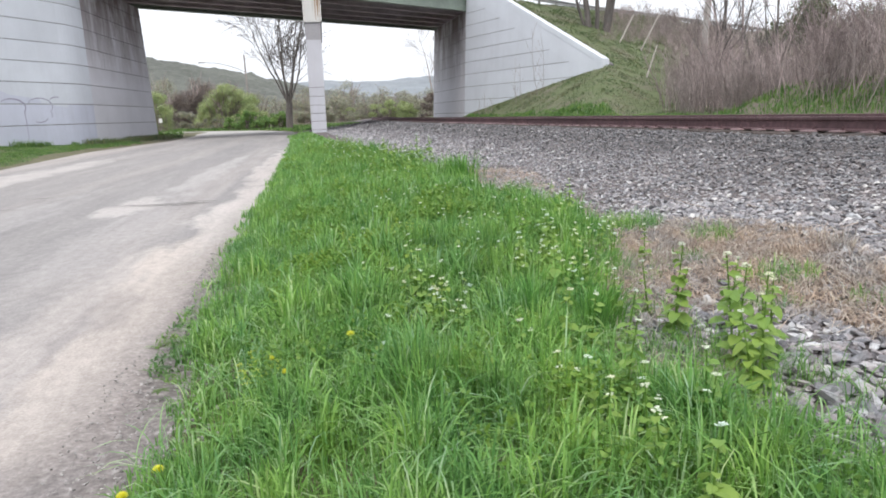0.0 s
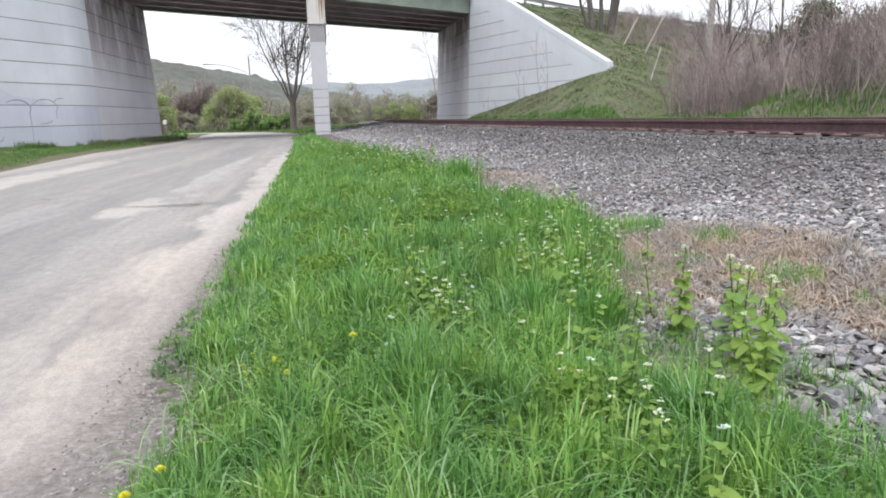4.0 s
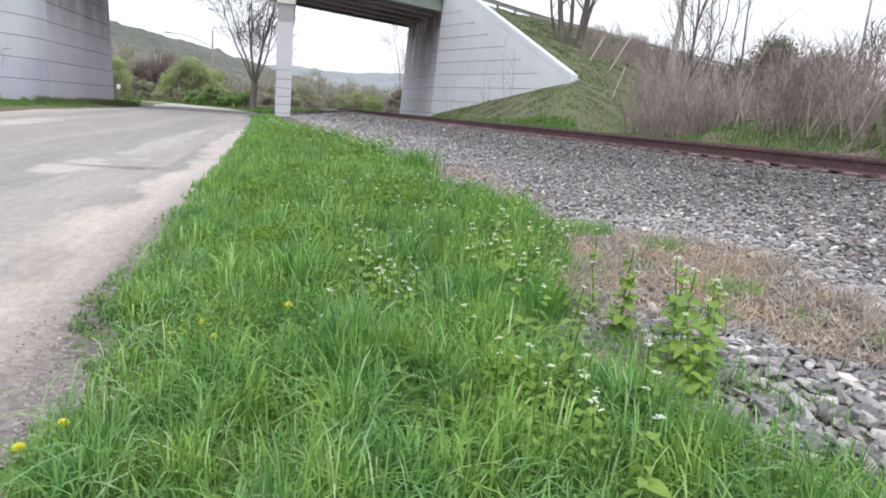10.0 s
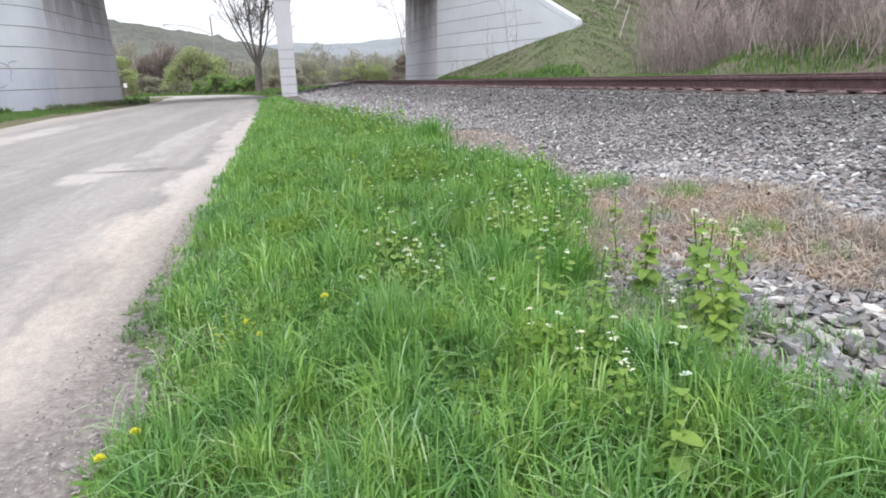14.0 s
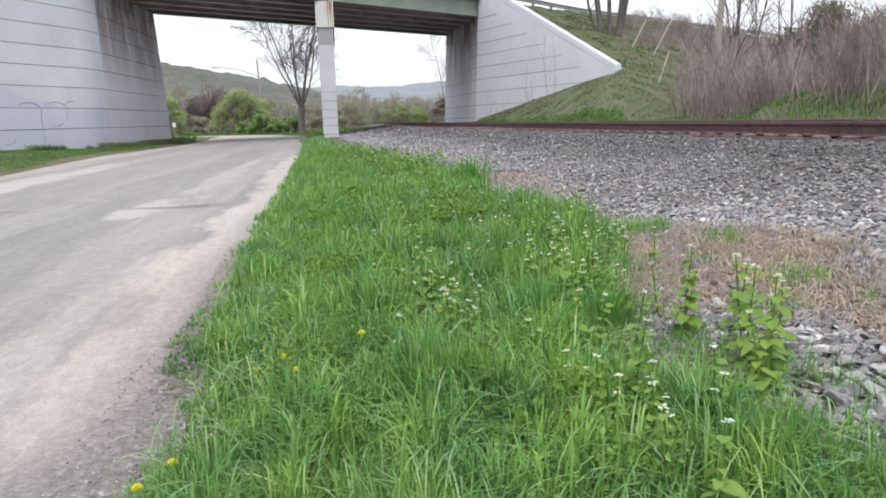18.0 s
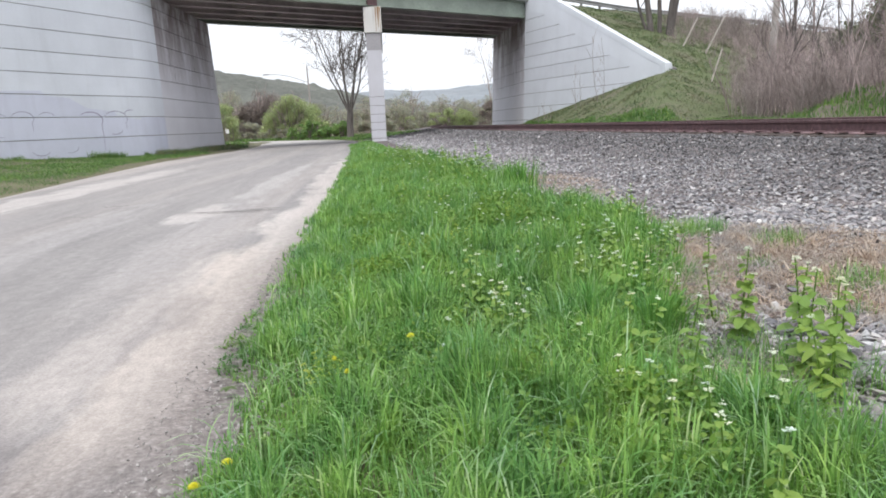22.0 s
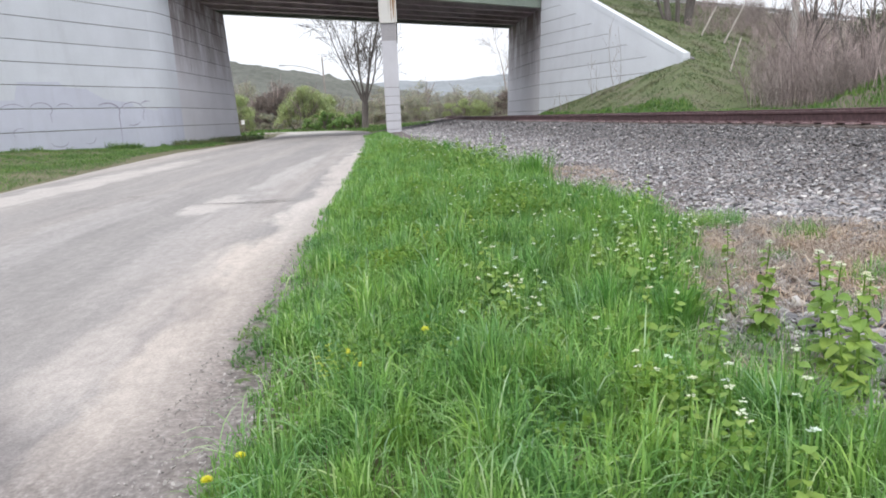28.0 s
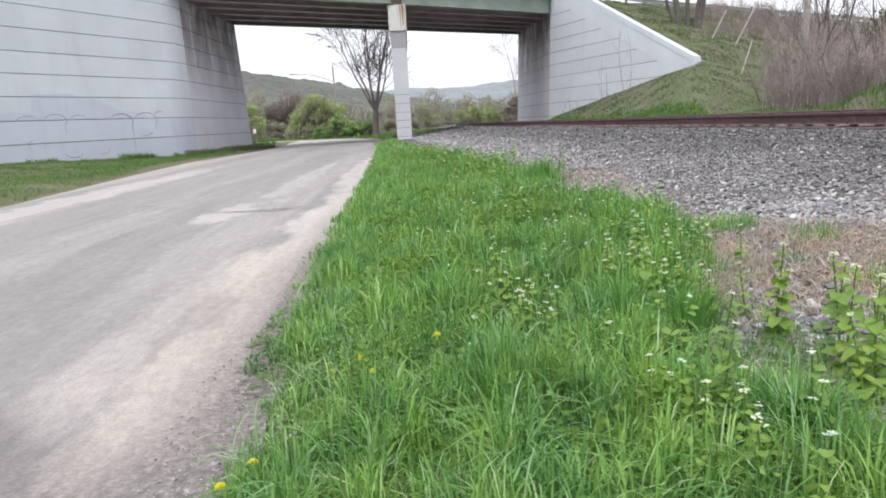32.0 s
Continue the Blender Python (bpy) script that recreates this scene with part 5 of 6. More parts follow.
def ballast_stones():
    rng = np.random.default_rng(8)
    for u0, u1, y0, y1, density, r0, r1 in ((1.6, 6.35, -4, 0.2, 300, 0.018, 0.045), (1.1, 3.4, 0.2, 5, 2300, 0.008, 0.036), (3.4, 6.35, 0.2, 5, 1100, 0.012, 0.034), (2.0, 6.35, 5, 10, 1000, 0.0135, 0.033), (2.2, 6.35, 10, 18, 540, 0.019, 0.040), (2.3, 6.35, 18, 34, 210, 0.028, 0.052), (2.3, 6.35, 34, 60, 60, 0.045, 0.085), (6.2, 7.3, -3, 28, 240, 0.022, 0.046), (7.3, 9.6, -3, 26, 50, 0.03, 0.05)):
        n = int((u1 - u0) * (y1 - y0) * density)
        u, y = rng.uniform(u0, u1, n), rng.uniform(y0, y1, n)
        x = u + 0.0011 * np.maximum(0, y - 25) ** 2
        keep = thin_in_litter(x, y, rng)
        keep &= ~((x > NEAR_BOX[0]) & (x < NEAR_BOX[1]) & (y > NEAR_BOX[2]) & (y < NEAR_BOX[3])) | (rng.random(len(x)) < 0.4)
        keep &= ~((np.abs(u - TRACK_X) < 0.17) | (np.abs(u - TRACK_X - GAUGE) < 0.10))
        x, y = x[keep], y[keep]
        r = r0 + (r1 - r0) * rng.beta(1.3, 2.6, len(x))
        z = np.array([bed_height(a, b) for a, b in zip(x, y)]) + r * rng.uniform(-0.15, 0.6, len(x))
        pale = rng.random(len(x)) < np.where(y < 5, 0.045, 0.016)
        for mask, mat_, name in ((~pale, STONE, "ballast_stones"), (pale, PALESTONE, "pale_stones")):
            v, f = stone_cloud(rng, x[mask], y[mask], z[mask], r[mask], STONE_KINDS if 0 < y0 < 4 and u0 < 6 else FAR_KINDS)
            ob = obj(name, tri_mesh(name, v, f), mat_, ballast)
            tagged(ob, kind="stuff")
    # the stones beside the camera, one by one
    meshes = []
    for k in range(30):
        mesh = tri_mesh("stone", *STONE_KINDS[k])
        mesh.materials.append(PALESTONE if k % 15 == 7 else LOOSESTONE)
        meshes.append(mesh)
    pick = random.Random(5)
    for _ in range(300):
        x, y = pick.uniform(NEAR_BOX[0], NEAR_BOX[1]), pick.uniform(NEAR_BOX[2], NEAR_BOX[3])
        ob = obj("stone", pick.choice(meshes), None, ballast)
        r = 0.012 + 0.028 * pick.betavariate(1.2, 2.2)
        ob.location = (x, y, bed_height(x, y) + r * pick.uniform(0.2, 1.0))
        ob.rotation_euler = (pick.uniform(-0.6, 0.6), pick.uniform(-0.6, 0.6), pick.uniform(0, 6.3))
        ob.scale = (r * pick.uniform(0.8, 1.3), r, r * pick.uniform(0.55, 0.95))
    # the verge side: filler pebbles on the shoulder
    n = 3600
    y = 0.3 + 5.2 * rng.random(n) ** 1.5
    off = rng.normal(0.0, 0.17, n)
    x = np.array([road_right(b) for b in y]) + 0.02 + np.where((y < 2.9) & (off > -0.13), off, np.abs(off))
    r = rng.uniform(0.003, 0.010, n) * np.where(off < 0, 0.7, 1.0)
    v, f = stone_cloud(rng, x, y, np.full(n, 0.024), r, FAR_KINDS)
    tagged(obj("pebbles", tri_mesh("pebbles", v, f), PEBBLE, road), kind="stuff")


ballast_stones()


# ---- flowering weeds ----
leafy_weeds()


def leaf_mesh(bm, root, out, up, length, wide):
    """A folded, pointed heart-shaped leaf."""
    out, up = Vector(out).normalized(), Vector(up).normalized()
    side = out.cross(up).normalized()
    prof = [(0.0, 0.35), (0.15, 0.95), (0.45, 1.05), (0.78, 0.7), (1.0, 0.0)]
    mid = [bm.verts.new(Vector(root) + out * (length * t) - up * (length * 0.35 * t * t)) for t, _ in prof]
    for sgn in (-1, 1):
        rim = [bm.verts.new(Vector(root) + out * (length * (t - 0.06 * (w > 0.8))) + side * (sgn * wide / 2 * w) + up * (0.12 * wide * w) - up * (length * 0.35 * t * t)) for t, w in prof[:-1]]
        for k in range(3):
            bm.faces.new((mid[k], mid[k + 1], rim[k + 1], rim[k]))
        bm.faces.new((mid[3], mid[4], rim[3]))


def florets(bm, at, spread, count, rng, size=0.007):
    for _ in range(count):
        a, r = rng.uniform(0, 6.283), spread * math.sqrt(rng.random())
        c = Vector(at) + Vector((r * math.cos(a), r * math.sin(a), rng.uniform(-0.004, 0.006) - 8 * r * r))
        s, t = size * rng.uniform(0.7, 1.2), rng.uniform(0, 1.6)
        ring = [bm.verts.new(c + Vector((s * q * math.cos(t + k * math.pi / 4), s * q * math.sin(t + k * math.pi / 4), 0.0015 if q > 0.6 else 0))) for k, q in enumerate((1, 0.45) * 4)]
        hub = bm.verts.new(c + Vector((0, 0, -0.002)))
        for k in range(8):
            bm.faces.new((ring[k], ring[(k + 1) % 8], hub))


def mustard(seed, tall, leaves, leaf_size):
    """Garlic mustard: a stalk, broad toothed leaves and a head of white florets."""
    rng = random.Random(seed)
    plant = empty("garlic_mustard", (0, 0, -20), label="garlic mustard plant with white flower head in the grass", category="wildflower", group="white flowering weeds")
    top = Vector((rng.uniform(-0.03, 0.03), rng.uniform(-0.03, 0.03), tall))
    bm = bmesh.new()
    rod(bm, (0, 0, -0.02), top * 0.5, 0.0035, 0.003, 5)
    rod(bm, top * 0.5, top, 0.003, 0.002, 5)
    part("stem", bm, WEEDLEAF, plant)
    for k in range(leaves):
        t = min(0.95, max(0.1, 0.12 + 0.8 * k / max(1, leaves - 1) + rng.uniform(-0.06, 0.06)))
        a = k * 2.4 + rng.uniform(-0.5, 0.5)
        size = leaf_size * (1.25 - 0.75 * t) * rng.uniform(0.5, 1.3)
        out = Vector((math.cos(a), math.sin(a), 0.35 + 0.4 * t))
        bm = bmesh.new()
        root = top * t
        tip = root + out.normalized() * size * rng.uniform(0.06, 0.36)
        rod(bm, root, tip, 0.0015, 0.0012, 4)
        leaf_mesh(bm, tip, (out.x, out.y, rng.uniform(-0.6, 0.4)), (rng.uniform(-0.3, 0.3), rng.uniform(-0.3, 0.3), 1), size, size * rng.uniform(0.9, 1.1))
        part("leaf", bm, WEEDLEAF, plant)
    bm = bmesh.new()
    florets(bm, top, 0.016 if seed == 1 else 0.011, 24 if seed == 1 else 13, rng, 0.006)
    part("flower_head", bm, WHITEPETAL, plant, "flat head of small white florets")
    if seed % 2:
        bm = bmesh.new()
        florets(bm, top + Vector((0.03, 0.01, -0.035)), 0.008, 6, rng, 0.0055)
        part("flower_head", bm, WHITEPETAL, plant, "flat head of small white florets")
    return plant


def place_weeds():
    kinds = [mustard(1, 0.37, 29, 0.047), mustard(2, 0.29, 21, 0.045), mustard(3, 0.235, 13, 0.035), mustard(4, 0.19, 9, 0.030)]
    rng = random.Random(21)
    spots = [(1.40, 2.28, 0), (1.36, 2.24, 1), (1.62, 2.26, 1), (1.45, 1.98, 0), (1.38, 1.88, 0), (1.52, 1.90, 1), (1.33, 1.70, 0), (1.42, 1.79, 1), (1.27, 1.62, 1), (1.0, 1.46, 2), (1.88, 4.4, 0), (1.8, 4.5, 1), (1.95, 4.55, 1), (0.88, 2.12, 1), (0.98, 2.12, 1), (1.10, 2.10, 1), (0.93, 1.77, 1), (0.69, 2.56, 2), (0.57, 2.34, 2), (0.54, 2.53, 2), (0.70, 1.70, 2), (0.87, 1.55, 2), (0.82, 1.42, 2), (0.80, 1.32, 2), (1.04, 1.52, 1), (0.78, 1.67, 2), (0.74, 1.07, 1), (1.20, 3.28, 1), (1.27, 3.20, 0), (1.33, 3.10, 1), (1.02, 2.72, 1), (1.07, 3.10, 1), (1.15, 2.80, 1), (1.02, 2.92, 2), (0.39, 3.35, 3), (0.44, 4.18, 2), (0.31, 2.10, 3), (0.31, 2.40, 3), (0.74, 1.50, 2), (0.72, 2.02, 2)]
    for _ in range(26):
        y = rng.uniform(3.2, 7.0)
        spots.append((rng.uniform(0.3, 1.0) * float(verge_right(y)) - 0.1, y, rng.choice((1, 2, 3))))
    for _ in range(16):
        y = rng.uniform(7, 17)
        spots.append((rng.uniform(0.42, 1.0) * float(verge_right(y)), y, rng.choice((0, 1, 1, 2))))
    for _ in range(50):
        y = rng.uniform(2.6, 6.8)
        spots.append((rng.uniform(0.3, 1.0) * float(verge_right(y)), y, rng.choice((1, 2, 2, 3))))
    for _ in range(40):
        y = rng.uniform(6, 20)
        spots.append((float(verge_right(y)) * rng.uniform(0.45, 1.02), y, rng.choice((2, 3, 3))))
    for cx, cy, wide, n in ((1.5, 12.5, 0.45, 26), (1.8, 10.0, 0.35, 22), (1.2, 17.0, 0.6, 26), (0.75, 20.0, 0.4, 14), (1.7, 16.0, 0.4, 14), (1.25, 3.2, 0.25, 9), (1.3, 2.75, 0.2, 7), (1.55, 3.7, 0.3, 8), (1.1, 4.4, 0.5, 8), (0.62, 2.5, 0.16, 3)):
        for _ in range(n):
            spots.append((rng.gauss(cx, wide * 0.5), rng.gauss(cy, wide * (2.0 if cy > 8 else 0.6)), rng.choice((1, 2, 2, 3) if cy > 8 else (2, 2, 3))))
    for x, y, k in spots:
        z = max(lie(x, y), bed_height(x, y) if x > 0.9 else -9)
        copy_thing(kinds[k], pose(x, y, z, rng.uniform(-5, 5), rng.uniform(-5, 5), rng.uniform(0, 360)) @ Matrix.Scale(1.4 if y > 9 else 1.0, 4))
    for plant in kinds:
        for o in (*plant.children_recursive, plant):
            bpy.data.objects.remove(o)


place_weeds()


def dandelion(x, y, tall, size, seed):
    rng = random.Random(seed)
    z = lie(x, y)
    plant = empty("dandelion", (x, y, z), label="yellow dandelion in flower among the grass", category="wildflower", group="dandelions")
    part("stem", rod(bmesh.new(), (0, 0, 0), (rng.uniform(-0.02, 0.02), rng.uniform(-0.02, 0), tall), 0.002, 0.0018, 5), WEEDLEAF, plant)
    bm = bmesh.new()
    for ring, count, rise in ((1.0, 18, 0.0), (0.85, 16, 0.005), (0.65, 12, 0.009), (0.38, 9, 0.012)):
        for k in range(count):
            a = 6.283 * k / count + rng.uniform(-0.1, 0.1)
            out, side = Vector((math.cos(a), math.sin(a), 0)), Vector((-math.sin(a), math.cos(a), 0))
            c = Vector((0, 0, tall + rise))
            tip = c + out * size * ring + Vector((0, 0, 0.004 * ring))
            bm.faces.new([bm.verts.new(p) for p in (c, c + out * size * ring * 0.6 + side * size * 0.13, tip, c + out * size * ring * 0.6 - side * size * 0.13)])
    part("flower", bm, YELLOWPETAL, plant, "bright yellow flower head")
    for k in range(6):
        a = k * 1.05 + rng.uniform(-0.3, 0.3)
        bm = bmesh.new()
        leaf_mesh(bm, (0, 0, 0.01), (math.cos(a), math.sin(a), 0.7), (0, 0, 1), rng.uniform(0.07, 0.12), 0.025)
        part("leaf", bm, WEEDLEAF, plant)


for k, (x, y, t) in enumerate(((0.19, 2.36, 0.16), (-0.36, 1.74, 0.10), (-0.43, 1.66, 0.09), (-0.08, 2.28, 0.15), (-0.04, 2.16, 0.14))):
    dandelion(x, y, t, 0.0175 if k < 3 else 0.012, k)


def wintercress(x, y, tall, seed):
    rng = random.Random(seed)
    plant = empty("yellow_rocket", (x, y, lie(x, y)), label="yellow-green flowering rocket plant in the grass", category="wildflower", group="yellow flowering weeds")
    for k in range(rng.randint(3, 5)):
        top = Vector((rng.uniform(-0.07, 0.07), rng.uniform(-0.07, 0.07), tall * rng.uniform(0.75, 1)))
        part("stem", rod(bmesh.new(), (0, 0, 0), top, 0.003, 0.0015, 5), WEEDLEAF, plant)
        bm = bmesh.new()
        for s in range(3):
            florets(bm, top - Vector((0, 0, 0.02 * s)), 0.011 + 0.004 * s, 9, rng, 0.0045)
        part("flower_spike", bm, CRESSPETAL, plant)
        bm = bmesh.new()
        leaf_mesh(bm, top * 0.4, (rng.uniform(-1, 1), rng.uniform(-1, 1), 0.5), (0, 0, 1), 0.07, 0.03)
        part("leaf", bm, WEEDLEAF, plant)


for k, (x, y, t) in enumerate(((-0.10, 2.24, 0.17), (-0.13, 2.34, 0.15), (0.70, 4.25, 0.26), (1.17, 4.75, 0.30), (0.38, 4.3, 0.2), (0.58, 7.6, 0.3), (0.9, 6.2, 0.26))):
    wintercress(x, y, t, 40 + k)


def rosette(x, y, seed):
    rng = random.Random(seed)
    plant = empty("plantain", (x, y, 0.03), label="low broad-leaved weed on the gravel shoulder", category="weed", group="shoulder weeds")
    for k in range(rng.randint(6, 9)):
        a = k * 0.9 + rng.uniform(-0.3, 0.3)
        bm = bmesh.new()
        leaf_mesh(bm, (0, 0, 0.005), (math.cos(a), math.sin(a), 0.2), (0, 0, 1), rng.uniform(0.025, 0.045), 0.016)
        part("leaf", bm, SLOPEGRASS, plant)


for k, (x, y) in enumerate(((-0.47, 2.45), (-0.50, 2.7), (-0.52, 3.0))):
    rosette(x, y, 70 + k)


# ---- trees and shrubs ----
class Wood:
    """Tapered limbs gathered into vertex and triangle lists."""

    def __init__(self, seed, least=0.003):
        self.v, self.f, self.rng, self.tips, self.least = [], [], random.Random(seed), [], least

    def limb(self, p, d, length, r0, r1, bits=4, sides=5, wander=0.12, lift=0.0):
        p, d = Vector(p), Vector(d).normalized()
        start = None
        path = [p.copy()]
        for k in range(bits + 1):
            t = k / bits
            r = max(self.least, r0 + (r1 - r0) * t)
            side = d.cross(Vector((0.3, 0.5, 0.81))).normalized()
            top = side.cross(d)
            base = len(self.v)
            for s in range(sides):
                a = 2 * math.pi * s / sides
                self.v.append(tuple(p + (side * math.cos(a) + top * math.sin(a)) * r))
            if start is not None:
                for s in range(sides):
                    a, b, c, e = start + s, start + (s + 1) % sides, base + (s + 1) % sides, base + s
                    self.f += [(a, b, c), (a, c, e)]
            start = base
            if k < bits:
                d = (d + Vector([self.rng.uniform(-wander, wander) for _ in range(3)]) + Vector((0, 0, lift))).normalized()
                p = p + d * (length / bits)
                path.append(p.copy())
        return path, d

    def grow(self, p, d, length, r, depth, kids, spread, shrink=0.62, lift=0.06, sides=4, low=0.3):
        path, end = self.limb(p, d, length, r, r * 0.45, 4 if depth else 2, sides if depth > 0 else 3, 0.19, lift)
        self.tips.append(path[-1])
        if depth <= 0:
            return
        for k in range(kids):
            t = low + (1 - low) * (k + self.rng.random() * 0.7) / kids
            i = min(int(t * (len(path) - 1)), len(path) - 2)
            q = path[i].lerp(path[i + 1], t * (len(path) - 1) - i)
            axis = (path[i + 1] - path[i]).normalized()
            a = self.rng.uniform(0, 6.283)
            side = axis.cross(Vector((0.2, 0.9, 0.3))).normalized()
            way = side * math.cos(a) + axis.cross(side) * math.sin(a)
            kid = (axis + way * self.rng.uniform(0.6, 1.2) * spread).normalized()
            self.grow(q, kid, length * shrink * self.rng.uniform(0.7, 1.15) * (1.1 - 0.35 * t), r * 0.5 * (1.15 - 0.4 * t), depth - 1, kids, spread, shrink, lift, sides, low)

    def mesh(self, name):
        return tri_mesh(name, self.v, self.f)


def bare_tree(name, at, stems, label, seed, depth=3, kids=6, spread=0.6, fork=None, bark=None, least=0.006):
    """stems: (lean x, lean y, length, radius). fork: height of a single trunk below the stems, and its radius."""
    tree = empty(name, at, label=label, category="tree")
    base = Vector((0, 0, -0.3))
    trunk = Wood(seed)
    if fork:
        path, _ = trunk.limb(base, (0.02, 0, 1), fork[0] + 0.3, fork[1], fork[1] * 0.85, 4, 9, 0.05)
        base = path[-1]
    crown = Wood(seed + 1, least)
    for k, (lx, ly, length, r) in enumerate(stems):
        path, d = trunk.limb(base + (Vector((lx, ly, 0)) * (0.25 if fork else 0.9)), (lx, ly, 1), length * 0.55, r, r * 0.6, 5, 7, 0.11, 0.05)
        for j in range(kids):
            t = 0.35 + 0.6 * j / kids
            i = min(int(t * 5), 4)
            a = crown.rng.uniform(0, 6.283)
            way = Vector((math.cos(a), math.sin(a), 0.9 / max(spread, 0.2)))
            crown.grow(path[i].lerp(path[i + 1], t * 5 - i), way, length * 0.3 * crown.rng.uniform(0.7, 1.2), r * 0.3, depth - 1, 4, spread)
        crown.grow(path[-1], d, length * 0.5, r * 0.55, depth, kids, spread, low=0.15)
    obj("trunk", trunk.mesh("trunk"), bark or BARK, tree)
    obj("crown", crown.mesh("crown"), bark or BARK, tree, "bare twiggy spring crown")
    return tree


bare_tree("bare_tree", (0.95, 68, 0.1), [(-0.42, 0.1, 10, 0.10), (-0.2, -0.2, 11.2, 0.12), (0.0, 0.25, 11, 0.11), (0.1, -0.1, 11.6, 0.13), (0.24, 0.1, 10.5, 0.10), (0.44, 0, 9.2, 0.09), (-0.68, 0, 9.5, 0.09)], "bare vase-shaped roadside tree just coming into bud", 51, 3, 6, 1.0, (2.4, 0.34), least=0.015)
for (x, y), stems, seed in (((19.95, 43.2), [(-0.15, 0, 13, 0.20), (-0.32, 0.1, 9, 0.10)], 61), ((20.4, 43.1), [(-0.09, 0.05, 12, 0.15)], 62), ((20.75, 42.9), [(0.10, 0, 13, 0.24), (0.22, 0.05, 11, 0.15)], 63)):
    bare_tree("bare_tree", (x, y, lie(x, y)), stems, "bare dark-barked tree on the embankment", seed, 3, 5, 0.55)
for x, y, h, seed in ((16.8, 19.0, 4.6, 173), (18.4, 18.2, 4.8, 175), (16.4, 22.0, 4.6, 176), (18.0, 23.0, 4.8, 178), (17.2, 25.5, 4.6, 182), (19.0, 16.4, 4.6, 184), (15.4, 15.0, 3.6, 186), (21.0, 22.0, 6.0, 188), (15.0, 20.6, 3.6, 194), (22.5, 31.5, 8.5, 71), (24.0, 30.5, 9.5, 72), (17.6, 20.5, 5.4, 74), (19.8, 20.8, 5.8, 75), (20.5, 17.5, 5.4, 76), (17.0, 14.2, 3.4, 77), (18.6, 15.0, 3.8, 79)):
    h *= 0.62 if y < 24 else 1.0
    r = 0.03 + h * 0.005
    bare_tree("sapling", (x, y, lie(x, y)), [(0.04, 0, h, r), (-0.12, 0.05, h * 0.8, r * 0.7)], "thin bare sapling rising out of the brush", seed, 2, 7, 0.9, bark=TWIG if seed % 2 else BARK)
bare_tree("bare_tree", (23, 104, 0.2), [(-0.2, 0, 11, 0.12), (0.2, 0, 11, 0.12)], "pale bare tree far beyond the bridge", 81, 3, 6, 0.8, (2, 0.3), bark=PALETWIG, least=0.01)


for x, y, h, seed in ((13.62, 35.8, 3.5, 301), (13.0, 37.6, 2.2, 302), (12.1, 40.2, 1.3, 303), (11.9, 41.0, 1.1, 304)):
    bare_tree("sapling", (x, y, lie(x, y)), [(-0.12, 0, h, 0.016), (0.16, 0, h * 0.85, 0.013)], "thin leafless sapling before the pale wing wall", seed, 1, 3, 0.5, bark=PALETWIG, least=0.006)


def thicket(seed, stems, tall):
    wood = Wood(seed)
    for _ in range(stems):
        a, r = wood.rng.uniform(0, 6.283), 0.8 * math.sqrt(wood.rng.random())
        h = tall * wood.rng.uniform(0.55, 1.1)
        way = (wood.rng.gauss(0, 0.26), wood.rng.gauss(0, 0.26), 1)
        wood.grow((r * math.cos(a), r * math.sin(a), -0.15), way, h, 0.007 + 0.004 * h, 2, 5, 0.95, 0.42, 0.03, 3, 0.25)
    return wood.mesh("bare_growth")


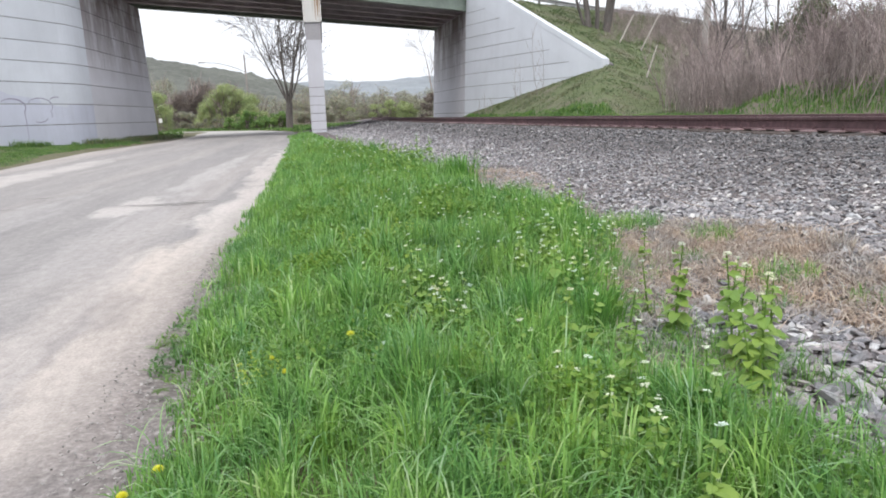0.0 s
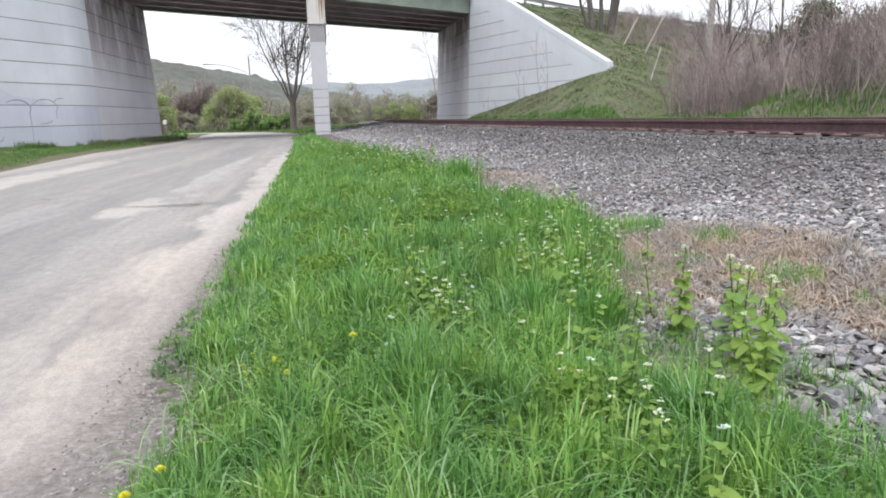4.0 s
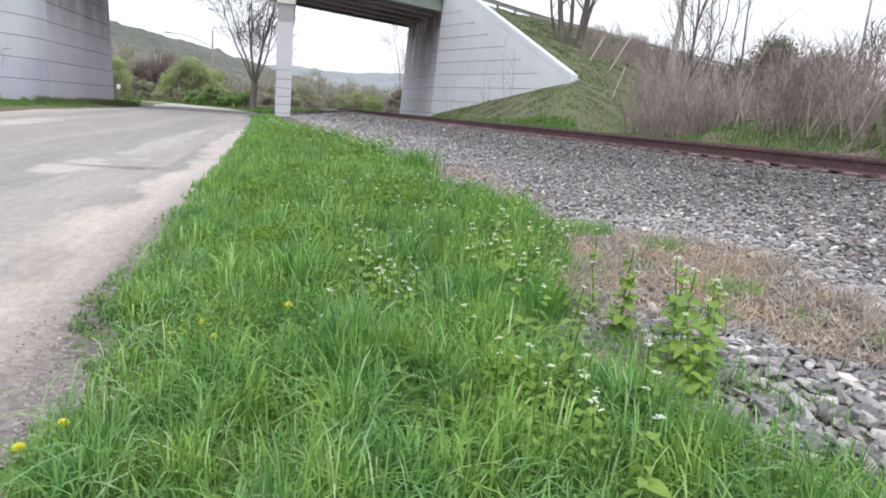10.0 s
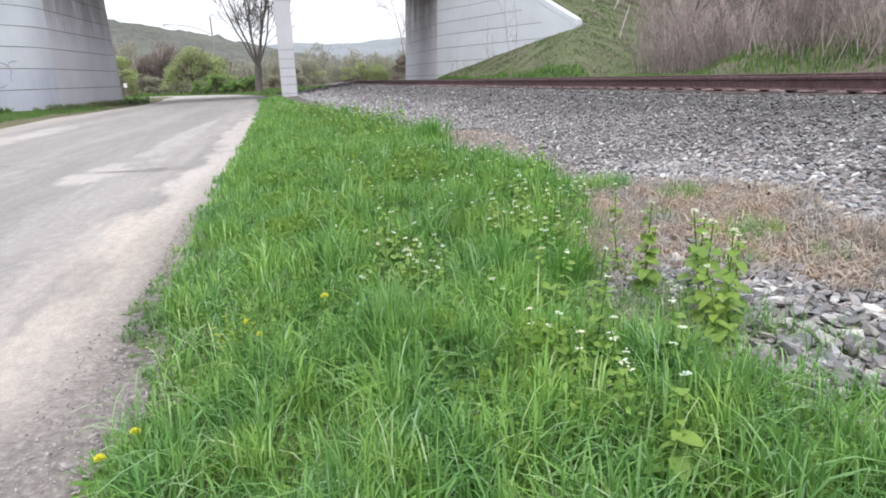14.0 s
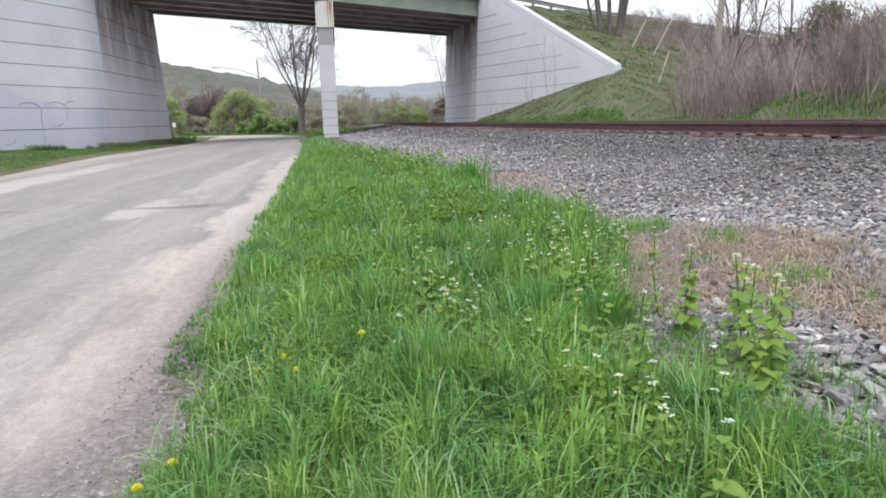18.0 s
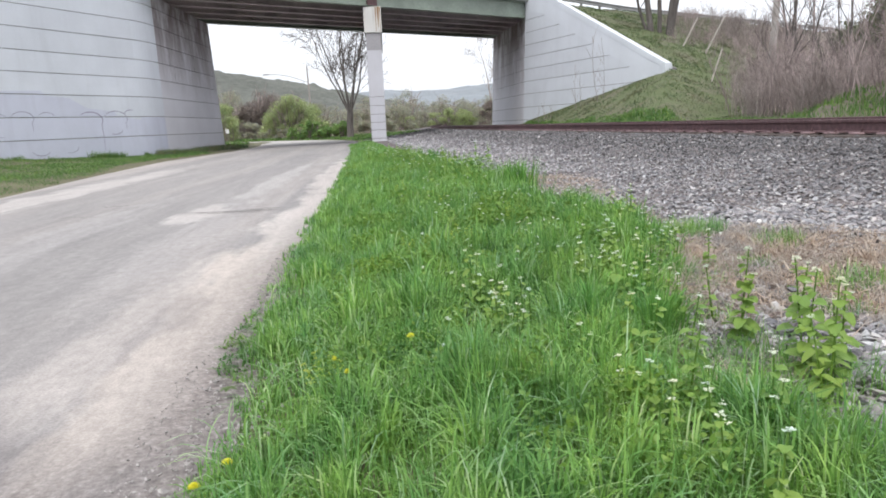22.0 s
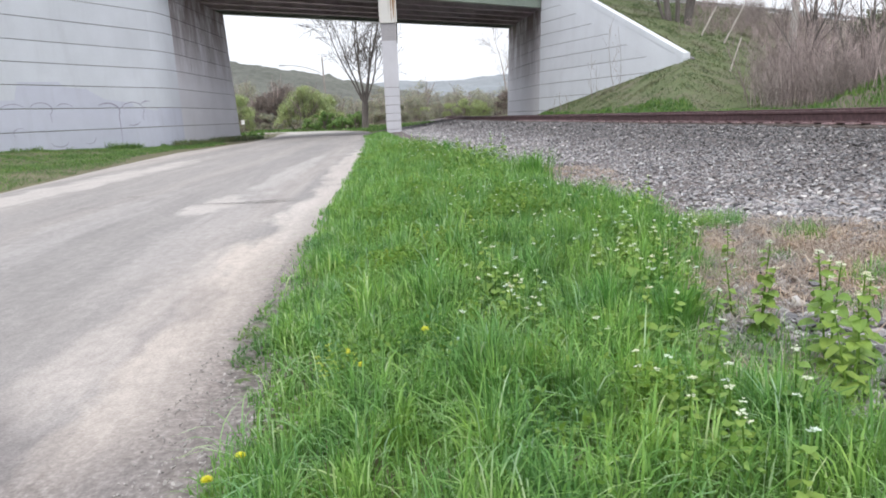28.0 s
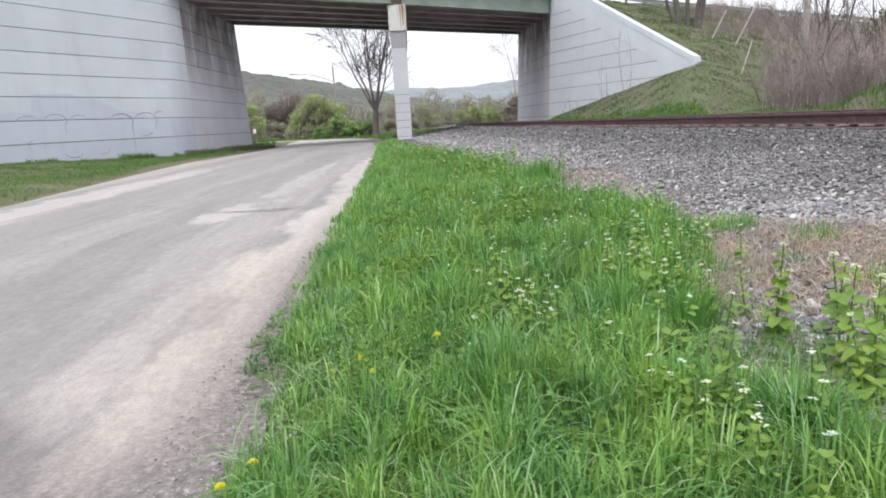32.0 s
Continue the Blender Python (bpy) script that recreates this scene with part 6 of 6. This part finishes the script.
def build_brush():
    rng = random.Random(33)
    kinds = [thicket(101, 11, 2.6), thicket(102, 13, 2.1), thicket(103, 10, 2.8), thicket(104, 14, 1.5), thicket(105, 7, 3.1), thicket(106, 9, 2.4)]
    for k, m in enumerate(kinds):
        m.materials.append(PALETWIG if k in (1, 5) else TWIG)
    spots = []
    for _ in range(112):
        y = rng.uniform(12.0, 31)
        near = float(np.interp(y, [9, 12, 20, 26, 31], [13.4, 12.8, 13.1, 14.8, 17.5]))
        x = near + 6.5 * rng.random() ** 1.7
        spots.append((x, y, rng.choice((0, 0, 1, 2, 4, 5)), rng.uniform(0.75, 1.1)))
    for _ in range(20):
        y = rng.uniform(13, 29)
        spots.append((float(np.interp(y, [12, 20, 26, 31], [12.7, 13.0, 14.6, 17.2])) + rng.uniform(-0.3, 0.4), y, rng.choice((1, 5)), rng.uniform(0.5, 0.9)))
    for _ in range(12):
        y = rng.uniform(6.5, 13)
        spots.append((rng.uniform(11.8, 13.4), y, rng.choice((3, 5, 5)), rng.uniform(0.35, 0.7)))
    for _ in range(62):
        s, q = rng.uniform(5, 48), rng.uniform(1.0, 15)
        x, y = RN_T[0] + BD.x * s + BN.x * q, RN_T[1] + BD.y * s + BN.y * q
        if (x - 12.35) * 0.9636 + (y - 45.8) * 0.2672 > 5.0 + 4.0 * rng.random():
            spots.append((x, y, rng.choice((1, 3, 3)), rng.uniform(0.6, 1.0)))
    for _ in range(78):
        s, q = rng.uniform(4, 24), rng.uniform(1.2, 9)
        x, y = RN_T[0] + BD.x * s + BN.x * q, RN_T[1] + BD.y * s + BN.y * q
        if (x - 12.35) * 0.9636 + (y - 45.8) * 0.2672 > 3.6 + 0.25 * q and x / y > 0.475:
            spots.append((x, y, rng.choice((1, 3, 3)), rng.uniform(0.5, 0.9)))
    for x, y, k, size in spots:
        if 0.47 < x / y < 0.60 and y < 31.5:
            continue
        if y < 25:
            size *= 0.8 * min(1.0, max(0.45, 1.18 - 0.34 * (lie(x, y) - 0.6)))
        shrub = empty("shrub", (x, y, lie(x, y)), label="leafless brown thicket shrub with many upright stems", category="shrub", group="trackside brush")
        shrub.rotation_euler = (0, 0, rng.uniform(0, 6.283))
        shrub.scale = (size, size, size * rng.uniform(0.85, 1.15))
        obj("bare_growth", kinds[k], None, shrub)


build_brush()


def candelabra(seed, tall, lean):
    """A leaning, forking bare shrub with upturned tips."""
    wood = Wood(seed, 0.008)
    for k in range(3):
        way = (lean + wood.rng.uniform(-0.25, 0.25), wood.rng.uniform(-0.25, 0.25), 1)
        path, d = wood.limb((0.35 * k - 0.3, wood.rng.uniform(-0.3, 0.3), -0.2), way, tall * wood.rng.uniform(0.45, 0.62), 0.028, 0.018, 4, 5, 0.16, 0.0)
        for _ in range(4):
            a = wood.rng.uniform(0, 6.283)
            kid = (d + Vector((math.cos(a), math.sin(a), 0.1)) * wood.rng.uniform(0.4, 0.9)).normalized()
            wood.grow(path[-1 - wood.rng.choice((0, 0, 1))], kid, tall * wood.rng.uniform(0.2, 0.36), 0.014, 2, 3, 0.9, 0.62, 0.16, 4, 0.3)
    return wood.mesh("bare_growth")


def leaning_shrubs():
    rng = random.Random(91)
    kinds = [candelabra(310, 4.0, 0.25), candelabra(311, 4.6, 0.4), candelabra(312, 3.4, 0.1), candelabra(313, 4.2, 0.3)]
    for m in kinds:
        m.materials.append(STEMBARK)
    for _ in range(15):
        y = rng.uniform(12.5, 25)
        x = float(np.interp(y, [12, 20, 25], [14.2, 14.8, 16.4])) + rng.uniform(0, 5)
        shrub = empty("shrub", (x, y, lie(x, y)), label="dark leaning forked shrub without leaves in the brush", category="shrub", group="leaning shrubs")
        size = rng.uniform(0.75, 1.1) * (0.62 if lie(x, y) > 1.6 else 0.9)
        shrub.rotation_euler = (0, 0, rng.uniform(-0.7, 0.7))
        shrub.scale = (size, size, size)
        obj("bare_growth", rng.choice(kinds), None, shrub)


leaning_shrubs()


# ---- middle distance beyond the bridge ----
def leafy(name, at, blobs, count, size, material, label, category, seed, wood=TWIG, group=""):
    ob = empty(name, at, label=label, category=category, group=group)
    rng = np.random.default_rng(seed)
    obj("foliage", tri_mesh("foliage", *leaf_cloud(rng, blobs, count, size)), material, ob)
    stems = Wood(seed)
    for x, y, z, rx, ry, rz in blobs:
        for _ in range(1):
            foot = (x * 0.6 + stems.rng.uniform(-0.3, 0.3) * rx, y * 0.6, -0.2)
            way = Vector((x + stems.rng.uniform(-0.5, 0.5) * rx, y, z + 0.5 * rz)) - Vector(foot)
            stems.grow(foot, way, way.length, 0.02 + 0.012 * way.length, 1, 4, 0.5, 0.4, 0.03, 4, 0.4)
    obj("bare_growth", stems.mesh("bare_growth"), wood, ob)
    return ob


def place(azimuth, far):
    return far * math.sin(radians(azimuth)), far * math.cos(radians(azimuth))


def clumps(seed, wide, tall, n, deep=2.0):
    rng = random.Random(seed)
    out = []
    for _ in range(2 * n):
        x = rng.uniform(-0.5, 0.5) * wide
        arch = 1 - (2 * x / wide) ** 2 * 0.6
        r = rng.uniform(0.09, 0.2) * tall
        z = max(r * 0.6, rng.uniform(0.12, 0.95) * tall * arch)
        out.append((x, rng.uniform(-0.5, 0.5) * deep, z, r * 1.25, r * 1.1, r * 0.85))
    return out


def middle_distance():
    ground_far = 0.15
    def put(name, az, far, wide, tall, n, count, size, mat_, label, cat, seed, group=""):
        x, y = place(az, far)
        leafy(name, (x, y, ground_far), clumps(seed, wide, tall, n), count, size, mat_, label, cat, seed, group=group)
    for k, (az, w) in enumerate(((-3.35, 1.4), (-2.45, 1.5), (-1.55, 1.6), (-0.65, 1.5), (0.1, 1.2))):
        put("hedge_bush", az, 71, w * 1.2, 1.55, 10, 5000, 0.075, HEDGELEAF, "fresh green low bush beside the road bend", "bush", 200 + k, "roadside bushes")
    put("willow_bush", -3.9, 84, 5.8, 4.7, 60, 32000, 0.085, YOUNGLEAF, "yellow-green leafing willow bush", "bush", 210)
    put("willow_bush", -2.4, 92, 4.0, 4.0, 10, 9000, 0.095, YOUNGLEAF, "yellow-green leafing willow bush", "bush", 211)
    for k, (az, far, w, h) in enumerate(((-7.3, 98, 2.4, 5.6), (-6.5, 100, 2.4, 6.6), (-5.8, 102, 2.2, 6.8), (-5.2, 104, 2.0, 6.0))):
        put("conifer", az, far, w, h, 12, 8000, 0.09, CONIFER, "dark reddish-brown conifer beyond the bend", "tree", 220 + k, "dark conifers")
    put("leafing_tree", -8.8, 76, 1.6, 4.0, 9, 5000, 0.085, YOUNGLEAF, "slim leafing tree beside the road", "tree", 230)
    brush = [(-7.4, 88, 4, 2.0), (-6.2, 86, 4, 1.6), (-5.0, 80, 4, 0.9), (-3.6, 79, 4, 0.9), (-1.0, 98, 6, 4.0), (0.6, 108, 7, 4.4), (2.2, 104, 6, 3.8), (3.8, 112, 7, 4.2), (5.2, 118, 7, 3.8), (6.4, 126, 7, 3.8), (9.5, 130, 8, 3.4), (11.4, 128, 7, 4.2), (12.6, 120, 6, 4.6), (-8.6, 112, 8, 6.0), (-10.2, 104, 8, 7.0), (3.0, 92, 4, 2.6), (4.6, 98, 5, 2.8), (14, 125, 8, 5.0)]
    rng = random.Random(5)
    brush += [(rng.uniform(-9, 14), rng.uniform(118, 165), rng.uniform(6, 10), rng.uniform(4.2, 6.4)) for _ in range(20)]
    for k, (az, far, w, h) in enumerate(brush):
        put("brown_thicket", az, far, w * 1.15, h * 1.15, 13, 3600, 0.105, BROWNLEAF, "grey-brown leafless thicket in the valley", "thicket", 240 + k, "valley thickets")
    for k, (az, far, w, h) in enumerate(((5.2, 112, 4.5, 2.9), (8.6, 118, 6.5, 3.6), (9.9, 122, 4.5, 3.2), (7.2, 128, 5.0, 2.6))):
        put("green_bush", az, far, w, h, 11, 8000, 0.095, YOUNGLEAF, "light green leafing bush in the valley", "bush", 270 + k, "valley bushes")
    put("evergreen_bush", 12.2, 92, 2.4, 3.4, 9, 2600, 0.14, CONIFER, "dark evergreen beside the far abutment", "bush", 280)
    x, y = place(41.0, 54)
    leafy("evergreen_tree", (x, y, lie(x, y)), clumps(290, 7.5, 6.6, 22, 3.0), 14000, 0.12, EVERGREEN, "dark green tree behind the brush", "tree", 290)
    for k, (az, far) in enumerate(((52.5, 62), (55, 60), (57, 58))):
        x, y = place(az, far)
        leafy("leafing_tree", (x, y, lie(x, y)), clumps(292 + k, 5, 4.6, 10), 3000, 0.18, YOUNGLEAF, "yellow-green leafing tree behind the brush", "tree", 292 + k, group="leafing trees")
    # low green growth over the bank behind the last of the brush
    rng = random.Random(31)
    blobs = []
    while len(blobs) < 160:
        y, x = rng.uniform(4.5, 13.0), rng.uniform(11.6, 18.0)
        if x / y < 1.12 + 0.1 * rng.random():
            continue
        r = rng.uniform(0.2, 0.5)
        blobs.append((x, y, lie(x, y) + r * 0.25 + rng.random() ** 2 * 0.3, r * 1.2, r * 1.2, r * 0.5))
    ob = obj("bank_leaves", tri_mesh("bank_leaves", *leaf_cloud(np.random.default_rng(31), blobs, 34000, 0.03)), BANKLEAF)
    tagged(ob, "fresh green leafy undergrowth on the bank", "undergrowth", kind="stuff")
    scatter_grass("bank_undergrowth", "rank green grass and creepers over the bank beside the brush", BANKLEAF, 32, 70000, (11.3, 18.5, 4.0, 13.2),
                  lambda x, y: x / y > 1.07 + 0.12 * field(x, y, 1.2, 3.9), 0.24, 0.014, (0.8, 2.2), 3)


middle_distance()


# ---- hills ----
def ridge(name, label, near, far, table, bumps, size, material, seed):
    azs = np.radians(np.arange(-75, 75.01, 0.2))
    rows = 26
    verts, tris = [], []
    for j in range(rows):
        t = j / (rows - 1)
        r = near + (far - near) * t
        for a in azs:
            el = float(np.interp(math.degrees(a), *zip(*table)))
            top = far * math.tan(radians(el)) + 1.0
            x, y = r * math.sin(a), r * math.cos(a)
            h = top * ease(0.0, 1.0, t) ** 0.8
            n = noise.noise((x / size, y / size, seed)) + 0.6 * noise.noise((x / size * 2.3, y / size * 2.3, seed))
            verts.append((x, y, h + bumps * n * (0.4 + 0.6 * t) - (2 if j == 0 else 0)))
    w = len(azs)
    for j in range(rows - 1):
        for i in range(w - 1):
            a = j * w + i
            tris += [(a, a + w + 1, a + 1), (a, a + w, a + w + 1)]
    return tagged(obj(name, tri_mesh(name, verts, tris), material), label, kind="structure")


ridge("backdrop_hill", "wooded hillside in early spring leaf", 170, 520, [(-75, 6), (-20, 5.2), (-9, 4.32), (-3.3, 3.4), (1.5, 2.45), (4, 1.9), (7, 1.3), (12, 1.0), (30, 1.0), (75, 1.2)], 2.6, 9.0, WOODS, 2.0)
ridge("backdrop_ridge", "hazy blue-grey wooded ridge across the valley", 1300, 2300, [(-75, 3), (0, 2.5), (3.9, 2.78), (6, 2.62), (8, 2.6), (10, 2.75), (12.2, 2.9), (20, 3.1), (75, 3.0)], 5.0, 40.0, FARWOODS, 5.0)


# ---- poles, stakes and small fixtures ----
def utility_pole(at, tall, label, lean=(0, 0), arm=False, lamp=0.0, r=0.15, material=None):
    pole = empty("utility_pole", at, label=label, category="utility pole")
    top = Vector((lean[0], lean[1], tall))
    bm = bmesh.new()
    rod(bm, (0, 0, -0.4), top * 0.5, r, r * 0.86, 10)
    rod(bm, top * 0.5, top, r * 0.86, r * 0.7, 10)
    part("shaft", bm, material or POLEWOOD, pole)
    if arm:
        part("crossarm", bar(bmesh.new(), top + Vector((-0.6, 0, -0.9)), top + Vector((0.6, 0, -0.9)), 0.1, 0.12), POLEWOOD, pole)
        for k in (-0.5, 0.5):
            part("insulator", rod(bmesh.new(), top + Vector((k, 0, -0.84)), top + Vector((k, 0, -0.68)), 0.05, 0.03, 7), LAMPGREY, pole)
    if lamp:
        start = top * 0.76 if lamp < 0 else top
        end = start + Vector((lamp, 0, 1.3 if lamp < 0 else 0.7))
        bm = bmesh.new()
        pts = [start.lerp(end, t) + Vector((0, 0, 0.35 * math.sin(math.pi * t))) for t in np.linspace(0, 1, 7)]
        part("lamp_arm", tube(bm, pts, 0.045), LAMPGREY, pole)
        sgn = 1 if lamp > 0 else -1
        bm = bmesh.new()
        loft(bm, [end + Vector(p) for p in ((-0.1 * sgn, -0.12, -0.06), (0.8 * sgn, -0.18, -0.1), (0.8 * sgn, 0.18, -0.1), (-0.1 * sgn, 0.12, -0.06))], [end + Vector(p) for p in ((-0.1 * sgn, -0.08, 0.08), (0.65 * sgn, -0.1, 0.1), (0.65 * sgn, 0.1, 0.1), (-0.1 * sgn, 0.08, 0.08))])
        part("lamp_head", bevel(bm, 0.03), LAMPGREY, pole, "grey cobra-head street lamp")
    return pole


def pale_tree(at):
    """A pale-barked trunk with a few thin limbs and one dark stub."""
    tree = empty("pale_tree", at, label="pale-barked leafless tree trunk with few thin limbs", category="tree")
    wood = Wood(501, 0.008)
    path, d = wood.limb((0, 0, -0.4), (0.03, 0, 1), 12.4, 0.20, 0.13, 12, 9, 0.018, 0.0)
    obj("trunk", wood.mesh("trunk"), PALEWOOD, tree)
    twigs = Wood(502, 0.008)
    for h, side, length in ((5, -1, 1.3), (6, 1, 0.7), (7, -1, 1.9), (8, -1, 1.6), (9, 1, 1.2), (10, -1, 2.0), (11, 1, 1.6)):
        twigs.grow(path[h], (0.9 * side, twigs.rng.uniform(-0.4, 0.4), 0.8), length, 0.035, 2, 4, 0.8, 0.55, 0.05, 4, 0.3)
    obj("crown", twigs.mesh("crown"), PALETWIG, tree, "thin grey limbs")
    stub = Wood(503)
    stub.limb(path[10], (1, 0, -0.35), 0.75, 0.10, 0.06, 3, 6, 0.1)
    obj("broken_limb", stub.mesh("broken_limb"), BARK, tree, "dark broken limb")


x, y = place(33.0, 43)
pale_tree((x, y, lie(x, y)))
for k, (a, far, tall) in enumerate(((33.9, 40, 11.0), (34.9, 40.5, 12.0))):
    x, y = place(a, far)
    bare_tree("bare_tree", (x, y, lie(x, y)), [(-0.05 + 0.06 * k, 0, tall, 0.085), (0.14, 0.05, tall * 0.85, 0.06)], "slender dark bare tree beside the pale trunk", 520 + k, 2, 6, 0.6)
x, y = place(-2.15, 100)
utility_pole((x, y, 0.1), 9.4, "dark wooden utility pole with a street lamp arm", lean=(-0.2, 0), lamp=-5.2, r=0.13)
x, y = place(45.4, 100)
utility_pole((x, y, 4.0), 19.0, "tall grey street lamp pole beside the upper road", lean=(0.5, 0), lamp=5.5, r=0.17, material=LAMPGREY)


def stake(p, q, r, label):
    """A pale leaning stake between two places."""
    ob = empty("stake", p, label=label, category="stake", group="leaning stakes")
    d = Vector(q) - Vector(p)
    bm = bmesh.new()
    rod(bm, -d * 0.06, d * 0.5, r, r * 0.9, 7)
    rod(bm, d * 0.5, d, r * 0.9, r * 0.75, 7)
    part("shaft", bm, STAKEWOOD, ob)


for (a0, e0, a1, e1, far) in ((26.85, 4.74, 27.94, 6.93, 44.5), (28.46, 4.15, 29.79, 6.81, 44), (29.0, 2.25, 29.69, 4.58, 36.3)):
    x0, y0 = place(a0, far)
    x1, y1 = place(a1, far)
    z0, z1 = 0.95 + far * math.tan(radians(e0)), 0.95 + far * math.tan(radians(e1))
    stake((x0, y0, min(z0, lie(x0, y0) + 0.05)), (x1, y1, z1), 0.0011 * far, "pale weathered stake leaning on the bank")
x, y = place(32.1, 27)
stake((x, y, lie(x, y)), (x + 0.05, y, 1.45), 0.026, "short pale wooden post in the lineside grass")


def fallen_limb(p, q, seed):
    wood = Wood(seed)
    d = Vector(q) - Vector(p)
    wood.grow((0, 0, 0), d, d.length, 0.015, 2, 5, 0.8, 0.4, 0.07, 5)
    ob = empty("fallen_limb", p, label="pale bare limb leaning out of the brush", category="branch", group="fallen limbs")
    obj("limb", wood.mesh("limb"), PALETWIG, ob)


for p, q, seed in (((11.9, 10.9, 0), (14.2, 9.6, 3.0), 1), ((11.8, 10.0, 0), (14.0, 8.8, 2.6), 2), ((12.0, 11.8, 0), (12.9, 11.2, 2.7), 3), ((11.9, 8.6, 0), (12.3, 8.3, 2.7), 4), ((12.1, 12.6, 0), (13.4, 11.4, 3.2), 5), ((11.9, 11.3, 0), (13.6, 10.1, 2.2), 7)):
    fallen_limb((p[0], p[1], lie(p[0], p[1])), q, 400 + seed)


def sign(az, far, w, h, z):
    x, y = place(az, far)
    ob = empty("road_sign", (x, y, 0.1), label="small white sign on a post beside the bend", category="sign")
    part("post", bar(bmesh.new(), (0, 0, -0.2), (0, 0, z + h), 0.07, 0.07, up=(0, 1, 0)), POLEWOOD, ob)
    part("plate", bevel(bar(bmesh.new(), (-w / 2, -0.06, z + h / 2), (w / 2, -0.06, z + h / 2), 0.02, h), 0.005), SIGNWHITE, ob)


sign(-8.7, 74, 0.32, 0.42, 0.8)


def stray_stalks():
    """Loose dead stalks on the ballast and in the litter."""
    rng = random.Random(77)
    for k in range(34):
        x, y = rng.uniform(1.6, 3.4), rng.uniform(1.6, 4.6)
        a, n = rng.uniform(0, 6.283), rng.uniform(0.08, 0.26)
        ob = empty("dead_stalk", (x, y, bed_height(x, y) + 0.04), label="pale dry stalk lying on the ballast", category="stalk", group="dead stalks")
        part("shaft", rod(bmesh.new(), (0, 0, 0), (n * math.cos(a), n * math.sin(a), rng.uniform(-0.01, 0.10)), 0.003, 0.0015, 5), STRAW, ob)


stray_stalks()
